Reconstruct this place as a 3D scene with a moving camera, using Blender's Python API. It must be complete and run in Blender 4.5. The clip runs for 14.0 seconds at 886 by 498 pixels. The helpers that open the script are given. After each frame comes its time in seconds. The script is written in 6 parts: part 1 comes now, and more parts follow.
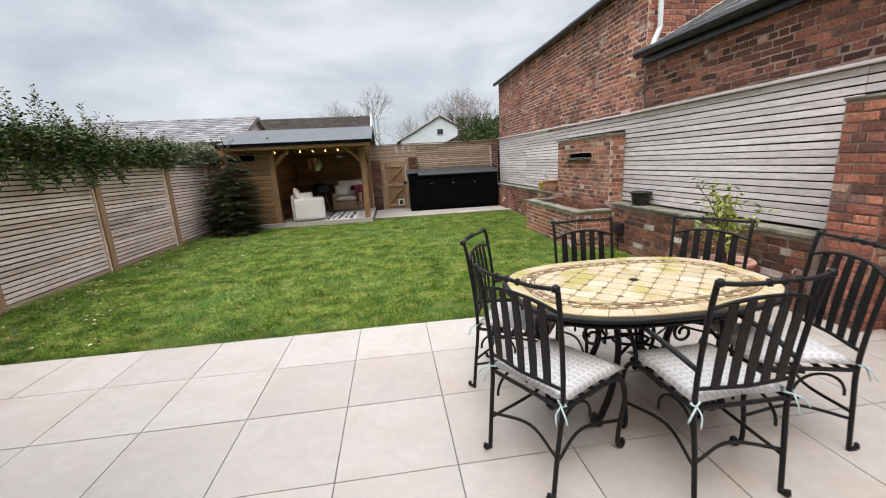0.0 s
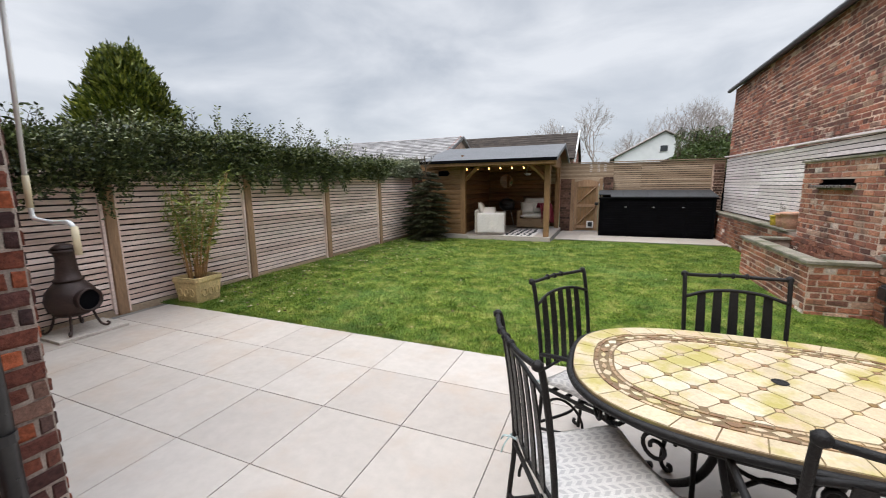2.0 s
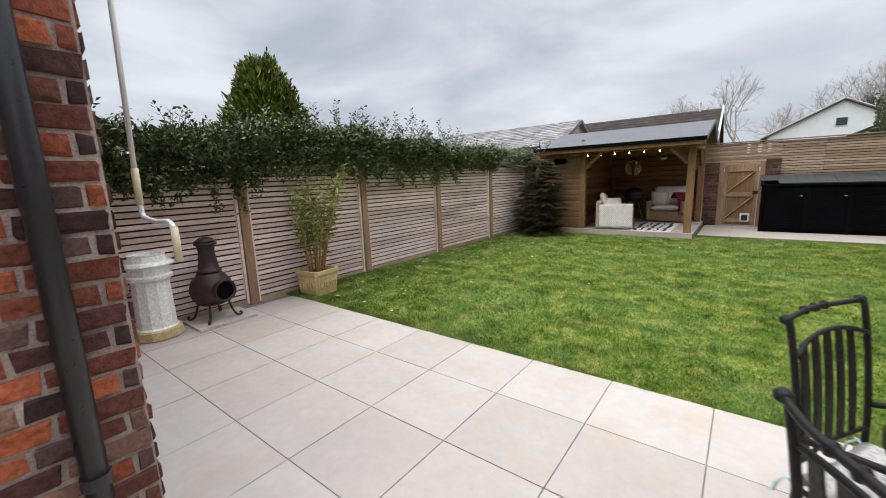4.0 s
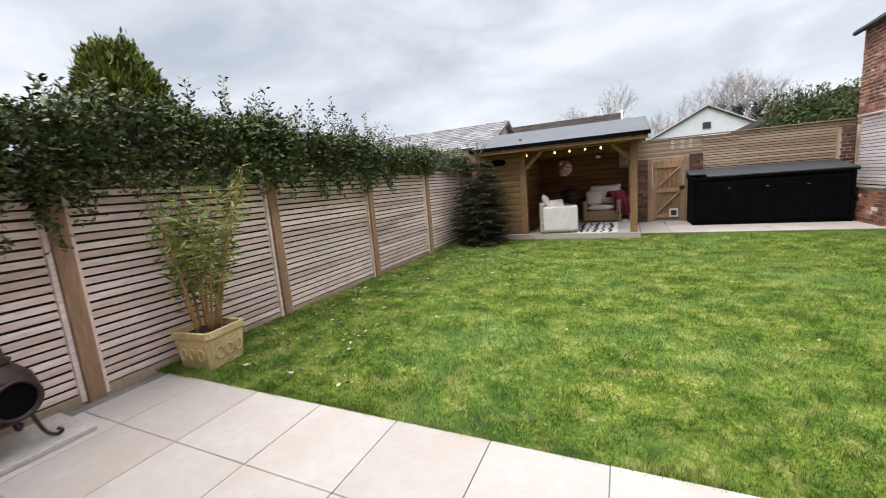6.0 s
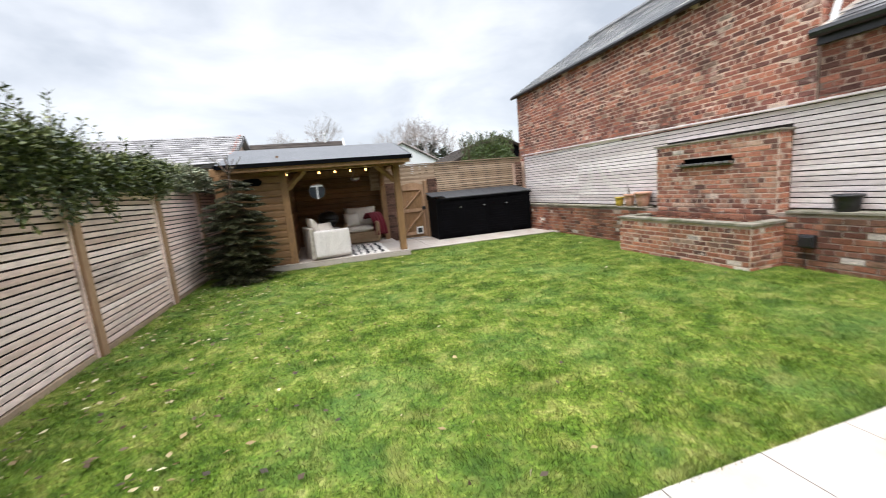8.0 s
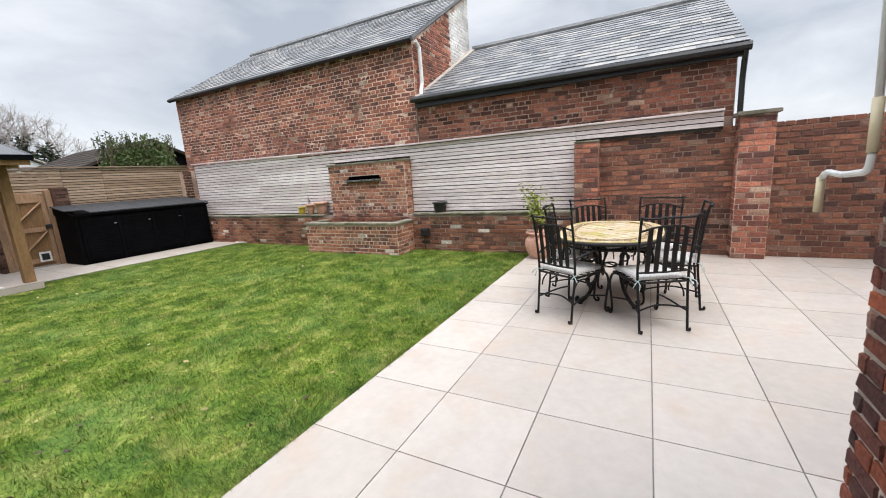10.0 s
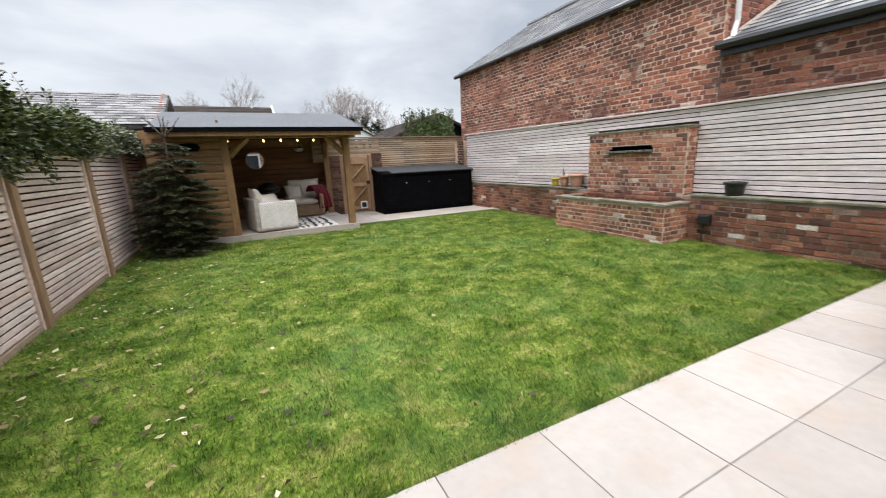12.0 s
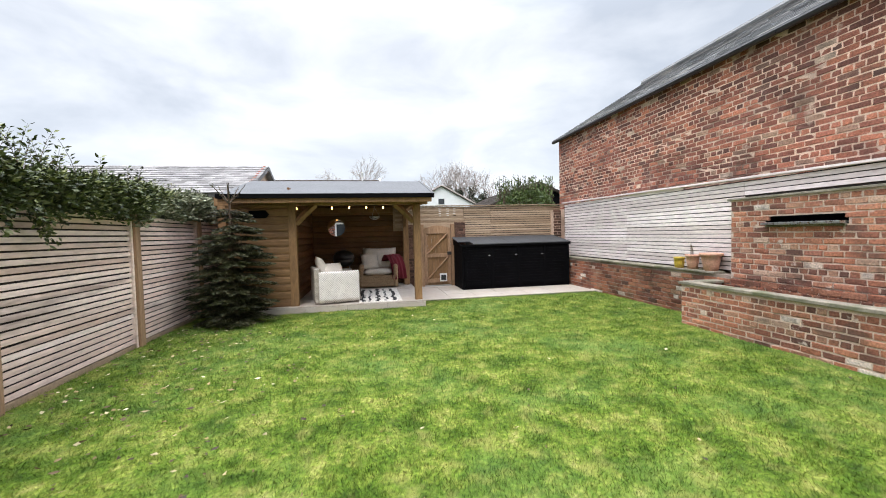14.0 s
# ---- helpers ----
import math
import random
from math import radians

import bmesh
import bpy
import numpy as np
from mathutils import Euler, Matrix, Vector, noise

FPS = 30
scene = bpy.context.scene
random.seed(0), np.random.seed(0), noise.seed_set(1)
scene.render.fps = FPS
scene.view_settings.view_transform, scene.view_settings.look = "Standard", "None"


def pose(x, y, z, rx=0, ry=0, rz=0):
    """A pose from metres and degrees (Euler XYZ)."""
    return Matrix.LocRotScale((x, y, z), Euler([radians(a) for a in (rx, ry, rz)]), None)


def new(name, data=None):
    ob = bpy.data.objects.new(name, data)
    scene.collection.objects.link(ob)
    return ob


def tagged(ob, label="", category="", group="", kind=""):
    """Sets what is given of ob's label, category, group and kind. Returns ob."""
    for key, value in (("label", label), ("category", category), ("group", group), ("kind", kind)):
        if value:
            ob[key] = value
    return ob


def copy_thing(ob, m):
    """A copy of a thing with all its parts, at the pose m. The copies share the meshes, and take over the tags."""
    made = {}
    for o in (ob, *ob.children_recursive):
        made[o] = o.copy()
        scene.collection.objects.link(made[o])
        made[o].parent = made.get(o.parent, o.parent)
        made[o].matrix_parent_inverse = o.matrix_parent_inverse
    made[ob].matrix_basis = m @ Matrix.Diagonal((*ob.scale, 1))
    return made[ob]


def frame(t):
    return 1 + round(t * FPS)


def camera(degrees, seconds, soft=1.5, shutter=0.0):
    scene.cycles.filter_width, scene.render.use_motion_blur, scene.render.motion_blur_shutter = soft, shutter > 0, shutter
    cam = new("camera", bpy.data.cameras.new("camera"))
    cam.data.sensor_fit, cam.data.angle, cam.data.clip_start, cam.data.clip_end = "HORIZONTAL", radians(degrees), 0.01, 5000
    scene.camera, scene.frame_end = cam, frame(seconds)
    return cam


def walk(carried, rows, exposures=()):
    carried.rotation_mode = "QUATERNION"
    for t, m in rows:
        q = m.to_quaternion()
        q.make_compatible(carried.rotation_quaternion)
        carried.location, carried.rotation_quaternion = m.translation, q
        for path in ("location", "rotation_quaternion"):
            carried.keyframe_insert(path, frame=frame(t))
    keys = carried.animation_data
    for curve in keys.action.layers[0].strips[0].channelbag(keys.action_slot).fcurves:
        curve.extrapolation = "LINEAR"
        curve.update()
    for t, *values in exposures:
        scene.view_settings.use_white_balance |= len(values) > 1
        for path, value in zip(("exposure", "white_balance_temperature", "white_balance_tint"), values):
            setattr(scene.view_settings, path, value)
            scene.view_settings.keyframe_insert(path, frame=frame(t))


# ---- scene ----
cam = camera(97.6, 14.0, 1.0, 0.28)
METRES, EYE, TILT, LEAN, TURN = 7.57, 1.475, 0.0, 0.0, -6.9
ROWS = [
    (0.0, -0.0007, 0.0003, 0.0006, -0.8, -12.57, 2.91),
    (0.5, 0.0113, 0.0191, -0.0042, 3.77, -9.64, 1.89),
    (1.0, 0.0361, 0.0435, -0.002, 11.68, -9.11, 1.18),
    (1.5, 0.0682, 0.0536, -0.0038, 21.97, -9.38, 0.77),
    (2.0, 0.0917, 0.0506, 0.0024, 29.45, -9.26, 0.69),
    (2.5, 0.0923, 0.0519, 0.0014, 33.47, -8.57, 1.17),
    (3.0, 0.0874, 0.0595, 0.0051, 35.67, -7.17, 1.34),
    (3.2, 0.0778, 0.0632, 0.0049, 37.87, -8.35, 1.1),
    (4.25, 0.0011, 0.1105, -0.0026, 44.89, -9.99, 2.32),
    (5.3, -0.0983, 0.1609, -0.0092, 41.41, -10.8, 3.5),
    (5.5, -0.1142, 0.1694, -0.0109, 38.03, -10.57, 4.0),
    (6.0, -0.1487, 0.1989, -0.0089, 31.29, -9.26, 4.57),
    (6.5, -0.1861, 0.2148, -0.0078, 23.82, -8.42, 4.18),
    (7.0, -0.241, 0.226, -0.0072, 15.86, -8.56, 3.89),
    (7.5, -0.29, 0.2455, -0.0131, 5.06, -8.5, 4.29),
    (8.0, -0.3316, 0.2571, -0.0085, -9.81, -8.99, 4.98),
    (8.5, -0.371, 0.2464, -0.0071, -27.08, -9.99, 5.65),
    (9.0, -0.3991, 0.2161, -0.0075, -41.43, -11.02, 5.26),
    (9.2, -0.405, 0.1985, -0.0056, -45.77, -11.13, 4.95),
    (10.25, -0.4339, 0.1753, -0.005, -56.41, -10.81, 3.57),
    (11.3, -0.4287, 0.1933, -0.0045, -35.59, -10.11, 2.37),
    (11.5, -0.4251, 0.2014, -0.006, -31.04, -12.01, 2.18),
    (12.0, -0.4005, 0.2289, -0.0085, -20.02, -12.88, 2.44),
    (12.5, -0.3622, 0.2607, -0.0116, -11.75, -10.51, 2.22),
    (13.0, -0.3234, 0.2984, -0.0072, -8.07, -7.48, 1.72),
    (13.5, -0.2925, 0.349, -0.0084, -5.74, -4.28, 1.5),
    (14.0, -0.2675, 0.3965, -0.0101, -3.95, -2.24, 1.43),
]
walk(cam, [(t, pose(0, 0, EYE, TILT, LEAN, TURN) @ pose(METRES * x, METRES * y, METRES * z, 90 + pitch, roll, yaw)) for t, x, y, z, yaw, pitch, roll in ROWS],
     exposures=[(0, 0.04), (1.0, 0.02), (2.0, 0.02), (3.2, 0.02), (5.3, 0.08), (6.5, 0.36), (7.5, 0.50), (8.5, 0.32), (9.2, 0.22), (11.3, 0.14), (12.0, 0.16), (13.0, 0.42), (14.0, 0.48)])

# ---- world, sun and exposure ----
SUN_ELEV, SUN_ROT = 62.0, 210.0
world = bpy.data.worlds.new("overcast_sky")
scene.world = world
world.use_nodes = True
wn, wl = world.node_tree.nodes, world.node_tree.links
wn.clear()
w_out = wn.new("ShaderNodeOutputWorld")
w_bg = wn.new("ShaderNodeBackground")
w_sky = wn.new("ShaderNodeTexSky")
w_sky.sky_type = "NISHITA"
w_sky.sun_disc = False
w_sky.sun_elevation, w_sky.sun_rotation = radians(SUN_ELEV), radians(SUN_ROT)
w_gain = wn.new("ShaderNodeVectorMath")
w_gain.operation = "SCALE"
w_gain.inputs["Scale"].default_value = 0.10
w_tc = wn.new("ShaderNodeTexCoord")
w_map = wn.new("ShaderNodeMapping")
w_map.inputs["Scale"].default_value = (1.0, 1.0, 2.6)
w_n = wn.new("ShaderNodeTexNoise")
w_n.inputs["Scale"].default_value = 2.3
w_n.inputs["Detail"].default_value = 7.0
w_n.inputs["Roughness"].default_value = 0.52
w_n.inputs["Distortion"].default_value = 0.35
w_ramp = wn.new("ShaderNodeValToRGB")
w_ramp.color_ramp.elements[0].position, w_ramp.color_ramp.elements[0].color = 0.34, (0.51, 0.555, 0.63, 1)
w_ramp.color_ramp.elements[1].position, w_ramp.color_ramp.elements[1].color = 0.63, (0.88, 0.905, 0.955, 1)
w_mix = wn.new("ShaderNodeMix")
w_mix.data_type = "RGBA"
w_mix.inputs["Factor"].default_value = 0.86
w_bg.inputs["Strength"].default_value = 1.0
wl.new(w_tc.outputs["Generated"], w_map.inputs["Vector"])
wl.new(w_map.outputs["Vector"], w_n.inputs["Vector"])
wl.new(w_n.outputs["Fac"], w_ramp.inputs["Fac"])
wl.new(w_sky.outputs["Color"], w_gain.inputs[0])
wl.new(w_gain.outputs["Vector"], w_mix.inputs["A"])
wl.new(w_ramp.outputs["Color"], w_mix.inputs["B"])
# an overcast sky is brightest overhead
w_sep = wn.new("ShaderNodeSeparateXYZ")
w_zen = wn.new("ShaderNodeMapRange")
w_zen.interpolation_type = "SMOOTHSTEP"
for key, val in (("From Min", 0.42), ("From Max", 0.95), ("To Min", 1.0), ("To Max", 4.3)):
    w_zen.inputs[key].default_value = val
w_mul = wn.new("ShaderNodeVectorMath")
w_mul.operation = "SCALE"
wl.new(w_tc.outputs["Generated"], w_sep.inputs[0])
wl.new(w_sep.outputs["Z"], w_zen.inputs["Value"])
wl.new(w_mix.outputs["Result"], w_mul.inputs[0])
wl.new(w_zen.outputs["Result"], w_mul.inputs["Scale"])
wl.new(w_mul.outputs["Vector"], w_bg.inputs["Color"])
wl.new(w_bg.outputs["Background"], w_out.inputs["Surface"])

sun_data = bpy.data.lights.new("sun", "SUN")
sun_data.energy, sun_data.angle, sun_data.color = 1.75, radians(40), (1.0, 0.95, 0.87)
sun = new("sun", sun_data)
sun.matrix_world = pose(0, 0, 20, 90 - SUN_ELEV, 0, -30)


# ---- materials ----
def mat(name, base=(0.5, 0.5, 0.5), rough=0.7, metal=0.0, per="", ramp=(), big=2.0, amp_big=0.25, fine=45.0, amp_fine=0.2,
        stain=None, stain_at=(0.55, 0.75), stain_scale=3.0, smear=None, smear_at=(0.66, 0.72), smear_scale=3.0, bump=0.15, bump_scale=80.0, stretch=(1, 1, 1), spec=0.5):
    """A surface with colour from a base or from a ramp by piece, worn at two scales, with stains and fine relief."""
    m = bpy.data.materials.new(name)
    m.use_nodes = True
    n, l = m.node_tree.nodes, m.node_tree.links
    b = n["Principled BSDF"]
    geo = n.new("ShaderNodeNewGeometry")
    mp = n.new("ShaderNodeMapping")
    mp.inputs["Scale"].default_value = stretch
    l.new(geo.outputs["Position"], mp.inputs["Vector"])

    def noise_at(scale, detail=4.0):
        t = n.new("ShaderNodeTexNoise")
        t.inputs["Scale"].default_value, t.inputs["Detail"].default_value = scale, detail
        t.inputs["Roughness"].default_value = 0.6
        l.new(mp.outputs["Vector"], t.inputs["Vector"])
        return t.outputs["Fac"]

    def remap(sock, a, c, lo, hi):
        r = n.new("ShaderNodeMapRange")
        for k, v in zip(("From Min", "From Max", "To Min", "To Max"), (a, c, lo, hi)):
            r.inputs[k].default_value = v
        l.new(sock, r.inputs["Value"])
        return r.outputs["Result"]

    def mix(kind, fac, a, c):
        x = n.new("ShaderNodeMix")
        x.data_type, x.blend_type = "RGBA", kind
        for key, v in (("Factor", fac), ("A", a), ("B", c)):
            if isinstance(v, (int, float)):
                x.inputs[key].default_value = v
            elif isinstance(v, tuple):
                x.inputs[key].default_value = (*v, 1)
            else:
                l.new(v, x.inputs[key])
        return x.outputs["Result"]

    if ramp:
        cr = n.new("ShaderNodeValToRGB")
        cr.color_ramp.interpolation = "LINEAR"
        els = cr.color_ramp.elements
        while len(els) < len(ramp):
            els.new(0.5)
        for e, (p, c) in zip(els, ramp):
            e.position, e.color = p, (*c, 1)
        if per == "object":
            l.new(n.new("ShaderNodeObjectInfo").outputs["Random"], cr.inputs["Fac"])
        elif per == "island":
            l.new(geo.outputs["Random Per Island"], cr.inputs["Fac"])
        else:
            add = n.new("ShaderNodeMath")
            add.operation = "ADD"
            l.new(remap(noise_at(big, 8), 0.30, 0.70, 0.0, 0.56), add.inputs[0])
            l.new(remap(noise_at(big * 5.3, 6), 0.30, 0.70, 0.0, 0.46), add.inputs[1])
            l.new(add.outputs[0], cr.inputs["Fac"])
        col = cr.outputs["Color"]
    else:
        col = base
    grey = n.new("ShaderNodeCombineColor")
    g1 = remap(noise_at(big), 0.3, 0.7, 1 - amp_big, 1 + amp_big)
    for k in ("Red", "Green", "Blue"):
        l.new(g1, grey.inputs[k])
    col = mix("MULTIPLY", 1.0, col, grey.outputs["Color"])
    grey2 = n.new("ShaderNodeCombineColor")
    g2 = remap(noise_at(fine, 3), 0.3, 0.7, 1 - amp_fine, 1 + amp_fine)
    for k in ("Red", "Green", "Blue"):
        l.new(g2, grey2.inputs[k])
    col = mix("MULTIPLY", 1.0, col, grey2.outputs["Color"])
    if stain:
        col = mix("MIX", remap(noise_at(stain_scale, 7), stain_at[0], stain_at[1], 0, 0.85), col, stain)
    if smear:
        col = mix("MIX", remap(noise_at(smear_scale, 6), smear_at[0], smear_at[1], 0, 0.8), col, smear)
    l.new(col, b.inputs["Base Color"])
    l.new(remap(noise_at(fine * 0.6), 0.3, 0.7, max(0.05, rough - 0.1), min(1, rough + 0.1)), b.inputs["Roughness"])
    b.inputs["Metallic"].default_value = metal
    b.inputs["Specular IOR Level"].default_value = spec
    if bump:
        bp = n.new("ShaderNodeBump")
        bp.inputs["Strength"].default_value, bp.inputs["Distance"].default_value = bump, 0.01
        l.new(noise_at(bump_scale, 5), bp.inputs["Height"])
        l.new(bp.outputs["Normal"], b.inputs["Normal"])
    return m


RED = ((0.0, (0.115, 0.056, 0.047)), (0.16, (0.20, 0.082, 0.062)), (0.36, (0.285, 0.108, 0.075)), (0.58, (0.37, 0.140, 0.090)), (0.74, (0.48, 0.19, 0.118)),
       (0.83, (0.29, 0.112, 0.080)), (0.93, (0.155, 0.074, 0.060)), (0.98, (0.42, 0.27, 0.19)), (1.0, (0.58, 0.45, 0.35)))
SOOT = ((0.0, (0.075, 0.038, 0.030)), (0.3, (0.16, 0.068, 0.048)), (0.6, (0.27, 0.105, 0.068)), (0.85, (0.36, 0.145, 0.09)), (0.95, (0.13, 0.062, 0.048)), (1.0, (0.42, 0.27, 0.19)))
MIXED = ((0.0, (0.12, 0.062, 0.048)), (0.22, (0.25, 0.10, 0.066)), (0.45, (0.38, 0.155, 0.092)), (0.64, (0.45, 0.205, 0.125)), (0.78, (0.24, 0.10, 0.07)),
         (0.92, (0.40, 0.225, 0.15)), (0.975, (0.52, 0.37, 0.28)), (1.0, (0.70, 0.64, 0.58)))
DARK = ((0.0, (0.045, 0.026, 0.026)), (0.3, (0.11, 0.042, 0.034)), (0.52, (0.22, 0.066, 0.038)), (0.70, (0.40, 0.11, 0.048)),
        (0.82, (0.075, 0.045, 0.042)), (1.0, (0.25, 0.14, 0.105)))


BROWN = ((0.0, (0.06, 0.038, 0.03)), (0.5, (0.11, 0.062, 0.045)), (1.0, (0.17, 0.095, 0.07)))


def brick_pair(name, ramp, **k):
    return mat(name, per="object", ramp=ramp, **k), mat(name + "_far", per="island", ramp=ramp, **k)


BRICK = dict(rough=0.88, big=1.3, amp_big=0.38, fine=48, amp_fine=0.42, bump=0.6, bump_scale=120, spec=0.25)
M_BRICK = brick_pair("weathered_red_brick", RED, stain=(0.075, 0.052, 0.044), stain_at=(0.50, 0.70), stain_scale=1.6,
                     smear=(0.60, 0.46, 0.38), smear_at=(0.61, 0.70), smear_scale=3.4, **BRICK)
M_BRICKMIX = brick_pair("reclaimed_brick", MIXED, stain=(0.09, 0.062, 0.05), stain_at=(0.54, 0.70), stain_scale=2.2,
                        smear=(0.70, 0.60, 0.53), smear_at=(0.63, 0.70), smear_scale=7, **BRICK)
M_BRICKSOOT = brick_pair("soot_darkened_brick", SOOT, smear=(0.62, 0.50, 0.42), smear_at=(0.62, 0.69), smear_scale=2.6, **BRICK)
M_BRICKLOW = brick_pair("damp_low_wall_brick", tuple((p, tuple(0.74 * v for v in c)) for p, c in MIXED[:-2]) + MIXED[-1:], stain=(0.05, 0.045, 0.026), stain_at=(0.52, 0.68), stain_scale=2.0,
                        smear=(0.66, 0.56, 0.50), smear_at=(0.66, 0.71), smear_scale=6, **BRICK)
# recess bricks: the shade of the recess is mixed into the ramp
M_BRICKSHADY = brick_pair("shaded_recess_brick", ((0.0, (0.07, 0.04, 0.034)), (0.35, (0.20, 0.085, 0.058)), (0.7, (0.33, 0.14, 0.085)), (0.9, (0.15, 0.072, 0.055)), (1.0, (0.36, 0.22, 0.16))), **BRICK)
M_BRICKHOUSE = brick_pair("house_brick", DARK, **BRICK)
M_BRICKDARK = brick_pair("dark_brown_brick", BROWN, **BRICK)
M_BRICKWHITE = brick_pair("white_painted_brick", ((0, (0.62, 0.62, 0.6)), (1, (0.75, 0.75, 0.73))), **BRICK)
M_MORTAR = mat("old_mortar", (0.66, 0.48, 0.375), 0.95, big=1.5, amp_big=0.3, fine=90, amp_fine=0.3, stain=(0.11, 0.082, 0.066), stain_at=(0.50, 0.66), stain_scale=1.2, bump=0.6)
M_MORTARLOW = mat("dirty_mortar", (0.30, 0.24, 0.20), 0.95, big=1.5, amp_big=0.35, fine=90, amp_fine=0.3, stain=(0.09, 0.075, 0.05), stain_at=(0.5, 0.72), stain_scale=1.6, bump=0.6)
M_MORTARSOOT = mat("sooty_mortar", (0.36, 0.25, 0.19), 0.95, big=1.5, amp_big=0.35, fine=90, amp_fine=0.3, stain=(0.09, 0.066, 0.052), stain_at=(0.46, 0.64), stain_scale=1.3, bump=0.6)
M_MORTARLT = mat("pale_mortar", (0.58, 0.45, 0.365), 0.95, big=4, amp_big=0.2, fine=120, amp_fine=0.3, bump=0.6)
M_MORTARHOUSE = mat("house_mortar", (0.40, 0.33, 0.28), 0.95, big=4, amp_big=0.3, fine=120, amp_fine=0.3, stain=(0.16, 0.12, 0.10), stain_at=(0.5, 0.7), stain_scale=3, bump=0.6)
M_FLAG = mat("worn_stone_flag", (0.46, 0.41, 0.36), 0.85, big=4, amp_big=0.15, fine=40, amp_fine=0.15, bump=0.3)
M_SLAB = mat("porcelain_paving", per="object", ramp=((0, (0.405, 0.357, 0.316)), (0.5, (0.435, 0.386, 0.343)), (1, (0.465, 0.416, 0.372))), rough=0.5,
             big=2.2, amp_big=0.06, fine=14, amp_fine=0.05, stain=(0.43, 0.335, 0.26), stain_at=(0.50, 0.78), stain_scale=2.4, bump=0.05, bump_scale=200)
M_JOINT = mat("grey_grout", (0.20, 0.185, 0.17), 0.95, fine=80, bump=0.4)
M_SOIL = mat("dark_soil", (0.035, 0.026, 0.02), 0.95, fine=30, amp_fine=0.5, bump=0.8, bump_scale=40)
M_COPING = mat("stone_coping", (0.25, 0.222, 0.18), 0.9, big=3, amp_big=0.35, stain=(0.085, 0.095, 0.04), stain_at=(0.46, 0.66), stain_scale=4, bump=0.5)
WOODG = dict(rough=0.8, stretch=(1, 0.18, 1), big=1.6, amp_big=0.2, fine=40, amp_fine=0.16, bump=0.25, bump_scale=70)
WOODX = dict(WOODG, stretch=(0.18, 1, 1))
M_SLAT = mat("silvered_larch_slat", per="object", ramp=((0, (0.60, 0.44, 0.37)), (0.4, (0.78, 0.60, 0.525)), (0.75, (0.86, 0.71, 0.645)), (1, (0.67, 0.50, 0.43))),
             stain=(0.20, 0.13, 0.105), stain_at=(0.58, 0.76), stain_scale=2.6, **WOODG)
M_SLATGREY = mat("silvered_grey_slat", per="object", ramp=((0, (0.62, 0.54, 0.52)), (0.4, (0.74, 0.655, 0.635)), (0.75, (0.81, 0.735, 0.72)), (1, (0.68, 0.60, 0.58))),
                 stain=(0.27, 0.23, 0.20), stain_at=(0.60, 0.8), stain_scale=2.2, **WOODG)
M_SLATNEW = mat("tan_slat", per="object", ramp=((0, (0.27, 0.19, 0.125)), (0.5, (0.37, 0.27, 0.185)), (1, (0.44, 0.335, 0.24))), **WOODX)
# near-black for sheets that stand in for shade between slats
M_GAP = mat("gap_shade_backing", (0.03, 0.025, 0.022), 0.95)
M_POST = mat("treated_timber_post", (0.33, 0.20, 0.115), 0.75, big=2.5, amp_big=0.25, fine=18, amp_fine=0.22, stretch=(3, 3, 0.5), bump=0.2)
M_OAK = mat("gazebo_timber", (0.245, 0.135, 0.058), 0.7, big=3, amp_big=0.22, fine=16, amp_fine=0.2, stretch=(3, 3, 0.6), bump=0.2)
# inner boards: wood stain, darkened further to hold the interior's shade
M_CLAD = mat("shaded_stained_cladding", per="object", ramp=((0, (0.115, 0.05, 0.018)), (0.5, (0.155, 0.07, 0.025)), (1, (0.20, 0.094, 0.034))), rough=0.6,
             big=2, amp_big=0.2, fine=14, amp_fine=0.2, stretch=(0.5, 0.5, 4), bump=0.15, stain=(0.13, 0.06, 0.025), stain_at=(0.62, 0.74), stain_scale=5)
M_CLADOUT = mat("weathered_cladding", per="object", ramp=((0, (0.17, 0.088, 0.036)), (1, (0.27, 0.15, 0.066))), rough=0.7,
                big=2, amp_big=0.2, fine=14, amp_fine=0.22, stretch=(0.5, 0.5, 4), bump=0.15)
M_FELT = mat("grey_roof_felt", (0.085, 0.088, 0.095), 0.45, big=1.6, amp_big=0.2, fine=150, amp_fine=0.25, bump=0.25, bump_scale=300)
M_SLATE = mat("wet_slate", per="island", ramp=((0, (0.11, 0.115, 0.12)), (0.5, (0.19, 0.195, 0.20)), (0.85, (0.27, 0.265, 0.26)), (1, (0.33, 0.31, 0.28))), rough=0.5,
              stain=(0.20, 0.20, 0.15), stain_at=(0.6, 0.8), stain_scale=5, bump=0.3)
M_TILEROOF = mat("mottled_roof_tile", per="island", ramp=((0, (0.12, 0.112, 0.108)), (0.5, (0.21, 0.20, 0.198)), (1, (0.30, 0.285, 0.28))), rough=0.6, bump=0.3)
M_BROWNROOF = mat("brown_roof_tile", per="island", ramp=((0, (0.035, 0.028, 0.024)), (1, (0.06, 0.048, 0.04))), rough=0.85, bump=0.3, spec=0.15)
M_BLACK = mat("black_paint_and_shade", (0.0026, 0.0026, 0.0034), 0.8, amp_big=0.3, bump=0.12, spec=0.06)
M_BLACKLID = mat("black_felt_lid", (0.026, 0.027, 0.03), 0.7, fine=120, amp_fine=0.3, bump=0.2)
M_BLACKPL = mat("black_plastic", (0.018, 0.018, 0.02), 0.35, bump=0.03)
M_WHITEPL = mat("white_plastic", (0.75, 0.75, 0.73), 0.35, amp_big=0.06, amp_fine=0.03, bump=0.02)
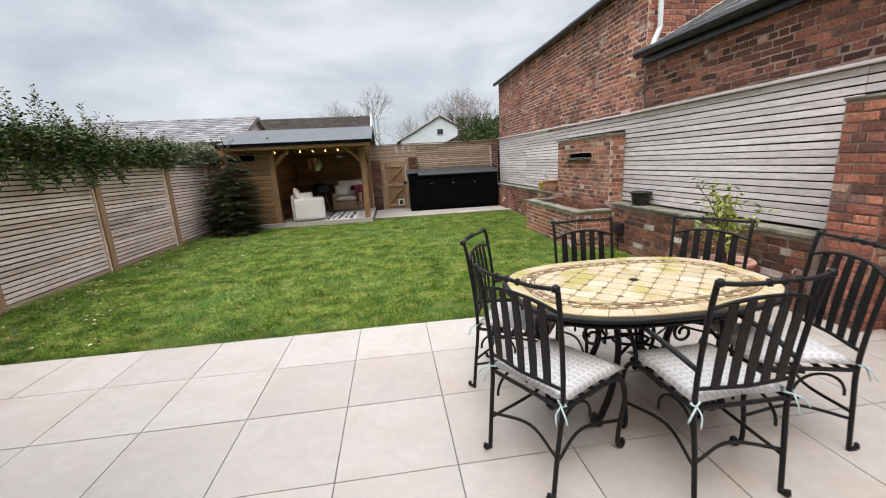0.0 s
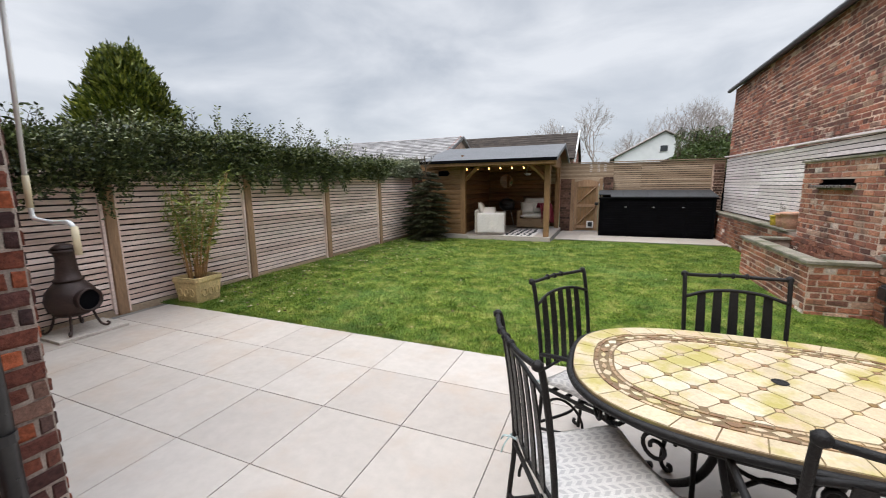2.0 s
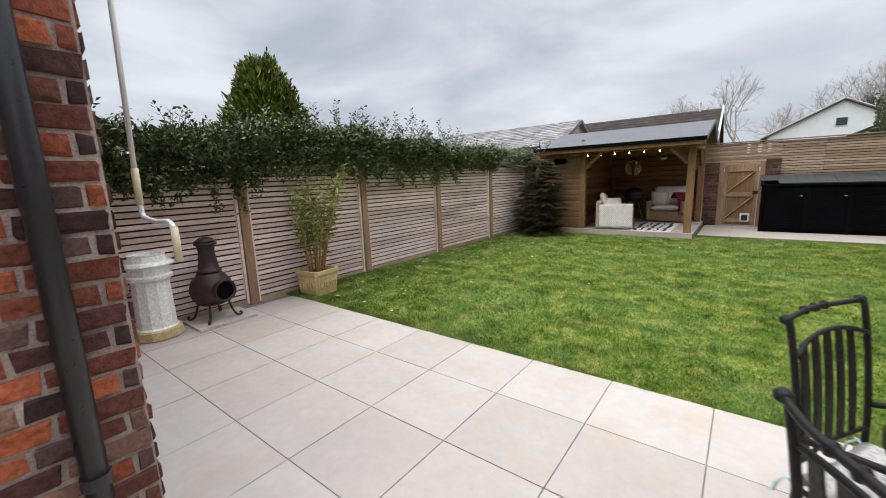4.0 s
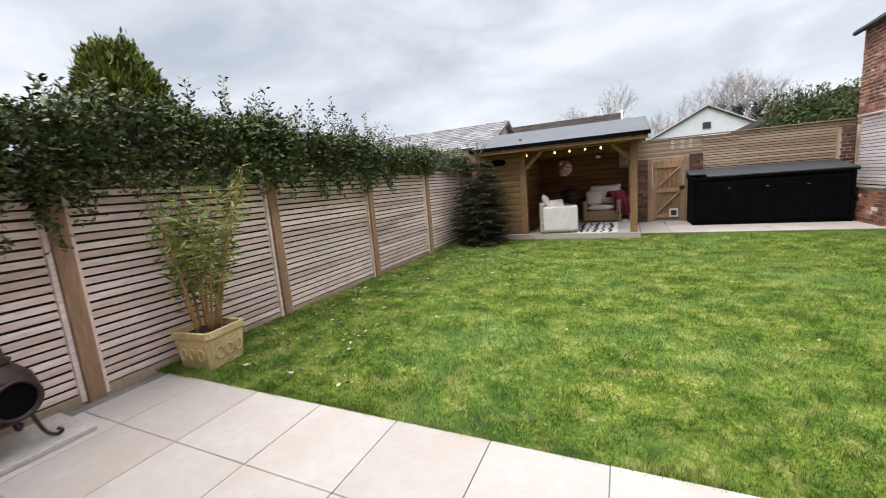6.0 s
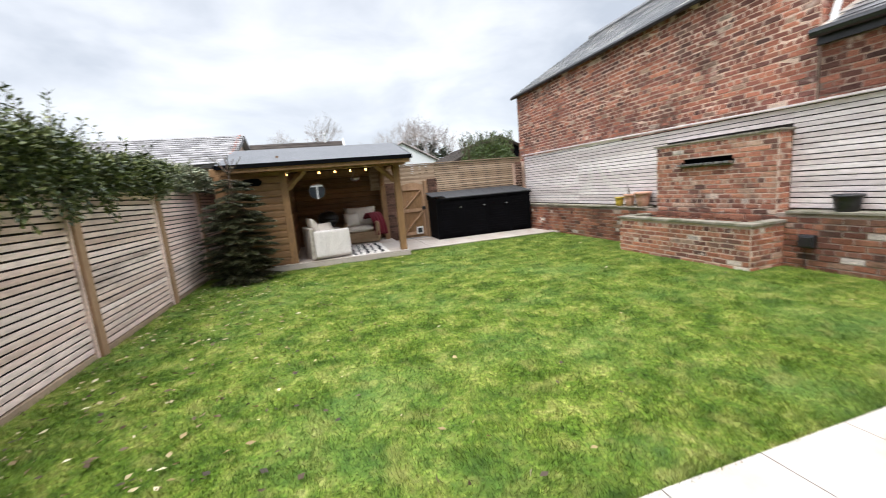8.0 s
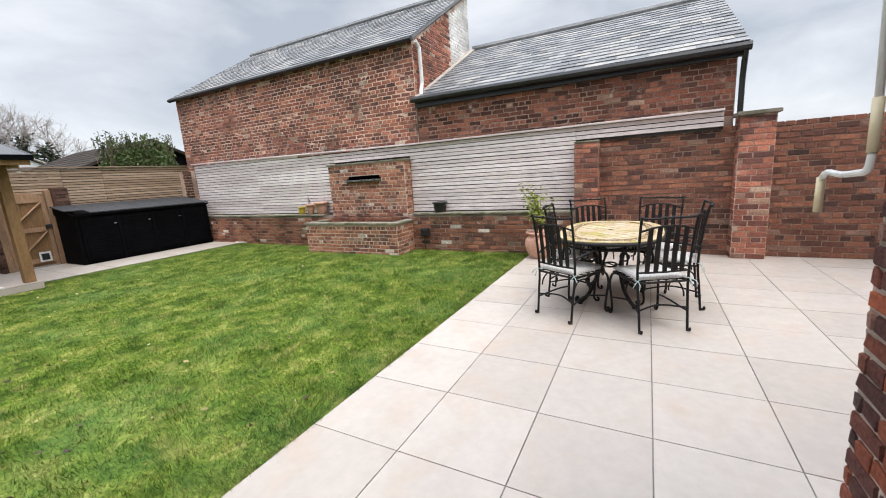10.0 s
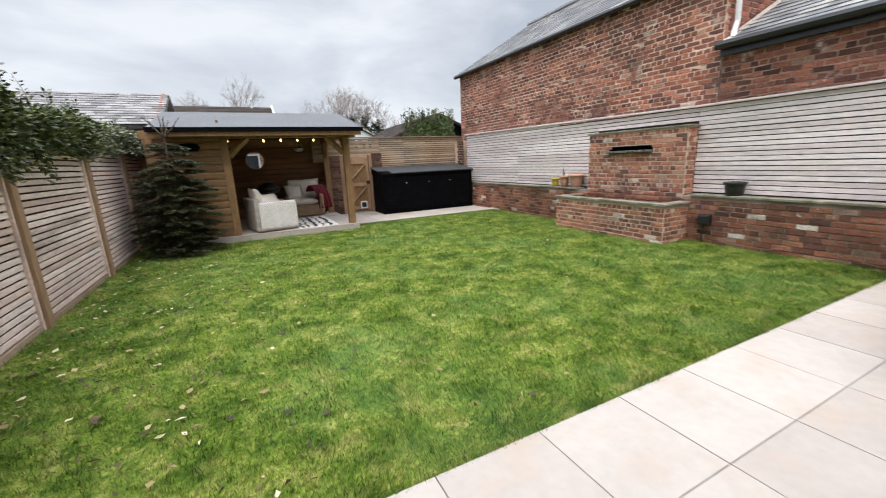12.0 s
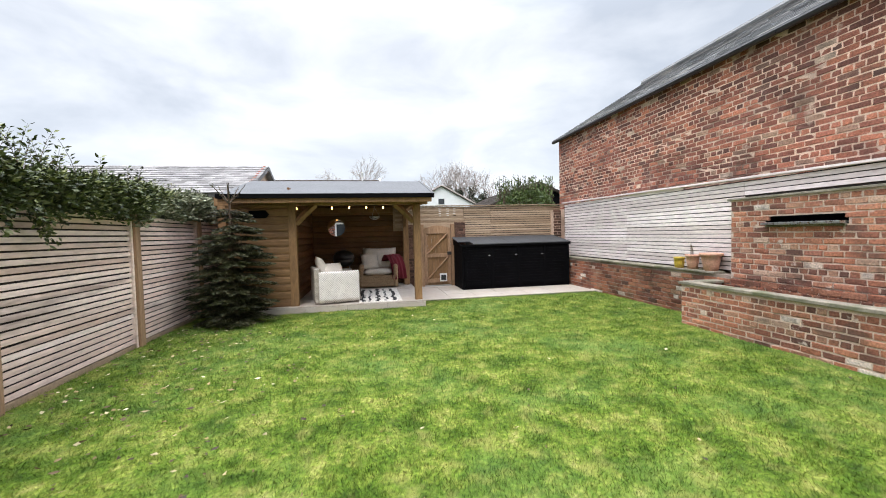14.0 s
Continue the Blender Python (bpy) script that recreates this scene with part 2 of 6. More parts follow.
M_CREAMPL = mat("cream_plastic", (0.68, 0.58, 0.38), 0.45, amp_big=0.08, amp_fine=0.05, bump=0.02)
M_CREAM = mat("cream_awning", (0.60, 0.56, 0.42), 0.6, amp_big=0.1, bump=0.05)
M_IRON = mat("wrought_iron", (0.009, 0.008, 0.008), 0.5, metal=0.2, spec=0.35, big=6, amp_big=0.35, fine=120, amp_fine=0.3, bump=0.35, bump_scale=160)
M_CAST = mat("brown_cast_iron", (0.040, 0.022, 0.018), 0.5, metal=0.3, big=5, amp_big=0.4, fine=90, amp_fine=0.4, bump=0.4)
M_TERRA = mat("terracotta", (0.56, 0.31, 0.22), 0.8, big=6, amp_big=0.15, stain=(0.58, 0.40, 0.31), stain_scale=7, bump=0.15)
M_SAND = mat("sandstone", (0.60, 0.45, 0.22), 0.9, big=6, amp_big=0.22, fine=70, amp_fine=0.25, stain=(0.24, 0.20, 0.10), stain_at=(0.55, 0.8), stain_scale=8, bump=0.6, bump_scale=70)
M_YELLOW = mat("yellow_glaze", (0.62, 0.44, 0.07), 0.3, bump=0.03)
M_POTWHITE = mat("white_glazed_clay", (0.80, 0.78, 0.74), 0.45, amp_big=0.08, stain=(0.55, 0.50, 0.40), stain_at=(0.68, 0.85), stain_scale=5, bump=0.03)
M_RENDER = mat("white_render", (0.70, 0.71, 0.72), 0.8, amp_big=0.06, amp_fine=0.04, bump=0.05)
M_DARKWIN = mat("dark_glass", (0.03, 0.035, 0.04), 0.1, bump=0)
M_FABRIC = mat("cream_fabric", (0.76, 0.69, 0.61), 0.95, big=5, amp_big=0.1, fine=200, amp_fine=0.15, bump=0.3, bump_scale=350)
M_THROW = mat("knitted_white_throw", (0.70, 0.67, 0.63), 0.95, big=6, amp_big=0.1, fine=60, amp_fine=0.28, bump=0.9, bump_scale=70)
M_WICKER = mat("tan_wicker", (0.30, 0.20, 0.11), 0.7, big=6, amp_big=0.2, fine=70, amp_fine=0.4, stretch=(1, 1, 2.5), bump=0.8, bump_scale=70)
M_GREYWICK = mat("grey_wicker", (0.42, 0.37, 0.32), 0.7, big=6, amp_big=0.2, fine=70, amp_fine=0.4, stretch=(1, 1, 2.5), bump=0.8, bump_scale=70)
M_WINE = mat("burgundy_throw", (0.14, 0.012, 0.022), 0.95, fine=120, amp_fine=0.3, bump=0.5, bump_scale=200)
M_RUGB = mat("black_wool", (0.02, 0.02, 0.022), 0.95, bump=0.5)
M_TIE = mat("pale_blue_ribbon", (0.42, 0.52, 0.52), 0.8)
M_STEEL = mat("brushed_steel", (0.5, 0.5, 0.5), 0.3, metal=1.0, bump=0.03)
M_MIRROR = mat("mirror_glass", (0.9, 0.9, 0.9), 0.05, metal=1.0, amp_big=0, amp_fine=0, bump=0)
mirror_bsdf = M_MIRROR.node_tree.nodes["Principled BSDF"]
M_MIRROR.node_tree.links.remove(mirror_bsdf.inputs["Roughness"].links[0])
mirror_bsdf.inputs["Roughness"].default_value = 0.01
M_TILES = mat("limestone_mosaic", per="object", ramp=((0, (0.47, 0.37, 0.235)), (0.4, (0.54, 0.45, 0.30)), (0.75, (0.53, 0.395, 0.26)), (1, (0.58, 0.51, 0.385))), rough=0.4,
              big=9, amp_big=0.12, fine=90, amp_fine=0.14, stain=(0.36, 0.30, 0.055), stain_at=(0.50, 0.62), stain_scale=5.0, bump=0.15)
M_TILEDK = mat("brown_mosaic", per="object", ramp=((0, (0.15, 0.075, 0.035)), (0.4, (0.26, 0.15, 0.07)), (0.7, (0.42, 0.30, 0.18)), (1, (0.52, 0.42, 0.29))), rough=0.45,
               stain=(0.36, 0.30, 0.07), stain_at=(0.53, 0.72), stain_scale=3.2, bump=0.15)
M_GROUT = mat("mosaic_grout", (0.175, 0.12, 0.065), 0.9, stain=(0.20, 0.19, 0.05), stain_scale=4, bump=0.2)
LEAF = dict(rough=0.45, amp_fine=0.1, bump=0.05, spec=0.35)
GLOSSY = dict(LEAF, rough=0.40, spec=0.38)
M_HEDGE = mat("privet_leaf", per="island", ramp=((0, (0.020, 0.031, 0.010)), (0.45, (0.058, 0.080, 0.024)), (0.8, (0.125, 0.15, 0.048)), (1, (0.25, 0.265, 0.11))), big=0.8, amp_big=0.3, **GLOSSY)
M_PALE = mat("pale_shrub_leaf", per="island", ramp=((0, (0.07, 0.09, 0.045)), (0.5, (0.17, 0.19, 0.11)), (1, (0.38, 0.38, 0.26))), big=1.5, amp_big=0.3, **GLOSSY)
M_SPRUCE = mat("spruce_needle", per="island", ramp=((0, (0.012, 0.015, 0.006)), (0.6, (0.042, 0.047, 0.019)), (1, (0.14, 0.13, 0.065))), big=3, amp_big=0.3, **LEAF)
M_CONIF = mat("conifer_spray", per="island", ramp=((0, (0.024, 0.038, 0.006)), (0.5, (0.088, 0.116, 0.015)), (1, (0.23, 0.24, 0.036))), big=1.2, amp_big=0.4, **LEAF)
M_BAMBOO = mat("bamboo_leaf", per="island", ramp=((0, (0.065, 0.10, 0.018)), (0.5, (0.16, 0.205, 0.036)), (1, (0.33, 0.33, 0.075))), big=4, amp_big=0.2, **LEAF)
M_CANE = mat("bamboo_cane", (0.42, 0.23, 0.09), 0.5, big=8, amp_big=0.3, bump=0.05)
M_SHRUB = mat("yellow_green_leaf", per="island", ramp=((0, (0.12, 0.17, 0.03)), (1, (0.38, 0.40, 0.08))), big=4, amp_big=0.2, **LEAF)
M_BUSH = mat("evergreen_leaf", per="island", ramp=((0, (0.03, 0.055, 0.014)), (1, (0.10, 0.14, 0.04))), big=1, amp_big=0.3, **LEAF)
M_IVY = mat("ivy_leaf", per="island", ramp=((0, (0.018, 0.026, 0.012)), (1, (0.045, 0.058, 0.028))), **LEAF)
# grey bark, paled so the far trees carry haze in their colour
M_BARK = mat("haze_paled_bark", (0.33, 0.285, 0.265), 0.9, bump=0.4)
M_TWIG = mat("brown_twig", (0.09, 0.06, 0.04), 0.9, bump=0.3)
M_DEAD = mat("fallen_leaf", per="island", ramp=((0, (0.030, 0.020, 0.012)), (0.5, (0.10, 0.062, 0.03)), (0.72, (0.30, 0.22, 0.10)), (1, (0.62, 0.56, 0.38))), rough=0.7, amp_fine=0.1, bump=0.1)
GRASSR = ((0.0, (0.026, 0.056, 0.007)), (0.24, (0.054, 0.104, 0.011)), (0.46, (0.096, 0.154, 0.018)), (0.64, (0.155, 0.20, 0.032)), (0.82, (0.24, 0.25, 0.068)), (1, (0.35, 0.31, 0.13)))


def mat_grass(name, fine_amp, rough, bump, spec):
    """Grass in patches: straw-yellow thin spots, darker tufts and broad drifts of a cooler green."""
    m = mat(name, ramp=GRASSR, rough=rough, big=2.7, amp_big=0.16, fine=38, amp_fine=fine_amp, stain=(0.055, 0.050, 0.022), stain_at=(0.68, 0.80), stain_scale=5, bump=bump, bump_scale=45, spec=spec)
    n, l = m.node_tree.nodes, m.node_tree.links
    b = n["Principled BSDF"]
    col = b.inputs["Base Color"].links[0].from_socket
    geo = n["Geometry"] if "Geometry" in n else n.new("ShaderNodeNewGeometry")
    for scale, lo, hi, most, tint, kind in ((0.75, 0.48, 0.66, 0.42, (0.115, 0.205, 0.058), "MIX"), (8.0, 0.54, 0.74, 0.40, (0.40, 0.50, 0.38), "MULTIPLY"), (5.0, 0.54, 0.70, 0.55, (0.29, 0.28, 0.085), "MIX")):
        t = n.new("ShaderNodeTexNoise")
        t.inputs["Scale"].default_value, t.inputs["Detail"].default_value = scale, 6.0
        l.new(geo.outputs["Position"], t.inputs["Vector"])
        r = n.new("ShaderNodeMapRange")
        for k, v in zip(("From Min", "From Max", "To Min", "To Max"), (lo, hi, 0.0, most)):
            r.inputs[k].default_value = v
        l.new(t.outputs["Fac"], r.inputs["Value"])
        x = n.new("ShaderNodeMix")
        x.data_type, x.blend_type = "RGBA", kind
        l.new(r.outputs["Result"], x.inputs["Factor"])
        l.new(col, x.inputs["A"])
        x.inputs["B"].default_value = (*tint, 1)
        col = x.outputs["Result"]
    l.new(col, b.inputs["Base Color"])
    return m


M_TURF = mat_grass("turf", 0.5, 0.9, 0.9, 0.1)
M_BLADE = mat_grass("grass_blade", 0.35, 0.6, 0.0, 0.25)
M_FIELD = mat("distant_ground", (0.07, 0.09, 0.04), 0.95, big=0.05, bump=0)


def mat_glow(name, colour, strength):
    m = bpy.data.materials.new(name)
    m.use_nodes = True
    b = m.node_tree.nodes["Principled BSDF"]
    b.inputs["Base Color"].default_value = (*colour, 1)
    b.inputs["Emission Color"].default_value = (*colour, 1)
    b.inputs["Emission Strength"].default_value = strength
    return m


M_BULB = mat_glow("warm_bulb", (1.0, 0.55, 0.17), 7.0)


def mat_cushion():
    """Off-white cotton printed with rows of small grey leaves."""
    m = mat("leaf_print_cotton", (0.58, 0.555, 0.53), 0.95, big=6, amp_big=0.06, fine=200, amp_fine=0.1, bump=0.3, bump_scale=260)
    n, l = m.node_tree.nodes, m.node_tree.links
    b = n["Principled BSDF"]
    under = b.inputs["Base Color"].links[0].from_socket
    tc, sep = n.new("ShaderNodeTexCoord"), n.new("ShaderNodeSeparateXYZ")
    l.new(tc.outputs["Object"], sep.inputs[0])

    def m2(op, a, c=0.0):
        x = n.new("ShaderNodeMath")
        x.operation = op
        for i, v in enumerate((a, c)):
            if isinstance(v, (int, float)):
                x.inputs[i].default_value = v
            else:
                l.new(v, x.inputs[i])
        return x.outputs[0]

    fx = m2("FRACT", m2("MULTIPLY", sep.outputs["X"], 1 / 0.055))
    vee = m2("ABSOLUTE", m2("SUBTRACT", fx, 0.5))
    fy = m2("FRACT", m2("ADD", m2("MULTIPLY", sep.outputs["Y"], 1 / 0.036), m2("MULTIPLY", vee, 1.3)))
    leaf = m2("MULTIPLY", m2("GREATER_THAN", fy, 0.45), m2("MULTIPLY", m2("GREATER_THAN", vee, 0.05), m2("LESS_THAN", vee, 0.40)))
    x = n.new("ShaderNodeMix")
    x.data_type = "RGBA"
    l.new(m2("MULTIPLY", leaf, 0.5), x.inputs["Factor"])
    l.new(under, x.inputs["A"])
    x.inputs["B"].default_value = (0.30, 0.29, 0.29, 1)
    l.new(x.outputs["Result"], b.inputs["Base Color"])
    return m


M_CUSHION = mat_cushion()


def mat_knit():
    """White knit with rows of small staggered holes."""
    m = mat("open_knit_throw", (0.80, 0.75, 0.72), 0.95, big=6, amp_big=0.08, fine=60, amp_fine=0.12, bump=0.5, bump_scale=90)
    n, l = m.node_tree.nodes, m.node_tree.links
    b = n["Principled BSDF"]
    under = b.inputs["Base Color"].links[0].from_socket
    tc, mp = n.new("ShaderNodeTexCoord"), n.new("ShaderNodeMapping")
    mp.inputs["Rotation"].default_value = (0, radians(45), 0)
    mp.inputs["Scale"].default_value = (1 / 0.030, 0.0, 1 / 0.030)
    l.new(tc.outputs["Object"], mp.inputs["Vector"])
    fr = n.new("ShaderNodeVectorMath")
    fr.operation = "FRACTION"
    l.new(mp.outputs["Vector"], fr.inputs[0])
    dist = n.new("ShaderNodeVectorMath")
    dist.operation = "DISTANCE"
    l.new(fr.outputs["Vector"], dist.inputs[0])
    dist.inputs[1].default_value = (0.5, 0.0, 0.5)
    hole = n.new("ShaderNodeMapRange")
    for k, v in zip(("From Min", "From Max", "To Min", "To Max"), (0.20, 0.34, 0.62, 0.0)):
        hole.inputs[k].default_value = v
    l.new(dist.outputs["Value"], hole.inputs["Value"])
    x = n.new("ShaderNodeMix")
    x.data_type = "RGBA"
    l.new(hole.outputs["Result"], x.inputs["Factor"])
    l.new(under, x.inputs["A"])
    x.inputs["B"].default_value = (0.20, 0.17, 0.15, 1)
    l.new(x.outputs["Result"], b.inputs["Base Color"])
    return m


M_KNIT = mat_knit()
rng = random.Random(7)


# ---- builders ----
def finish(bm, name, material, smooth=False):
    me = bpy.data.meshes.new(name)
    bm.to_mesh(me)
    bm.free()
    me.materials.append(material)
    if smooth:
        me.polygons.foreach_set("use_smooth", [True] * len(me.polygons))
    return me


def part(name, bm, material, parent=None, label="", smooth=False):
    """Links a bmesh as one mesh object under a thing or a part."""
    ob = new(name, finish(bm, name, material, smooth))
    ob.parent = parent
    return tagged(ob, label)


def thing(name, label, category, m=None, group="", kind=""):
    ob = new(name)
    ob.empty_display_size = 0.2
    ob.matrix_basis = m or Matrix()
    return tagged(ob, label, category, group, kind)


def raw(name, verts, faces, material, parent=None, kind="", label="", smooth=False):
    me = bpy.data.meshes.new(name)
    me.from_pydata(verts, [], faces)
    me.materials.append(material)
    if smooth:
        me.polygons.foreach_set("use_smooth", [True] * len(me.polygons))
    ob = new(name, me)
    ob.parent = parent
    return tagged(ob, label, kind=kind)


def add_box(bm, x0, x1, y0, y1, z0, z1, bevel=0.0, m=None):
    g = bmesh.ops.create_cube(bm, size=1.0)
    t = Matrix.Translation(((x0 + x1) / 2, (y0 + y1) / 2, (z0 + z1) / 2)) @ Matrix.Diagonal((x1 - x0, y1 - y0, z1 - z0, 1))
    bmesh.ops.transform(bm, matrix=(m or Matrix()) @ t, verts=g["verts"])
    if bevel:
        es = list({e for v in g["verts"] for e in v.link_edges})
        bmesh.ops.bevel(bm, geom=es, offset=bevel, segments=2, affect="EDGES", profile=0.5)
    return bm


def box(x0, x1, y0, y1, z0, z1, bevel=0.0):
    return add_box(bmesh.new(), x0, x1, y0, y1, z0, z1, bevel)


def add_tube(bm, pts, radius, sides=8, cap=True, flat=1.0):
    """A round bar along points; radius may be a number or one a point."""
    pts = [Vector(p) for p in pts]
    rad = radius if isinstance(radius, (list, tuple)) else [radius] * len(pts)
    rings, up = [], None
    for i, p in enumerate(pts):
        d = (pts[min(i + 1, len(pts) - 1)] - pts[max(i - 1, 0)]).normalized()
        if up is None:
            up = Vector((0, 0, 1)) if abs(d.z) < 0.9 else Vector((1, 0, 0))
        side = d.cross(up).normalized()
        up = side.cross(d).normalized()
        rings.append([bm.verts.new(p + rad[i] * (side * math.cos(a) + up * math.sin(a) * flat))
                      for a in (2 * math.pi * k / sides for k in range(sides))])
    for r, q in zip(rings, rings[1:]):
        for k in range(sides):
            bm.faces.new((r[k], r[(k + 1) % sides], q[(k + 1) % sides], q[k]))
    if cap:
        bm.faces.new(rings[0][::-1])
        bm.faces.new(rings[-1])
    return bm


def tube(pts, radius, sides=8, flat=1.0):
    return add_tube(bmesh.new(), pts, radius, sides, True, flat)


def lathe(profile, sides=24, wave=0.0):
    """A turned shape from (radius, z) pairs."""
    bm = bmesh.new()
    rings = [[bm.verts.new((r * math.cos(2 * math.pi * k / sides), r * math.sin(2 * math.pi * k / sides), z)) for k in range(sides)] for r, z in profile]
    for a, b in zip(rings, rings[1:]):
        for k in range(sides):
            bm.faces.new((a[k], a[(k + 1) % sides], b[(k + 1) % sides], b[k]))
    bm.faces.new(rings[0][::-1])
    bm.faces.new(rings[-1])
    bmesh.ops.recalc_face_normals(bm, faces=bm.faces)
    return bm


def add_prism(bm, poly, z0, z1):
    a = [bm.verts.new((x, y, z0)) for x, y in poly]
    b = [bm.verts.new((x, y, z1)) for x, y in poly]
    n = len(poly)
    bm.faces.new(a[::-1])
    bm.faces.new(b)
    for i in range(n):
        bm.faces.new((a[i], a[(i + 1) % n], b[(i + 1) % n], b[i]))
    return bm


def prism(poly, z0, z1):
    bm = add_prism(bmesh.new(), poly, z0, z1)
    bmesh.ops.recalc_face_normals(bm, faces=bm.faces)
    return bm


def spline(ctrl, n=8):
    """A smooth line through control points."""
    c = [Vector(p) for p in ctrl]
    c = [2 * c[0] - c[1]] + c + [2 * c[-1] - c[-2]]
    out = []
    for i in range(1, len(c) - 2):
        for k in range(n):
            t = k / n
            out.append(0.5 * ((2 * c[i]) + (c[i + 1] - c[i - 1]) * t + (2 * c[i - 1] - 5 * c[i] + 4 * c[i + 1] - c[i + 2]) * t * t
                              + (3 * c[i] - c[i - 1] - 3 * c[i + 1] + c[i + 2]) * t ** 3))
    return out + [c[-2]]


def face_on(x, y, z, nx, ny):
    """The frame of an upright face: x along it, y out of it, z up."""
    m = Matrix(((ny, nx, 0, x), (-nx, ny, 0, y), (0, 0, 1, z), (0, 0, 0, 1)))
    return m


def chipped_box(lx, ly, lz, seed, wob=0.004):
    r = random.Random(seed)
    bm = add_box(bmesh.new(), -lx / 2, lx / 2, -ly / 2, ly / 2, -lz / 2, lz / 2)
    es = [e for e in bm.edges if all(v.co.y > 0 for v in e.verts)]
    bmesh.ops.bevel(bm, geom=es, offset=min(lx, lz) * 0.07, segments=1, affect="EDGES")
    for v in bm.verts:
        v.co += Vector((r.uniform(-wob, wob), r.uniform(-wob, wob) * 0.5, r.uniform(-wob, wob)))
    return bm


def lay(parent, name, mesh_list, places, near, limit=300, far_material=None):
    """Pieces on shared meshes: those nearest to a point of the plan are objects of their own, the rest one joined mesh."""
    if len(places) > limit:
        places = sorted(places, key=lambda p: (p[0].translation - near).length)
    for m, k in places[:limit]:
        ob = new(name, mesh_list[k])
        ob.parent = parent
        ob.matrix_basis = m
    rest = places[limit:]
    if rest:
        verts, faces = [], []
        for m, k in rest:
            o = len(verts)
            verts += [m @ v.co for v in mesh_list[k].vertices]
            faces += [[o + i for i in p.vertices] for p in mesh_list[k].polygons]
        raw(name + "s_joined", verts, faces, far_material or mesh_list[0].materials[0], parent, "stuff")


def brickwork(parent, at, width, height, mats, near, course=0.077, length=0.226, skip=None, limit=300, seed=1, headers=4, wob=0.004, joint=0.014, proud=0.009):
    """Courses of bricks on an upright face, proud of the mortar behind it."""
    r = random.Random(seed)
    h, d = course - joint, 0.03
    full = [finish(chipped_box(length - joint, d, h, seed * 50 + i, wob), "brick", mats[0]) for i in range(6)]
    half = [finish(chipped_box(length / 2 - joint, d, h, seed * 60 + i, wob), "brick", mats[0]) for i in range(4)]
    meshes, places = full + half, []
    for row in range(int(height / course + 0.3)):
        z = (row + 0.5) * course
        head = headers and row % headers == headers - 1
        step = length / 2 if head else length
        x = -(step / 2 if row % 2 else 0)
        while x < width - 0.02:
            a, b = max(x, 0.0), min(x + step, width)
            x += step
            if b - a < 0.04 or (skip and skip((a + b) / 2, z)):
                continue
            k = r.randrange(4) + 6 if head or (b - a) < length * 0.6 else r.randrange(6)
            nominal = length / 2 if k >= 6 else length
            m = at @ pose((a + b) / 2, -d / 2 + proud + r.uniform(-0.002, 0.003), z, 0, r.uniform(-0.5, 0.5), r.uniform(-0.6, 0.6))
            places.append((m @ Matrix.Diagonal((((b - a) - joint) / (nominal - joint), 1, 1, 1)), k))
    lay(parent, "brick", meshes, places, Vector(near), limit, mats[1])


def slats(parent, at, spans, z0, z1, pitch, width, mesh_mat, depth=0.02, name="slat", sag=0.004, skip=None):
    """Rows of level boards between the ends of each span."""
    kinds = {}
    n = int((z1 - z0) / pitch + 0.5)
    for a, b in spans:
        key = round(b - a, 3)
        if key not in kinds:
            kinds[key] = finish(add_box(bmesh.new(), -key / 2, key / 2, -depth, 0, -width / 2, width / 2, 0.003), name, mesh_mat)
        for i in range(n):
            z = z0 + (i + 0.5) * pitch
            if skip and skip((a + b) / 2, z):
                continue
            ob = new(name, kinds[key])
            ob.parent = parent
            ob.matrix_basis = at @ pose((a + b) / 2, rng.uniform(-0.003, 0.002), z + rng.uniform(-0.0015, 0.0015), 0, rng.uniform(-0.08, 0.08), 0)


def leaf_cloud(points, size, spread=1.0, fold=0.3, seed=3, length=2.2, up=0.0, out=None):
    """Small folded leaves at points, each two quads; returns vertices and faces."""
    r = np.random.default_rng(seed)
    p = np.asarray(points, float)
    n = len(p)
    d = r.normal(size=(n, 3)) * spread
    d[:, 2] += up
    if out is not None:
        d += np.asarray(out, float)
    d /= np.linalg.norm(d, axis=1)[:, None] + 1e-9
    s = np.cross(d, r.normal(size=(n, 3)))
    s /= np.linalg.norm(s, axis=1)[:, None] + 1e-9
    u = np.cross(s, d)
    sz = (size * r.uniform(0.6, 1.25, n))[:, None]
    L, W = sz * length / 2, sz * 0.5
    tip, root = p + d * L, p - d * L
    left, right = p + s * W + u * W * fold, p - s * W + u * W * fold
    v = np.stack([root, left, tip, right], 1).reshape(-1, 3)
    k = np.arange(n)[:, None] * 4
    f = np.concatenate([k + np.array([[0, 1, 2]]), k + np.array([[0, 2, 3]])])
    return v.tolist(), f.tolist()


def flat_tris(name, verts, faces, material, parent=None, kind="", label=""):
    me = bpy.data.meshes.new(name)
    v, f = np.asarray(verts, np.float32), np.asarray(faces, np.int32)
    me.vertices.add(len(v))
    me.vertices.foreach_set("co", v.ravel())
    me.loops.add(f.size)
    me.loops.foreach_set("vertex_index", f.ravel())
    me.polygons.add(len(f))
    me.polygons.foreach_set("loop_start", np.arange(0, f.size, 3, dtype=np.int32))
    me.update(calc_edges=True)
    me.materials.append(material)
    ob = new(name, me)
    ob.parent = parent
    return tagged(ob, label, kind=kind)


# ---- ground, patio and lawn ----
tagged(raw("ground", [(-300, -300, -0.09), (300, -300, -0.09), (300, 300, -0.09), (-300, 300, -0.09)], [(0, 1, 2, 3)], M_FIELD),
       "dull green and brown ground reaching the horizon", "ground", kind="structure")
LAWN_EDGE, PITCH = 3.47, 0.607
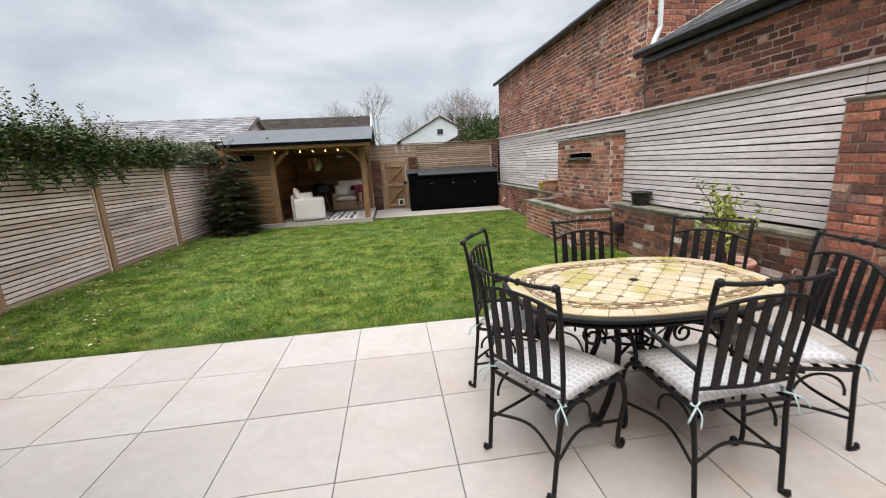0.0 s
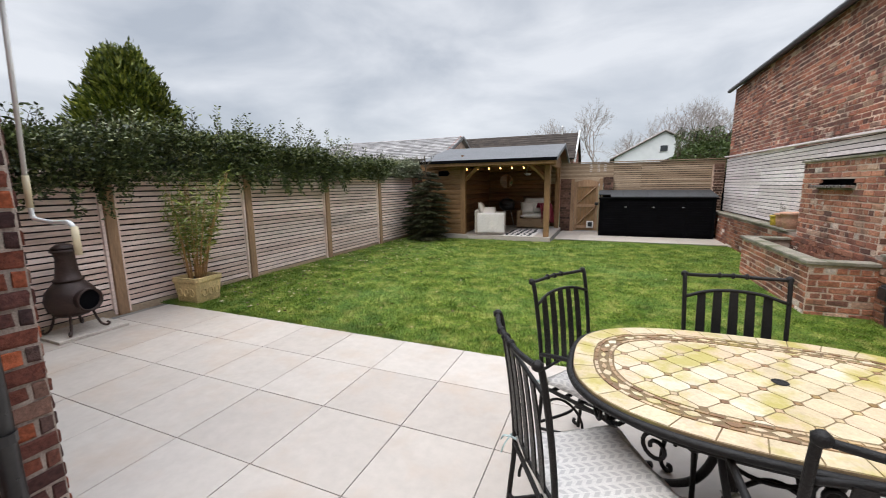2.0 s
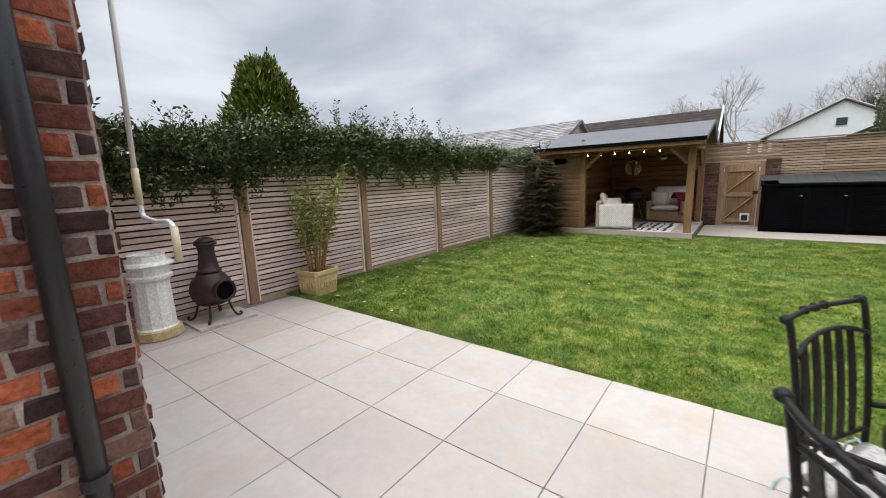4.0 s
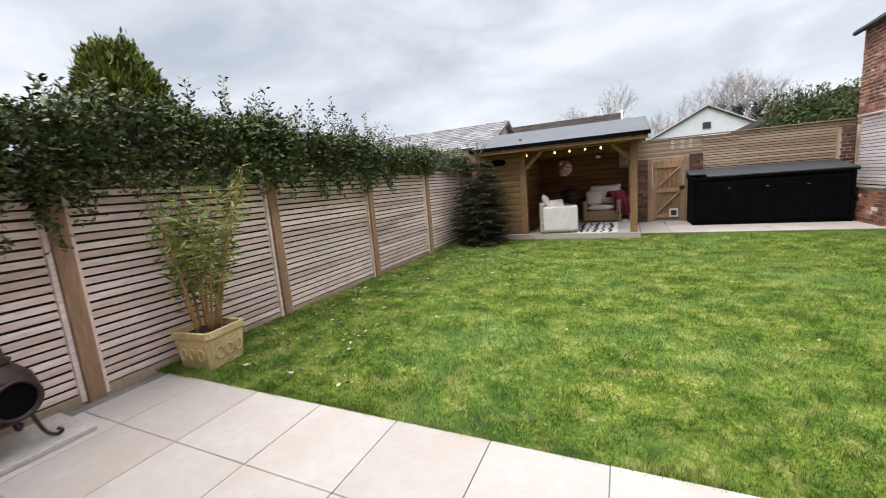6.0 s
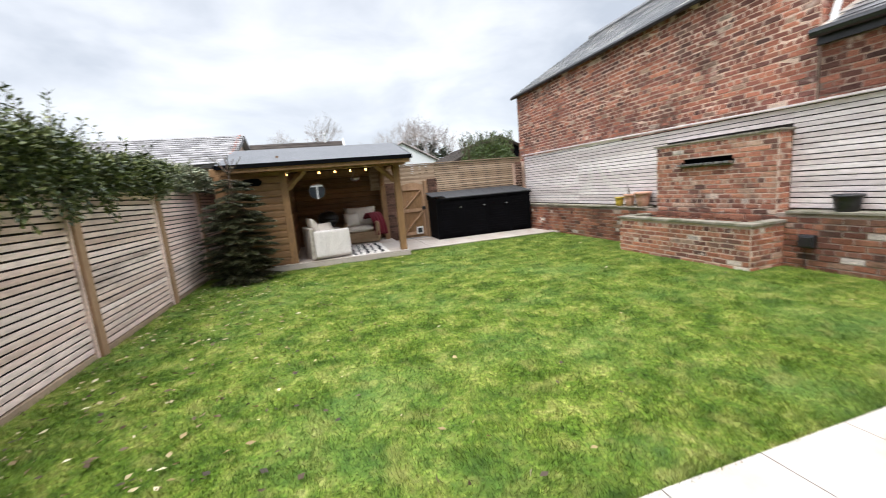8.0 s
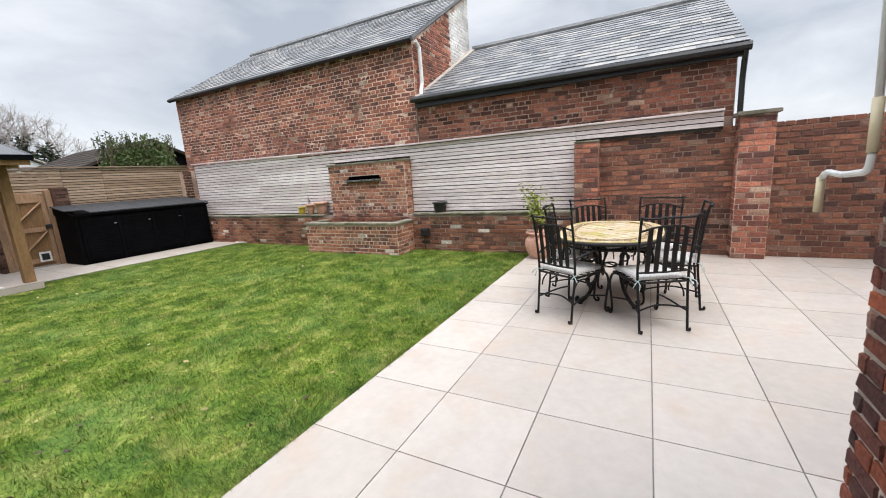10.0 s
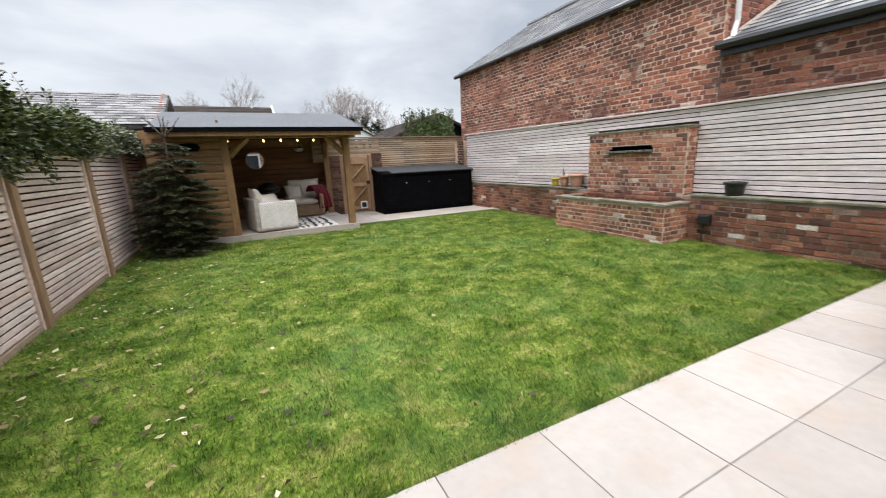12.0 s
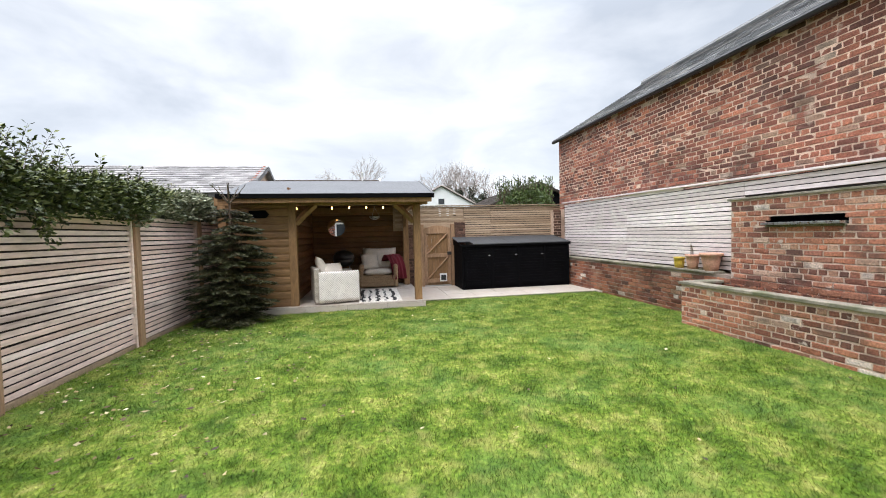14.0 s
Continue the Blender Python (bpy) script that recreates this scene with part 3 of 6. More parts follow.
patio = tagged(part("pavement_patio", box(-4.62, 3.86, -2.2, LAWN_EDGE - 0.004, -0.085, -0.008), M_JOINT),
               "pale cream porcelain patio slabs with narrow grey joints", "patio", kind="structure")


def slab_grid(parent, x0, x1, y0, y1, ox, oy, top, pitch=PITCH, skip=None):
    cache = {}
    i0, i1 = math.floor((x0 - ox) / pitch), math.ceil((x1 - ox) / pitch)
    j0, j1 = math.floor((y0 - oy) / pitch), math.ceil((y1 - oy) / pitch)
    for i in range(i0, i1):
        for j in range(j0, j1):
            a, b = max(x0, ox + i * pitch), min(x1, ox + (i + 1) * pitch)
            c, d = max(y0, oy + j * pitch), min(y1, oy + (j + 1) * pitch)
            if b - a < 0.05 or d - c < 0.05:
                continue
            key = (round(b - a, 3), round(d - c, 3))
            if key not in cache:
                w, h = key[0] / 2 - 0.003, key[1] / 2 - 0.003
                cache[key] = finish(box(-w, w, -h, h, -0.02, 0.0, 0.0015), "slab", M_SLAB)
            ob = new("slab", cache[key])
            ob.parent = parent
            ob.matrix_basis = pose((a + b) / 2, (c + d) / 2, top + rng.uniform(-0.0008, 0.0008), rng.uniform(-0.06, 0.06), rng.uniform(-0.06, 0.06), 0)


tagged(part("ground_border", box(-4.80, -4.50, -2.2, 3.44, -0.088, -0.03), M_SOIL), "narrow strip of dark bare soil beside the fence", "soil", kind="structure")


def lawn_height(x, y):
    return -0.022 + 0.010 * noise.noise((x * 0.9, y * 0.9, 0)) + 0.006 * noise.noise((x * 3, y * 3, 5)) + 0.03 * max(0.0, -x - 3.9)


def lawn_far(x):
    return 10.82 if x < -0.54 else 11.36


lawn = bmesh.new()
NX, NY = 84, 80
grid = []
for i in range(NX + 1):
    x = -4.78 + i * (3.53 + 4.78) / NX
    col = []
    for j in range(NY + 1):
        y = LAWN_EDGE + 0.004 + j * (lawn_far(x) - LAWN_EDGE - 0.004) / NY
        z = lawn_height(x, y)
        col.append(lawn.verts.new((x, y, z)))
    grid.append(col)
for i in range(NX):
    for j in range(NY):
        lawn.faces.new((grid[i][j], grid[i + 1][j], grid[i + 1][j + 1], grid[i][j + 1]))
lawn_ob = tagged(part("ground_lawn", lawn, M_TURF, None, smooth=True), "patchy green mown lawn with yellowish tufts", "lawn", kind="structure")

gr = np.random.default_rng(11)
NB = 400000
gx = gr.uniform(-4.74, 3.50, NB)
gy = LAWN_EDGE - 0.012 + gr.power(0.72, NB) * 7.92
keep = gy < np.where(gx < -0.54, 10.81, 11.36)
keep &= ~((gx > 2.88) & (gy > 5.84) & (gy < 8.24))
gx, gy = gx[keep], gy[keep]
gz = np.array([lawn_height(a, b) for a, b in zip(gx, gy)])
tuft = np.array([noise.noise((a * 5, b * 5, 2)) for a, b in zip(gx, gy)])
hgt = gr.uniform(0.016, 0.042, len(gx)) * (1 + 0.5 * tuft)
ang = gr.uniform(0, 2 * np.pi, len(gx))
lay_x = np.array([noise.noise((a * 3.1, b * 3.1, 8)) for a, b in zip(gx, gy)])
lay_y = np.array([noise.noise((a * 3.1, b * 3.1, 14)) for a, b in zip(gx, gy)])
lean = gr.normal(0, 0.018, (len(gx), 2)) + 0.022 * np.stack([lay_x, lay_y], 1)
wid = gr.uniform(0.0014, 0.0036, len(gx))
base = np.stack([gx, gy, gz - 0.004], 1)
across = np.stack([np.cos(ang) * wid, np.sin(ang) * wid, np.zeros(len(gx))], 1)
tip = base + np.concatenate([lean, hgt[:, None]], 1)
gv = np.stack([base - across, base + across, tip], 1).reshape(-1, 3)
grass = flat_tris("grass", gv, np.arange(len(gv)).reshape(-1, 3), M_BLADE, None, "stuff")
tagged(grass, "short green grass blades with yellow tufts", "grass", kind="stuff")

fl = np.random.default_rng(4)
fx = np.concatenate([fl.uniform(-4.5, 3.2, 90), -4.6 + np.abs(fl.normal(0, 1.25, 640))])
fy = np.concatenate([fl.uniform(3.6, 10.6, 90), fl.uniform(3.7, 9.8, 640)])
fz = np.array([lawn_height(a, b) for a, b in zip(fx, fy)]) + 0.036
v, f = leaf_cloud(np.stack([fx, fy, fz], 1), 0.038, spread=1.0, seed=5, fold=0.4, length=1.6)
vv = np.array(v).reshape(-1, 4, 3)
mid = vv.mean(1, keepdims=True)
vv[:, :, 2] = mid[:, :, 2] + (vv[:, :, 2] - mid[:, :, 2]) * 0.3
tagged(flat_tris("fallen_leaves", vv.reshape(-1, 3), f, M_DEAD, None, "stuff"), "small pale and brown fallen leaves scattered on the lawn", "leaves")

# ---- left fence with battened panels ----
FX = -4.69
POSTS = [-0.94, 1.04, 3.02, 4.97, 6.94, 9.01, 10.95]
fence = thing("fence", "silvered timber fence of thin level slats between posts", "fence", pose(FX, 12.9, 0))
f_at = face_on(0, 0, 0, 1, 0)
# added sheet behind the slats, its dark colour shades the gaps
part("backing", box(-0.05, -0.03, -14.0, 0, 0.0, 1.72), M_GAP, fence)
for y in POSTS:
    part("post", box(-0.05, 0.055, y - 12.9 - 0.056, y - 12.9 + 0.056, -0.08, 1.76 + rng.uniform(-0.01, 0.015), 0.006), M_POST, fence, "brown treated timber post")
    for s in (-1, 1):
        part("batten", box(-0.028, 0.022, y - 12.9 + s * 0.074 - 0.016, y - 12.9 + s * 0.074 + 0.016, 0.0, 1.72, 0.003), M_SLAT, fence)
for a, b in zip(POSTS, POSTS[1:] + [12.9]):
    part("gravel_board", box(-0.028, 0.012, a - 12.9 + 0.05, min(b - 12.9 - 0.05, -0.01), -0.06, 0.055, 0.003), M_SLATNEW, fence)
slats(fence, f_at, [(12.9 - b + 0.091, 12.9 - a - 0.091) for a, b in zip(POSTS, POSTS[1:] + [12.9])], 0.06, 1.74, 0.0672, 0.0490, M_SLAT)

# ---- east side: low wall, slatted screen, brick walls ----
low = tagged(part("wall_low", box(3.509, 3.74, 2.77, 13.45, -0.09, 0.688), M_MORTARLOW), "low weathered red brick retaining wall with stone coping", "wall", kind="structure")
for a, b in ((2.775, 5.30), (5.31, 5.855), (8.225, 10.2), (10.21, 13.40)):
    part("coping", box(3.475, 3.70, a, b, 0.688, 0.722, 0.006), M_COPING, low, "mossy stone coping")

screen = thing("slatted_screen", "silver-grey slatted timber screen fixed above the brick wall", "screen", pose(3.745, 0.8, 0))
s_at = face_on(0, 0, 0, -1, 0)
# added dark sheets give the screen's gaps their shade
part("backing", box(0.022, 0.045, 0, 1.97, 1.80, 2.05), M_GAP, screen)
part("backing", box(0.022, 0.045, 1.97, 5.1, 0.72, 2.05), M_GAP, screen)
part("backing", box(0.022, 0.045, 5.1, 12.5, 0.72, 2.06), M_GAP, screen)
SP, SW = 0.0695, 0.0565
slats(screen, s_at, [(1.975, 5.17)], 0.73, 2.05, SP, SW, M_SLATGREY)
slats(screen, s_at, [(0.0, 1.97)], 1.842, 2.05, SP, SW, M_SLATGREY)
slats(screen, s_at, [(5.175, 7.17)], 1.842, 2.05, SP, SW, M_SLATGREY)
slats(screen, s_at, [(7.175, 9.8), (9.805, 12.45)], 0.73, 2.05, SP, SW, M_SLATGREY)
slats(screen, s_at, [(8.3, 12.45)], 2.0505, 2.12, SP, SW, M_SLATGREY)
part("top_rail", box(-0.055, 0.05, 0, 5.17, 2.052, 2.082, 0.004), M_SLATGREY, screen)
bm = box(-0.055, 0.05, 0.0, 7.34, 0.0, 0.03, 0.004)
bmesh.ops.transform(bm, matrix=pose(0, 5.175, 2.052, 0.85, 0, 0), verts=bm.verts)
part("top_rail", bm, M_SLATGREY, screen)

recess = tagged(part("wall_recess", box(3.809, 3.93, -2.2, 2.41, -0.09, 1.83), M_MORTARSOOT), "weathered red brick garden wall with shade in its brick colour", "wall", kind="structure")
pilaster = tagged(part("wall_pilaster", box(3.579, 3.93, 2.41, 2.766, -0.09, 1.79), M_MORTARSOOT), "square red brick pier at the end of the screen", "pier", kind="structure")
part("coping", box(3.56, 3.80, 2.40, 2.775, 1.79, 1.812, 0.005), M_COPING, pilaster)
pier_s = tagged(part("wall_pier", box(3.579, 3.93, 0.25, 0.64, -0.09, 1.95), M_MORTAR), "brick pier at the corner of the outbuilding", "pier", kind="structure")
part("coping", box(3.53, 3.93, 0.21, 0.68, 1.95, 2.0, 0.008), M_COPING, pier_s)

# ---- the two old brick buildings ----
tall = thing("brick_building", "tall old red brick outbuilding with a slate roof", "building", pose(3.939, 5.85, 0))
TE, TR = 4.05, 5.85
tall_body = bmesh.new()
prof = [(0, 0), (2.86, 0), (2.86, TR - 0.1), (0, TE - 0.02)]
va = [tall_body.verts.new((x, 0.0, z)) for x, z in prof]
vb = [tall_body.verts.new((x, 8.05, z)) for x, z in prof]
tall_body.faces.new(va)
tall_body.faces.new(vb[::-1])
for i in range(4):
    tall_body.faces.new((va[i], vb[i], vb[(i + 1) % 4], va[(i + 1) % 4]))
bmesh.ops.recalc_face_normals(tall_body, faces=tall_body.faces)
tall_wall = part("wall", tall_body, M_MORTAR, tall)


def roof_slates(parent, x0, z0, x1, z1, y0, y1, material, w=0.3, gauge=0.2, seed=1):
    """Overlapping slates on a slope that climbs from x0, z0 to x1, z1."""
    r = random.Random(seed)
    n = Vector((x1 - x0, 0, z1 - z0))
    rows = int(n.length / gauge)
    d = n.normalized()
    up = Vector((-d.z, 0, d.x))
    verts, faces = [], []
    for i in range(rows + 1):
        y = y0 - (w / 2 if i % 2 else 0)
        while y < y1 - 0.02:
            a, b = max(y, y0) + 0.003, min(y + w, y1) - 0.003
            y += w
            if b - a < 0.04:
                continue
            j = r.uniform(-0.008, 0.008)
            lo = Vector((x0, 0, z0)) + d * (i * gauge - 0.02 + j) + up * (0.022 + r.uniform(0, 0.005))
            hi = Vector((x0, 0, z0)) + d * min(n.length, (i + 1) * gauge + 0.04) + up * 0.008
            o = len(verts)
            for p in (lo, hi, hi - up * 0.008, lo - up * 0.010):
                verts += [(p.x, a, p.z), (p.x, b, p.z)]
            faces += [(o, o + 1, o + 3, o + 2), (o + 6, o + 7, o + 1, o), (o + 4, o + 5, o + 7, o + 6), (o, o + 2, o + 4, o + 6), (o + 1, o + 7, o + 5, o + 3)]
    raw("slating", verts, faces, material, parent, "stuff")


def sloped(x0, z0, x1, z1, y0, y1, t=0.05):
    bm = bmesh.new()
    d = Vector((x1 - x0, 0, z1 - z0)).normalized()
    up = Vector((-d.z, 0, d.x)) * t
    q = [(x0, z0), (x1, z1), (x1 - up.x, z1 - up.z), (x0 - up.x, z0 - up.z)]
    a = [bm.verts.new((x, y0, z)) for x, z in q]
    b = [bm.verts.new((x, y1, z)) for x, z in q]
    bm.faces.new(a)
    bm.faces.new(b[::-1])
    for i in range(4):
        bm.faces.new((a[i], b[i], b[(i + 1) % 4], a[(i + 1) % 4]))
    bmesh.ops.recalc_face_normals(bm, faces=bm.faces)
    return bm


t_roof = part("roof", sloped(-0.12, TE + 0.0, 2.86, TR, -0.06, 8.12), M_SLATE, tall, "wet grey slate roof")
roof_slates(t_roof, -0.12, TE + 0.0, 2.86, TR, -0.06, 8.12, M_SLATE, seed=2)
part("ridge", tube([(2.86, -0.05, TR + 0.02), (2.86, 8.1, TR + 0.02)], 0.09, 8), M_SLATE, tall)
part("gutter", tube([(-0.13, -0.08, TE - 0.04), (-0.13, 8.15, TE - 0.04)], 0.05, 8), M_BLACKPL, tall, "black plastic gutter")
part("downpipe", tube([(0.02, -0.07, TE - 0.05), (0.12, -0.09, TE - 0.15), (0.14, -0.09, 3.25), (0.06, -0.10, 3.08), (0.02, -0.12, 3.0)], 0.038, 8), M_WHITEPL, tall, "white plastic downpipe")

lowb = thing("brick_outbuilding", "lower brick outbuilding with a mossy slate roof", "building", pose(3.959, 0.66, 0))
LE, LR = 2.92, 4.50
lb = bmesh.new()
va = [lb.verts.new((x, 0.0, z)) for x, z in [(0, 0), (2.94, 0), (2.94, LR - 0.1), (0, LE - 0.02)]]
vb = [lb.verts.new((x, 5.18, z)) for x, z in [(0, 0), (2.94, 0), (2.94, LR - 0.1), (0, LE - 0.02)]]
lb.faces.new(va)
lb.faces.new(vb[::-1])
for i in range(4):
    lb.faces.new((va[i], vb[i], vb[(i + 1) % 4], va[(i + 1) % 4]))
bmesh.ops.recalc_face_normals(lb, faces=lb.faces)
low_wall_b = part("wall", lb, M_MORTARSOOT, lowb)
l_roof = part("roof", sloped(-0.16, LE, 2.94, LR, -0.1, 5.12), M_SLATE, lowb, "grey slate roof")
roof_slates(l_roof, -0.16, LE, 2.94, LR, -0.1, 5.12, M_SLATE, seed=3)
part("ridge", tube([(2.94, -0.08, LR + 0.02), (2.94, 5.12, LR + 0.02)], 0.09, 8), M_SLATE, lowb)
part("gutter", tube([(-0.17, -0.12, LE - 0.06), (-0.17, 5.2, LE - 0.02)], 0.06, 8), M_BLACKPL, lowb, "black plastic gutter")
part("fascia", box(-0.09, -0.02, -0.05, 5.18, LE - 0.16, LE - 0.03), M_BLACKPL, lowb)
part("downpipe", tube([(-0.17, -0.06, LE - 0.08), (-0.10, -0.06, LE - 0.3), (-0.06, -0.06, LE - 0.45), (-0.06, -0.06, 1.95)], 0.036, 8), M_BLACKPL, lowb, "black plastic downpipe")
part("flashing", sloped(-0.1, LE + 0.05, 2.94, LR + 0.05, 5.05, 5.17, 0.02), M_FLAG, lowb, "pale mortar flashing")

# ---- brick water feature ----
wf = thing("water_feature", "reclaimed brick water feature, a slotted back wall over a trough", "water feature", pose(2.909, 5.869, 0))
stack = part("back_wall", box(0.60, 0.84, 0.11, 2.09, -0.09, 1.40), M_MORTARLT, wf)
add = bmesh.new()
add_box(add, 0.60, 0.84, 0.11, 0.69, 1.40, 1.52)
add_box(add, 0.60, 0.84, 1.60, 2.09, 1.40, 1.52)
add_box(add, 0.60, 0.84, 0.11, 2.09, 1.52, 1.77)
stack_top = part("back_wall_top", add, M_MORTARLT, wf)
# black back, ends and head put the slot's shadow into the colour
slot = part("slot", box(0.74, 0.80, 0.69, 1.60, 1.40, 1.52), M_BLACK, wf, "slot in the brickwork, lined black for its shadow")
part("slot_end", box(0.604, 0.738, 0.692, 0.700, 1.402, 1.518), M_BLACK, slot)
part("slot_end", box(0.604, 0.738, 1.590, 1.598, 1.402, 1.518), M_BLACK, slot)
part("slot_head", box(0.604, 0.738, 0.702, 1.588, 1.512, 1.518), M_BLACK, slot)
part("slot_sill", box(0.575, 0.738, 0.702, 1.588, 1.380, 1.404, 0.003), M_COPING, slot, "pale stone sill under the slot")
part("spout", box(0.50, 0.70, 0.705, 1.585, 1.406, 1.440, 0.003), M_STEEL, wf, "steel water blade")
part("coping", box(0.57, 0.86, 0.07, 2.13, 1.77, 1.798, 0.004), M_COPING, wf)
tr_f = part("trough_front", box(0.0, 0.11, 0.0, 2.342, -0.09, 0.565), M_MORTARLT, wf)
tr_s = part("trough_side", box(0.11, 0.60, 0.0, 0.11, -0.09, 0.565), M_MORTARLT, wf)
tr_n = part("trough_side", box(0.11, 0.60, 2.232, 2.342, -0.09, 0.565), M_MORTARLT, wf)
part("coping", box(-0.035, 0.15, -0.035, 2.377, 0.567, 0.607, 0.006), M_COPING, wf, "weathered stone coping")
part("coping", box(0.152, 0.60, -0.035, 0.15, 0.567, 0.607, 0.006), M_COPING, wf)
part("coping", box(0.152, 0.60, 2.192, 2.377, 0.567, 0.607, 0.006), M_COPING, wf)
part("basin", box(0.11, 0.60, 0.11, 2.232, -0.05, 0.40), M_BLACK, wf)

# ---- back fence, gate and brick piers ----
BF = 13.6
bfence = thing("back_fence", "tan slatted timber fence above the back boundary", "fence", pose(3.80, BF, 0))
b_at = face_on(0, 0, 0, 0, -1)
part("backing", box(-2.87, -0.02, 0.03, 0.05, 1.0, 2.10), M_GAP, bfence)
slats(bfence, b_at, [(0.0, 2.1), (2.105, 2.87)], 1.20, 2.14, 0.062, 0.047, M_SLATNEW)
slats(bfence, b_at, [(2.875, 4.75)], 1.518, 2.14, 0.062, 0.047, M_SLATNEW)
SLITS = [-0.60, 0.27, 0.49, 0.68]
for a, b in zip([-1.0] + [q + 0.035 for q in SLITS], [q - 0.035 for q in SLITS] + [0.93]):
    part("backing", box(a - 3.80, b - 3.80, 0.03, 0.05, 1.50, 2.12), M_SLATNEW, bfence)
for q in SLITS:
    part("backing", box(q - 0.035 - 3.80, q + 0.035 - 3.80, 0.03, 0.05, 1.50, 1.86), M_SLATNEW, bfence)
part("top_rail", box(-4.80, 0.0, -0.03, 0.06, 2.142, 2.168, 0.004), M_SLATNEW, bfence)
for x in (-0.05, -1.4, -2.85, -4.7):
    part("post", box(x - 0.04, x + 0.04, 0.055, 0.13, 0.0 if x > -3 else 1.7, 2.12), M_POST, bfence)
pier_e = tagged(part("wall_pier_east", box(3.50, 3.74, 13.45, 13.9, -0.09, 1.98), M_MORTAR), "narrow brown brick pier in the corner", "pier", kind="structure")
gate_pier = tagged(part("wall_gate_pier", box(0.65, 0.93, 13.46, 13.9, -0.09, 1.70), M_BRICKDARK[1]), "dark brick pier beside the gate", "pier", kind="structure")
gate_wall = tagged(part("wall_gate", box(-0.62, -0.305, 13.46, 13.9, -0.09, 1.66), M_BRICKDARK[1]), "dark brick pier between gazebo and gate", "pier", kind="structure")
back_wall = tagged(part("wall_back", box(0.93, 3.50, 13.66, 13.9, -0.09, 1.25), M_MORTAR), "low brick boundary wall behind the storage box", "wall", kind="structure")

gate = thing("garden_gate", "closed brown timber garden gate with Z brace and cat flap", "gate", pose(-0.25, 13.56, 0))
for x in (0.0, 0.84):
    part("gate_post", box(x - 0.05, x + 0.05, -0.06, 0.05, -0.05, 1.66, 0.005), M_POST, gate)
for i in range(7):
    part("board", box(0.06 + i * 0.102, 0.06 + i * 0.102 + 0.099, 0.0, 0.02, 0.02, 1.52, 0.003), M_OAK, gate)
for z in (0.14, 0.82, 1.46):
    part("ledge", box(0.06, 0.775, -0.03, 0.0, z - 0.05, z + 0.05, 0.004), M_POST, gate)
for z0, z1 in ((0.19, 0.77), (0.87, 1.41)):
    part("brace", tube([(0.14, -0.015, z0), (0.70, -0.015, z1)], 0.042, 4, 0.5), M_POST, gate)
for x in (0.06, 0.70):
    part("stile", box(x, x + 0.075, -0.028, -0.001, 0.02, 1.55, 0.004), M_POST, gate)
arch = [(0.06 + 0.715 * i / 10, 1.55 + 0.075 * math.sin(math.pi * i / 10)) for i in range(11)]
bm = bmesh.new()
lo = [(x, 1.50) for x, z in arch]
pa = [bm.verts.new((x, -0.03, z)) for x, z in arch + lo[::-1]]
pb = [bm.verts.new((x, 0.02, z)) for x, z in arch + lo[::-1]]
bm.faces.new(pa)
bm.faces.new(pb[::-1])
for i in range(len(pa)):
    bm.faces.new((pa[i], pb[i], pb[(i + 1) % len(pa)], pa[(i + 1) % len(pa)]))
bmesh.ops.recalc_face_normals(bm, faces=bm.faces)
part("arched_top", bm, M_POST, gate)
flap = part("cat_flap", box(0.46, 0.66, -0.045, -0.03, 0.11, 0.33, 0.01), M_WHITEPL, gate, "white plastic cat flap")
part("flap_door", box(0.495, 0.625, -0.05, -0.046, 0.15, 0.29, 0.004), M_DARKWIN, flap)
part("latch", box(0.68, 0.80, -0.06, -0.03, 0.83, 0.92, 0.008), M_BLACKPL, gate, "black iron latch")

pad = tagged(part("pavement_pad", box(-0.55, 3.505, 11.37, 13.9, -0.088, -0.012), M_JOINT), "pale paved path in front of the storage box", "path", kind="structure")

# ---- black storage box ----
store = thing("storage_box", "long black slatted timber garden store with a sloping lid", "store", pose(0.58, 12.48, 0))
W, D = 2.86, 0.95
part("body", box(0.02, W - 0.02, 0.02, D, 0.0, 1.09), M_BLACK, store)
for i, (a, b) in enumerate(((0.08, 0.74), (0.78, 1.44), (1.48, 2.14), (2.18, 2.78))):
    d = part("door", box(a, b, -0.012, 0.02, 0.07, 1.02, 0.003), M_BLACK, store)
    for k in range(13):
        part("louvre", box(a + 0.05, b - 0.05, -0.026, -0.008, 0.11 + k * 0.068, 0.11 + k * 0.068 + 0.054, 0.004), M_BLACK, d)
    if i < 3:
        part("handle", box(b - 0.07, b - 0.02, -0.05, -0.012, 0.83, 0.845, 0.004), M_STEEL, d, "small steel handle")
for x in (0.0, 0.75, 1.45, 2.15, W - 0.06):
    part("stile", box(x, x + 0.05, -0.02, 0.0, 0.0, 1.08, 0.003), M_BLACK, store)
for k in range(9):
    a, b = -0.03 + k * 0.325, -0.03 + k * 0.325 + 0.32
    bm = add_box(bmesh.new(), a, b, 0.30 if k == 0 else -0.04, 0.99, -0.012, 0.012, 0.003, pose(0, 0.0, 1.125, 9.5))
    part("lid_board", bm, M_BLACKLID, store, "black felted lid board")
part("lid_rail", box(-0.03, W + 0.03, -0.045, -0.022, 1.06, 1.105, 0.004), M_BLACK, store)
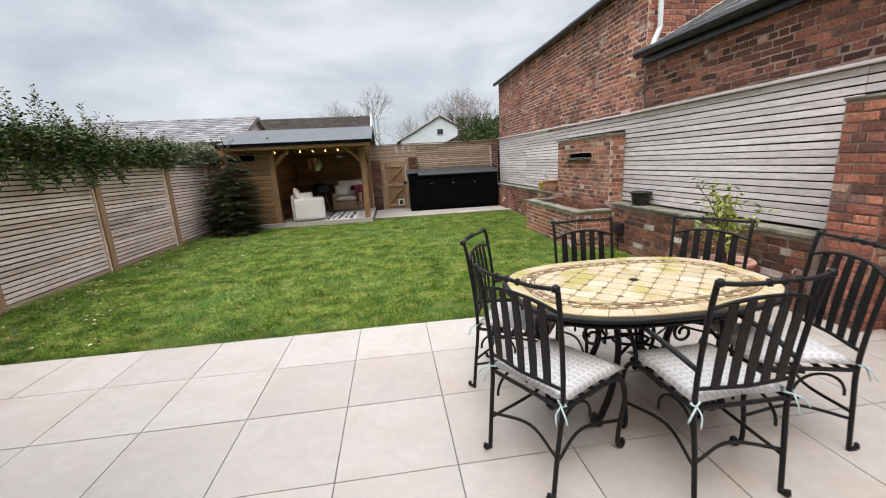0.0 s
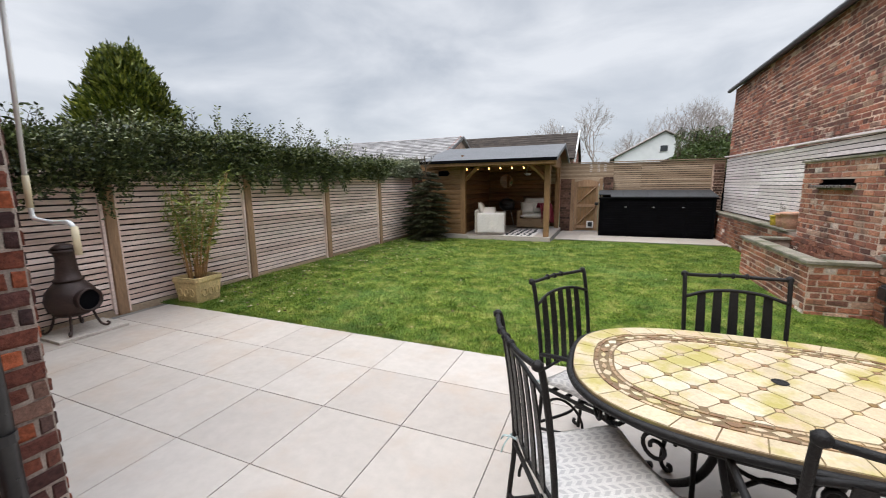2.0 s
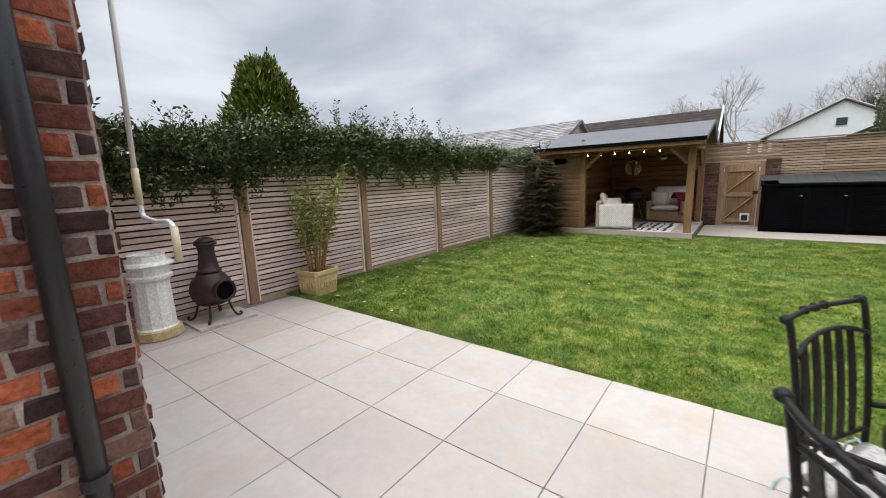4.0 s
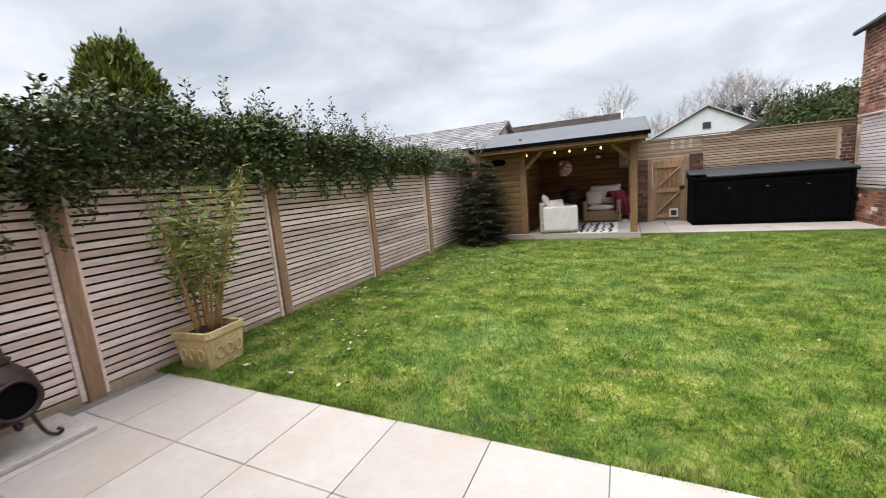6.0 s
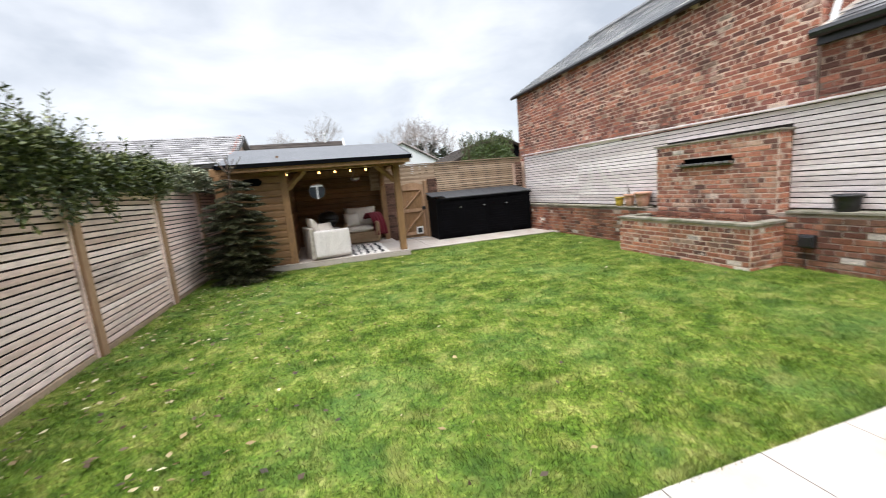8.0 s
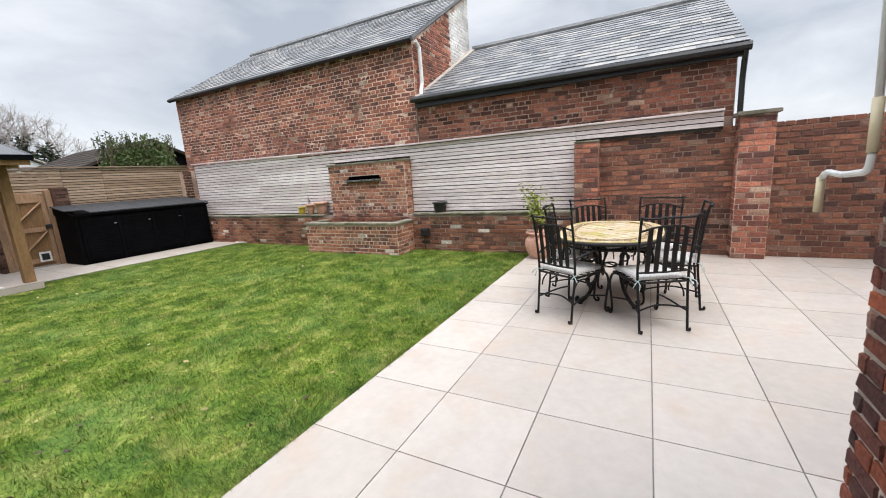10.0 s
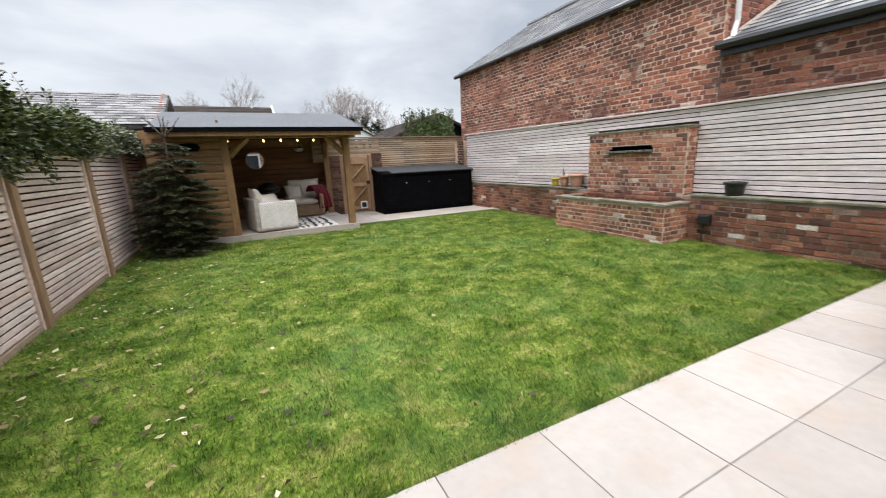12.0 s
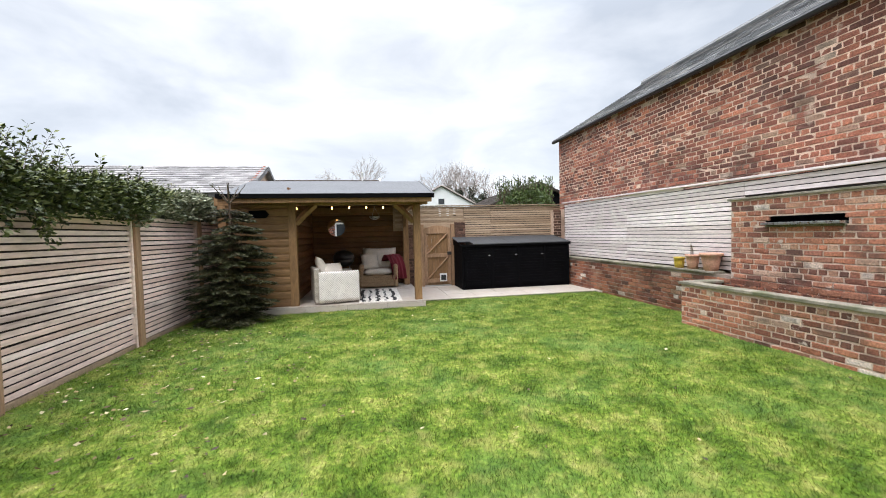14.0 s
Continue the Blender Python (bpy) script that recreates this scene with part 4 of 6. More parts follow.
for x in (0.0, W - 0.02):
    bm = bmesh.new()
    q = [(0.02, 1.09), (0.96, 1.09), (0.96, 1.255)]
    a_ = [bm.verts.new((x, y, z)) for y, z in q]
    b_ = [bm.verts.new((x + 0.02, y, z)) for y, z in q]
    bm.faces.new(a_)
    bm.faces.new(b_[::-1])
    for i in range(3):
        bm.faces.new((a_[i], b_[i], b_[(i + 1) % 3], a_[(i + 1) % 3]))
    part("gable", bm, M_BLACK, store)

# ---- gazebo ----
gaz = thing("gazebo", "open-fronted timber gazebo with log-lap walls and grey felt roof", "gazebo", pose(-0.70, 10.95, 0))
GL, GB = -3.62, 2.90
deck = tagged(part("floor_gazebo", box(-4.36, -0.575, 10.82, 13.95, -0.088, 0.078), M_JOINT), "raised pale paved floor of the gazebo", "floor", kind="structure")
for i in range(5):
    a = -4.36 + i * 0.757
    part("edging", box(a + 0.003, a + 0.754, 10.795, 10.818, -0.05, 0.075, 0.002), M_SLAB, deck)
PW = 0.07
for nm, x, y, top in (("post", 0.0, 0.0, 2.02), ("post", -2.35, 0.0, 2.02), ("post", 0.0, 2.42, 2.25), ("post", GL + 0.07, 0.0, 2.0)):
    part(nm, box(x - PW, x + PW, y - PW, y + PW, 0.1, top, 0.006), M_OAK, gaz)
part("front_beam", box(GL - 0.05, 0.22, -0.07, 0.07, 2.0, 2.15, 0.006), M_OAK, gaz)
part("side_beam", box(-0.06, 0.06, 0.07, GB, 2.0, 2.14, 0.006), M_OAK, gaz)
part("back_beam", box(GL, 0.07, GB - 0.14, GB - 0.02, 2.0, 2.14, 0.006), M_OAK, gaz)
for x0, x1 in ((-0.06, -0.42), (-2.29, -1.93)):
    part("brace", tube([(x0, 0.0, 1.66), ((x0 + x1) / 2, 0.0, 1.85), (x1, 0.0, 2.01)], 0.062, 4), M_OAK, gaz)
part("brace", tube([(0.0, 0.06, 1.62), (0.0, 0.22, 1.86), (0.0, 0.42, 2.01)], 0.05, 4), M_OAK, gaz)
part("brace", tube([(0.0, 2.36, 1.62), (0.0, 2.2, 1.86), (0.0, 2.0, 2.01)], 0.05, 4), M_OAK, gaz)


def log_lap(parent, at, width, z0, z1, material, pitch=0.142):
    bm = bmesh.new()
    prof = [(0.0, 0.0), (0.018, 0.004), (0.026, 0.04), (0.026, 0.10), (0.018, 0.132), (0.004, 0.140), (0.0, 0.142)]
    a = [bm.verts.new((0, y, z)) for y, z in prof]
    b = [bm.verts.new((width, y, z)) for y, z in prof]
    for i in range(len(prof) - 1):
        bm.faces.new((a[i], b[i], b[i + 1], a[i + 1]))
    bm.faces.new(a[::-1])
    bm.faces.new(b)
    bmesh.ops.recalc_face_normals(bm, faces=bm.faces)
    me = finish(bm, "board", material)
    z = z0
    while z < z1 - 0.05:
        ob = new("board", me)
        ob.parent = parent
        ob.matrix_basis = at @ pose(0, 0, z)
        z += pitch


w1 = part("front_wall", box(GL, -2.42, -0.03, 0.03, 0.1, 2.0), M_CLADOUT, gaz)
log_lap(w1, face_on(-2.42, -0.03, 0.1, 0, -1), 1.17, 0, 1.9, M_CLADOUT)
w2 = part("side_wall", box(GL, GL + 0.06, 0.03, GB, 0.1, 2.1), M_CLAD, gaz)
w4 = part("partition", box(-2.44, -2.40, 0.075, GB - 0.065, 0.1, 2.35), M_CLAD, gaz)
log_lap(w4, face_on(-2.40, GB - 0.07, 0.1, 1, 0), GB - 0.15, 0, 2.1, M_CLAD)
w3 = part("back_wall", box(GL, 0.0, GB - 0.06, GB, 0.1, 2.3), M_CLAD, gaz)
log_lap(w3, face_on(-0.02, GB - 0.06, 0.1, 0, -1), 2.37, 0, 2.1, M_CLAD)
RY, RF, RB = 1.55, -0.50, 3.35
RZ, RE = 2.67, 2.165


def slope_y(x0, x1, y0, z0, y1, z1, t):
    bm = bmesh.new()
    q = [(y0, z0), (y1, z1), (y1, z1 - t), (y0, z0 - t)]
    a = [bm.verts.new((x0, y, z)) for y, z in q]
    b = [bm.verts.new((x1, y, z)) for y, z in q]
    bm.faces.new(a)
    bm.faces.new(b[::-1])
    for i in range(4):
        bm.faces.new((a[i], b[i], b[(i + 1) % 4], a[(i + 1) % 4]))
    bmesh.ops.recalc_face_normals(bm, faces=bm.faces)
    return bm


r1 = part("roof", slope_y(GL + 0.15, 0.26, RF, RE, RY, RZ, 0.03), M_FELT, gaz, "grey felt roof")
r2 = part("roof", slope_y(GL + 0.15, 0.26, RB, RE, RY, RZ, 0.03), M_FELT, gaz)
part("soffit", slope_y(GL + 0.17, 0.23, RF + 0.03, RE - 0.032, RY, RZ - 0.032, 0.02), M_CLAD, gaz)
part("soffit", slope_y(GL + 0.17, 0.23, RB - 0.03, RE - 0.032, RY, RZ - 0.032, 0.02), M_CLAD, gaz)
part("eaves_trim", box(GL + 0.13, 0.28, RF - 0.025, RF - 0.002, RE - 0.075, RE + 0.006, 0.003), M_BLACK, gaz, "black eaves trim")
part("fascia", box(GL + 0.15, 0.24, RF + 0.02, RF + 0.05, RE - 0.15, RE - 0.06, 0.003), M_OAK, gaz)
for y0 in (RF, RB):
    part("barge_board", slope_y(0.262, 0.285, y0, RE + 0.01, RY, RZ + 0.01, 0.09), M_FELT, gaz, "grey barge board")
for i in range(7):
    x = GL + 0.3 + i * 0.58
    part("rafter", slope_y(x, x + 0.05, RF + 0.06, RE - 0.045, RY, RZ - 0.055, 0.09), M_OAK, gaz)
gab = bmesh.new()
g_ = [gab.verts.new((0.02, y, z)) for y, z in ((0.0, 2.14), (GB, 2.14), (RY, RZ - 0.06))]
gab.faces.new(g_)
ret = bmesh.ops.extrude_face_region(gab, geom=gab.faces[:])
bmesh.ops.translate(gab, vec=(0.04, 0, 0), verts=[v for v in ret["geom"] if isinstance(v, bmesh.types.BMVert)])
part("gable", gab, M_CLADOUT, gaz)
plaque = tagged(part("plaque", prism([(-0.17, -0.07), (0.12, -0.07), (0.18, 0.0), (0.12, 0.07), (-0.17, 0.07)], 0, 0.02), M_BLACK, None), "small dark wooden sign on the gazebo wall", "sign")
plaque.matrix_basis = pose(-3.62, 10.885, 1.84, 90, 0, 0)

bulbs = thing("string_lights", "string of glowing warm festoon bulbs under the gazebo beam", "lights", pose(-3.05, 11.04, 1.98))
cable = []
for i in range(8):
    x = 0.06 + i * 0.328
    cable += [(x, 0.02, 0.03), (x + 0.164, 0.02, 0.012)]
    b = part("bulb", lathe([(0.004, -0.052), (0.012, -0.046), (0.017, -0.034), (0.014, -0.018), (0.008, -0.006), (0.007, 0.0)], 10), M_BULB, bulbs, smooth=True)
    b.location = (x, 0.02, 0.0)
    c = part("socket", lathe([(0.012, 0.0), (0.013, 0.03), (0.006, 0.034)], 8), M_BLACKPL, bulbs)
    c.location = (x, 0.02, 0.0)
part("cable", tube(cable, 0.004, 5), M_BLACKPL, bulbs)
lampd = thing("pendant_lamp", "pale metal bowl pendant hanging in the gazebo", "lamp", pose(-1.50, 12.45, 1.84))
part("bowl", lathe([(0.02, -0.07), (0.07, -0.06), (0.11, -0.025), (0.12, 0.01), (0.112, 0.01), (0.06, -0.045), (0.01, -0.055)], 20), M_STEEL, lampd, smooth=True)
for k in range(3):
    a = k * 2.094
    part("chain", tube([(0.11 * math.cos(a), 0.11 * math.sin(a), 0.01), (0, 0, 0.22), (0, 0, 0.62)], 0.003, 4), M_STEEL, lampd)
mirror = thing("round_mirror", "round mirror with a pale rim on the gazebo back wall", "mirror", pose(-2.47, 13.755, 1.62, 90, 0, 0))
part("glass", lathe([(0.22, 0.0), (0.22, 0.012)], 36), M_MIRROR, mirror)
part("rim", add_tube(bmesh.new(), [(0.23 * math.cos(a), 0.23 * math.sin(a), 0.008) for a in (2 * math.pi * k / 36 for k in range(37))], 0.014, 6), M_CLADOUT, mirror, smooth=True)

# ---- gazebo furniture ----
sofa = thing("wicker_armchair", "grey wicker armchair with cream cushions under a knitted throw", "armchair", pose(-2.33, 11.40, 0.10, 0, 0, 12))
part("base", box(-0.38, 0.38, -0.36, 0.42, 0.05, 0.34, 0.03), M_GREYWICK, sofa)
part("side_panel", box(-0.40, 0.40, -0.44, -0.34, 0.02, 0.59, 0.03), M_GREYWICK, sofa)
part("side_panel", box(-0.40, 0.40, 0.40, 0.50, 0.02, 0.60, 0.03), M_GREYWICK, sofa)
part("backrest", box(-0.46, -0.34, -0.44, 0.50, 0.02, 0.70, 0.03), M_GREYWICK, sofa)


def pillow(w, d, h, seed=1):
    """A soft stuffed cushion: puffed in the middle, pinched at the seams."""
    r = random.Random(seed)
    bm = bmesh.new()
    n = 10
    top, bot = [], []
    for i in range(n + 1):
        ta, tb = [], []
        for j in range(n + 1):
            u, v_ = 2 * i / n - 1, 2 * j / n - 1
            puff = (1 - u ** 4) ** 0.6 * (1 - v_ ** 4) ** 0.6
            pinch = 1 - 0.06 * (1 - abs(u)) * abs(v_) - 0.06 * (1 - abs(v_)) * abs(u)
            x, y = u * w / 2 * pinch, v_ * d / 2 * pinch
            jz = r.uniform(-0.004, 0.004)
            ta.append(bm.verts.new((x, y, h / 2 * puff + jz)))
            tb.append(bm.verts.new((x, y, -h / 2 * puff + jz)))
        top.append(ta)
        bot.append(tb)
    for i in range(n):
        for j in range(n):
            bm.faces.new((top[i][j], top[i + 1][j], top[i + 1][j + 1], top[i][j + 1]))
            bm.faces.new((bot[i][j], bot[i][j + 1], bot[i + 1][j + 1], bot[i + 1][j]))
    bmesh.ops.remove_doubles(bm, verts=bm.verts, dist=0.0095)
    return bm


def soft(name, w, d, h, m, material, parent, seed=1, label=""):
    bm = pillow(w, d, h, seed)
    bmesh.ops.transform(bm, matrix=m, verts=bm.verts)
    return part(name, bm, material, parent, label, True)


soft("seat_cushion", 0.72, 0.76, 0.16, pose(0.04, 0.03, 0.42), M_FABRIC, sofa, 2)
soft("back_cushion", 0.66, 0.62, 0.18, pose(-0.24, 0.05, 0.60, 0, 68, 0), M_FABRIC, sofa, 3)
soft("scatter_cushion", 0.44, 0.44, 0.14, pose(-0.06, -0.16, 0.60, 48, 0, 20), M_FABRIC, sofa, 4)


def draped(pts_across, width, folds=5, amp=0.012, seed=1, thick=0.008):
    """Cloth hung over a path given in the y-z plane, with soft folds along x."""
    r = random.Random(seed)
    path = spline(pts_across, 5)
    n = 26
    bm = bmesh.new()
    rows = []
    for s, p in enumerate(path):
        fall = s / len(path)
        rows.append([bm.verts.new((-width / 2 + width * k / n, p.y + amp * fall * math.sin(k / n * folds * 6.28 + seed) + r.uniform(-0.002, 0.002),
                                   p.z + 0.006 * math.sin(k * 1.3 + seed) * fall)) for k in range(n + 1)])
    for a, b in zip(rows, rows[1:]):
        for k in range(n):
            bm.faces.new((a[k], a[k + 1], b[k + 1], b[k]))
    ret = bmesh.ops.extrude_face_region(bm, geom=bm.faces[:])
    bmesh.ops.translate(bm, vec=(0, thick, thick), verts=[v for v in ret["geom"] if isinstance(v, bmesh.types.BMVert)])
    bmesh.ops.recalc_face_normals(bm, faces=bm.faces)
    return bm


throw = tagged(part("knitted_throw", draped([(0, -0.30, 0.605), (0, -0.40, 0.615), (0, -0.458, 0.59), (0, -0.475, 0.4), (0, -0.48, 0.03)], 0.76, 3, 0.012, 2), M_KNIT, None, smooth=True),
               "white knitted throw hanging over the armchair side", "throw")
throw.matrix_basis = pose(-2.33, 11.40, 0.10, 0, 0, 12)

arm2 = thing("wicker_armchair", "tan wicker armchair with cream seat and back cushions", "armchair", pose(-1.42, 13.26, 0.10, 0, 0, -3) @ Matrix.Diagonal((1.08, 1, 1, 1)))
part("base", box(-0.42, 0.42, -0.40, 0.40, 0.03, 0.32, 0.03), M_WICKER, arm2)
for x in (-0.44, 0.34):
    part("arm", box(x, x + 0.10, -0.42, 0.40, 0.03, 0.58, 0.04), M_WICKER, arm2)
bm = box(-0.42, 0.42, -0.05, 0.05, 0.0, 0.62, 0.04)
bmesh.ops.transform(bm, matrix=pose(0, 0.36, 0.25, -6, 0, 0), verts=bm.verts)
part("backrest", bm, M_WICKER, arm2)
soft("seat_cushion", 0.70, 0.74, 0.17, pose(0, -0.04, 0.39), M_FABRIC, arm2, 5)
soft("back_cushion", 0.80, 0.56, 0.20, pose(0.02, 0.20, 0.70, 78, 0, 0), M_FABRIC, arm2, 6)
soft("scatter_cushion", 0.42, 0.42, 0.15, pose(-0.20, 0.02, 0.64, 66, 0, 14), M_FABRIC, arm2, 7)
wine = tagged(part("burgundy_throw", draped([(0, 0.34, 0.64), (0, 0.22, 0.78), (0, 0.06, 0.74), (0, -0.06, 0.58), (0, -0.12, 0.40), (0, -0.15, 0.20)], 0.40, 4, 0.05, 5, 0.025), M_WINE, None, smooth=True),
              "burgundy blanket draped over the armchair's arm", "blanket")
wine.matrix_basis = pose(-1.00, 13.02, 0.10, 0, 0, 28)
rug = thing("rug", "white rug with broken black zigzag stripes on the gazebo floor", "rug", pose(-1.45, 11.78, 0.10))
part("rug_body", box(-0.42, 0.42, -0.92, 0.92, 0.0, 0.012, 0.004), M_THROW, rug)
for i, x in enumerate((-0.36, -0.21, -0.05, 0.11, 0.27)):
    y0, bold = -0.86, 0.022 if i % 2 else 0.036
    bm = bmesh.new()
    while y0 < 0.80:
        d = rng.uniform(0.07, 0.16)
        off = rng.uniform(-0.03, 0.03)
        add_box(bm, x + off - bold, x + off + bold, y0, min(y0 + d, 0.88), 0.0125, 0.016)
        y0 += d + (rng.uniform(0.0, 0.03) if i % 2 == 0 else rng.uniform(0.02, 0.09))
    part("stripe", bm, M_RUGB, rug, "black woven zigzag")
bbq = thing("kettle_barbecue", "black kettle barbecue at the back of the gazebo", "barbecue", pose(-2.62 + 0.35, 13.05, 0.10))
part("bowl", lathe([(0.02, 0.55), (0.15, 0.57), (0.24, 0.66), (0.26, 0.74)], 24), M_BLACKPL, bbq, smooth=True)
part("lid", lathe([(0.265, 0.745), (0.25, 0.83), (0.17, 0.92), (0.05, 0.955), (0.01, 0.957)], 24), M_BLACKPL, bbq, smooth=True)
part("lid_handle", tube([(-0.05, 0, 0.95), (-0.04, 0, 0.99), (0.04, 0, 0.99), (0.05, 0, 0.95)], 0.008, 6), M_BLACKPL, bbq)
for k in range(3):
    a = k * 2.094
    part("leg", tube([(0.12 * math.cos(a), 0.12 * math.sin(a), 0.6), (0.26 * math.cos(a), 0.26 * math.sin(a), 0.0)], 0.011, 6), M_STEEL, bbq)

# ---- mosaic dining table ----
TC, TA, TB, TZ = (1.383, 2.05), 0.755, 0.515, 0.74
table = thing("dining_table", "oval stone mosaic dining table on black wrought-iron legs", "table", pose(TC[0], TC[1], 0))


def oval(a, b, n=96, p=2.75):
    out = []
    for i in range(n):
        t = 2 * math.pi * i / n
        c, s = math.cos(t), math.sin(t)
        out.append((a * math.copysign(abs(c) ** (2 / p), c), b * math.copysign(abs(s) ** (2 / p), s)))
    return out


def ring_point(a, b, t, p=2.75):
    c, s = math.cos(t), math.sin(t)
    return (a * math.copysign(abs(c) ** (2 / p), c), b * math.copysign(abs(s) ** (2 / p), s))


top = part("tabletop", prism(oval(TA - 0.012, TB - 0.012), TZ - 0.03, TZ - 0.004), M_GROUT, table)
edge = [Vector((x, y, TZ - 0.022)) for x, y in oval(TA, TB)]
part("rim", add_tube(bmesh.new(), edge + edge[:2], 0.015, 8, False), M_IRON, table, "black iron rim", True)
edge2 = [Vector((x, y, TZ - 0.09)) for x, y in oval(TA - 0.09, TB - 0.09)]
part("apron", add_tube(bmesh.new(), edge2 + edge2[:2], 0.012, 6, False), M_IRON, table, "", True)


def shrink(poly, k):
    cx, cy = sum(p[0] for p in poly) / len(poly), sum(p[1] for p in poly) / len(poly)
    out = []
    for x, y in poly:
        d = math.hypot(x - cx, y - cy)
        f_ = max(0.2, (d - k) / d) if d else 1
        out.append((cx + (x - cx) * f_, cy + (y - cy) * f_))
    return out


def tile(poly, material, gap=0.003, h=0.0):
    part("tile", prism(shrink(poly, gap), TZ - 0.004, TZ + h), material, top)


def arc_params(a, b, n):
    """Angles that part an oval into even lengths."""
    ts = [2 * math.pi * i / 720 for i in range(721)]
    pts = [ring_point(a, b, t) for t in ts]
    acc = [0.0]
    for p, q in zip(pts, pts[1:]):
        acc.append(acc[-1] + math.dist(p, q))
    out, k = [], 0
    for i in range(n):
        goal = acc[-1] * i / n
        while acc[k + 1] < goal:
            k += 1
        out.append(ts[k])
    return out + [2 * math.pi]


def band(o, i, n, material, gap=0.003, h=0.0, shift=0.0):
    ts = arc_params(TA - o, TB - o, n)
    for t0, t1 in zip(ts, ts[1:]):
        tm = (t0 + t1) / 2
        poly = [ring_point(TA - o, TB - o, t) for t in (t0, tm, t1)] + [ring_point(TA - i, TB - i, t) for t in (t1, tm, t0)]
        tile(poly, material, gap, h)


band(0.012, 0.095, 34, M_TILES)
band(0.098, 0.114, 84, M_TILEDK, 0.003)
ts = arc_params(TA - 0.135, TB - 0.135, 58)
for k, (t0, t1) in enumerate(zip(ts, ts[1:])):
    tm = (t0 + t1) / 2
    o, i = (0.116, 0.152) if k % 2 else (0.122, 0.146)
    a_, b_ = ring_point(TA - 0.134, TB - 0.134, t0), ring_point(TA - 0.134, TB - 0.134, t1)
    tile([a_, ring_point(TA - o, TB - o, t0 * 0.6 + t1 * 0.4), ring_point(TA - o, TB - o, t0 * 0.3 + t1 * 0.7), b_,
          ring_point(TA - i, TB - i, t0 * 0.3 + t1 * 0.7), ring_point(TA - i, TB - i, t0 * 0.6 + t1 * 0.4)], M_TILES if k % 3 else M_TILEDK, 0.004)
band(0.155, 0.171, 76, M_TILEDK, 0.003)


def clip(poly, hull):
    out = poly
    for (x0, y0), (x1, y1) in zip(hull, hull[1:] + hull[:1]):
        src, out = out, []
        if not src:
            break
        side = [(x1 - x0) * (y - y0) - (y1 - y0) * (x - x0) for x, y in src]
        for i in range(len(src)):
            j = (i + 1) % len(src)
            if side[i] >= 0:
                out.append(src[i])
            if (side[i] >= 0) != (side[j] >= 0):
                t = side[i] / (side[i] - side[j])
                out.append((src[i][0] + (src[j][0] - src[i][0]) * t, src[i][1] + (src[j][1] - src[i][1]) * t))
    return out


def area(poly):
    return abs(sum(a[0] * b[1] - b[0] * a[1] for a, b in zip(poly, poly[1:] + poly[:1]))) / 2


inner = oval(TA - 0.175, TB - 0.175, 64)
S, C = 0.108, 0.017
e1, e2 = Vector((1, 1)).normalized() * S, Vector((1, -1)).normalized() * S
for i in range(-9, 10):
    for j in range(-9, 10):
        c = e1 * (i + 0.5) + e2 * (j + 0.5)
        loc = [(-0.5, -0.5 + C / S), (-0.5 + C / S, -0.5), (0.5 - C / S, -0.5), (0.5, -0.5 + C / S), (0.5, 0.5 - C / S), (0.5 - C / S, 0.5), (-0.5 + C / S, 0.5), (-0.5, 0.5 - C / S)]
        poly = [tuple(c + e1 * u + e2 * v_) for u, v_ in loc]
        poly = clip(poly, inner)
        if len(poly) > 2 and area(poly) > 2e-4:
            tile(poly, M_TILES)
        n0 = e1 * i + e2 * j
        q = [tuple(n0 + e1 * u + e2 * v_) for u, v_ in ((-C / S, 0), (0, -C / S), (C / S, 0), (0, C / S))]
        if (i or j) and len(clip(q, inner)) == 4 and area(clip(q, inner)) > 2e-4:
            tile(q, M_TILEDK, 0.003)
part("parasol_hole", lathe([(0.022, TZ - 0.001), (0.028, TZ + 0.003), (0.020, TZ + 0.003)], 16), M_IRON, table, "black parasol hole ring")


def scroll(cx, cz, r0, r1, a0, turns, n=18):
    return [(cx + (r0 + (r1 - r0) * k / n) * math.cos(a0 + turns * 6.283 * k / n), cz + (r0 + (r1 - r0) * k / n) * math.sin(a0 + turns * 6.283 * k / n)) for k in range(n + 1)]


for sx in (-1, 1):
    for sy in (-1, 1):
        d = Vector((0.80 * sx, 0.60 * sy))
        prof = spline([(0.34, 0, 0.68), (0.27, 0, 0.60), (0.20, 0, 0.45), (0.19, 0, 0.30), (0.26, 0, 0.14), (0.38, 0, 0.04), (0.46, 0, 0.03), (0.485, 0, 0.065), (0.46, 0, 0.085)], 6)
        part("leg", tube([(d.x * p.x, d.y * p.x, p.z) for p in prof], 0.019, 8), M_IRON, table, "", True)
        part("foot", lathe([(0.008, 0.0), (0.026, 0.004), (0.026, 0.02), (0.01, 0.024)], 10), M_IRON, table).location = (d.x * 0.43, d.y * 0.43, 0.0)
        sc = scroll(0.30, 0.60, 0.075, 0.02, -1.6, 1.4)
        part("scroll", tube([(d.x * (0.06 + r), d.y * (0.06 + r), z) for r, z in sc], 0.009, 6), M_IRON, table, "", True)
        part("top_bracket", tube([(d.x * 0.30, d.y * 0.30, 0.68), (d.x * 0.55, d.y * 0.55, 0.70)], 0.012, 6), M_IRON, table)
for k in range(10):
    t = 2 * math.pi * (k + 0.5) / 10
    x, y = ring_point(TA - 0.10, TB - 0.10, t)
    ux, uy = -math.sin(t), math.cos(t)
    sc = scroll(0.0, 0.59, 0.052, 0.018, 1.57, 1.3)
    part("scroll", tube([(x + ux * r, y + uy * r, z) for r, z in sc], 0.0075, 6), M_IRON, table, "", True)
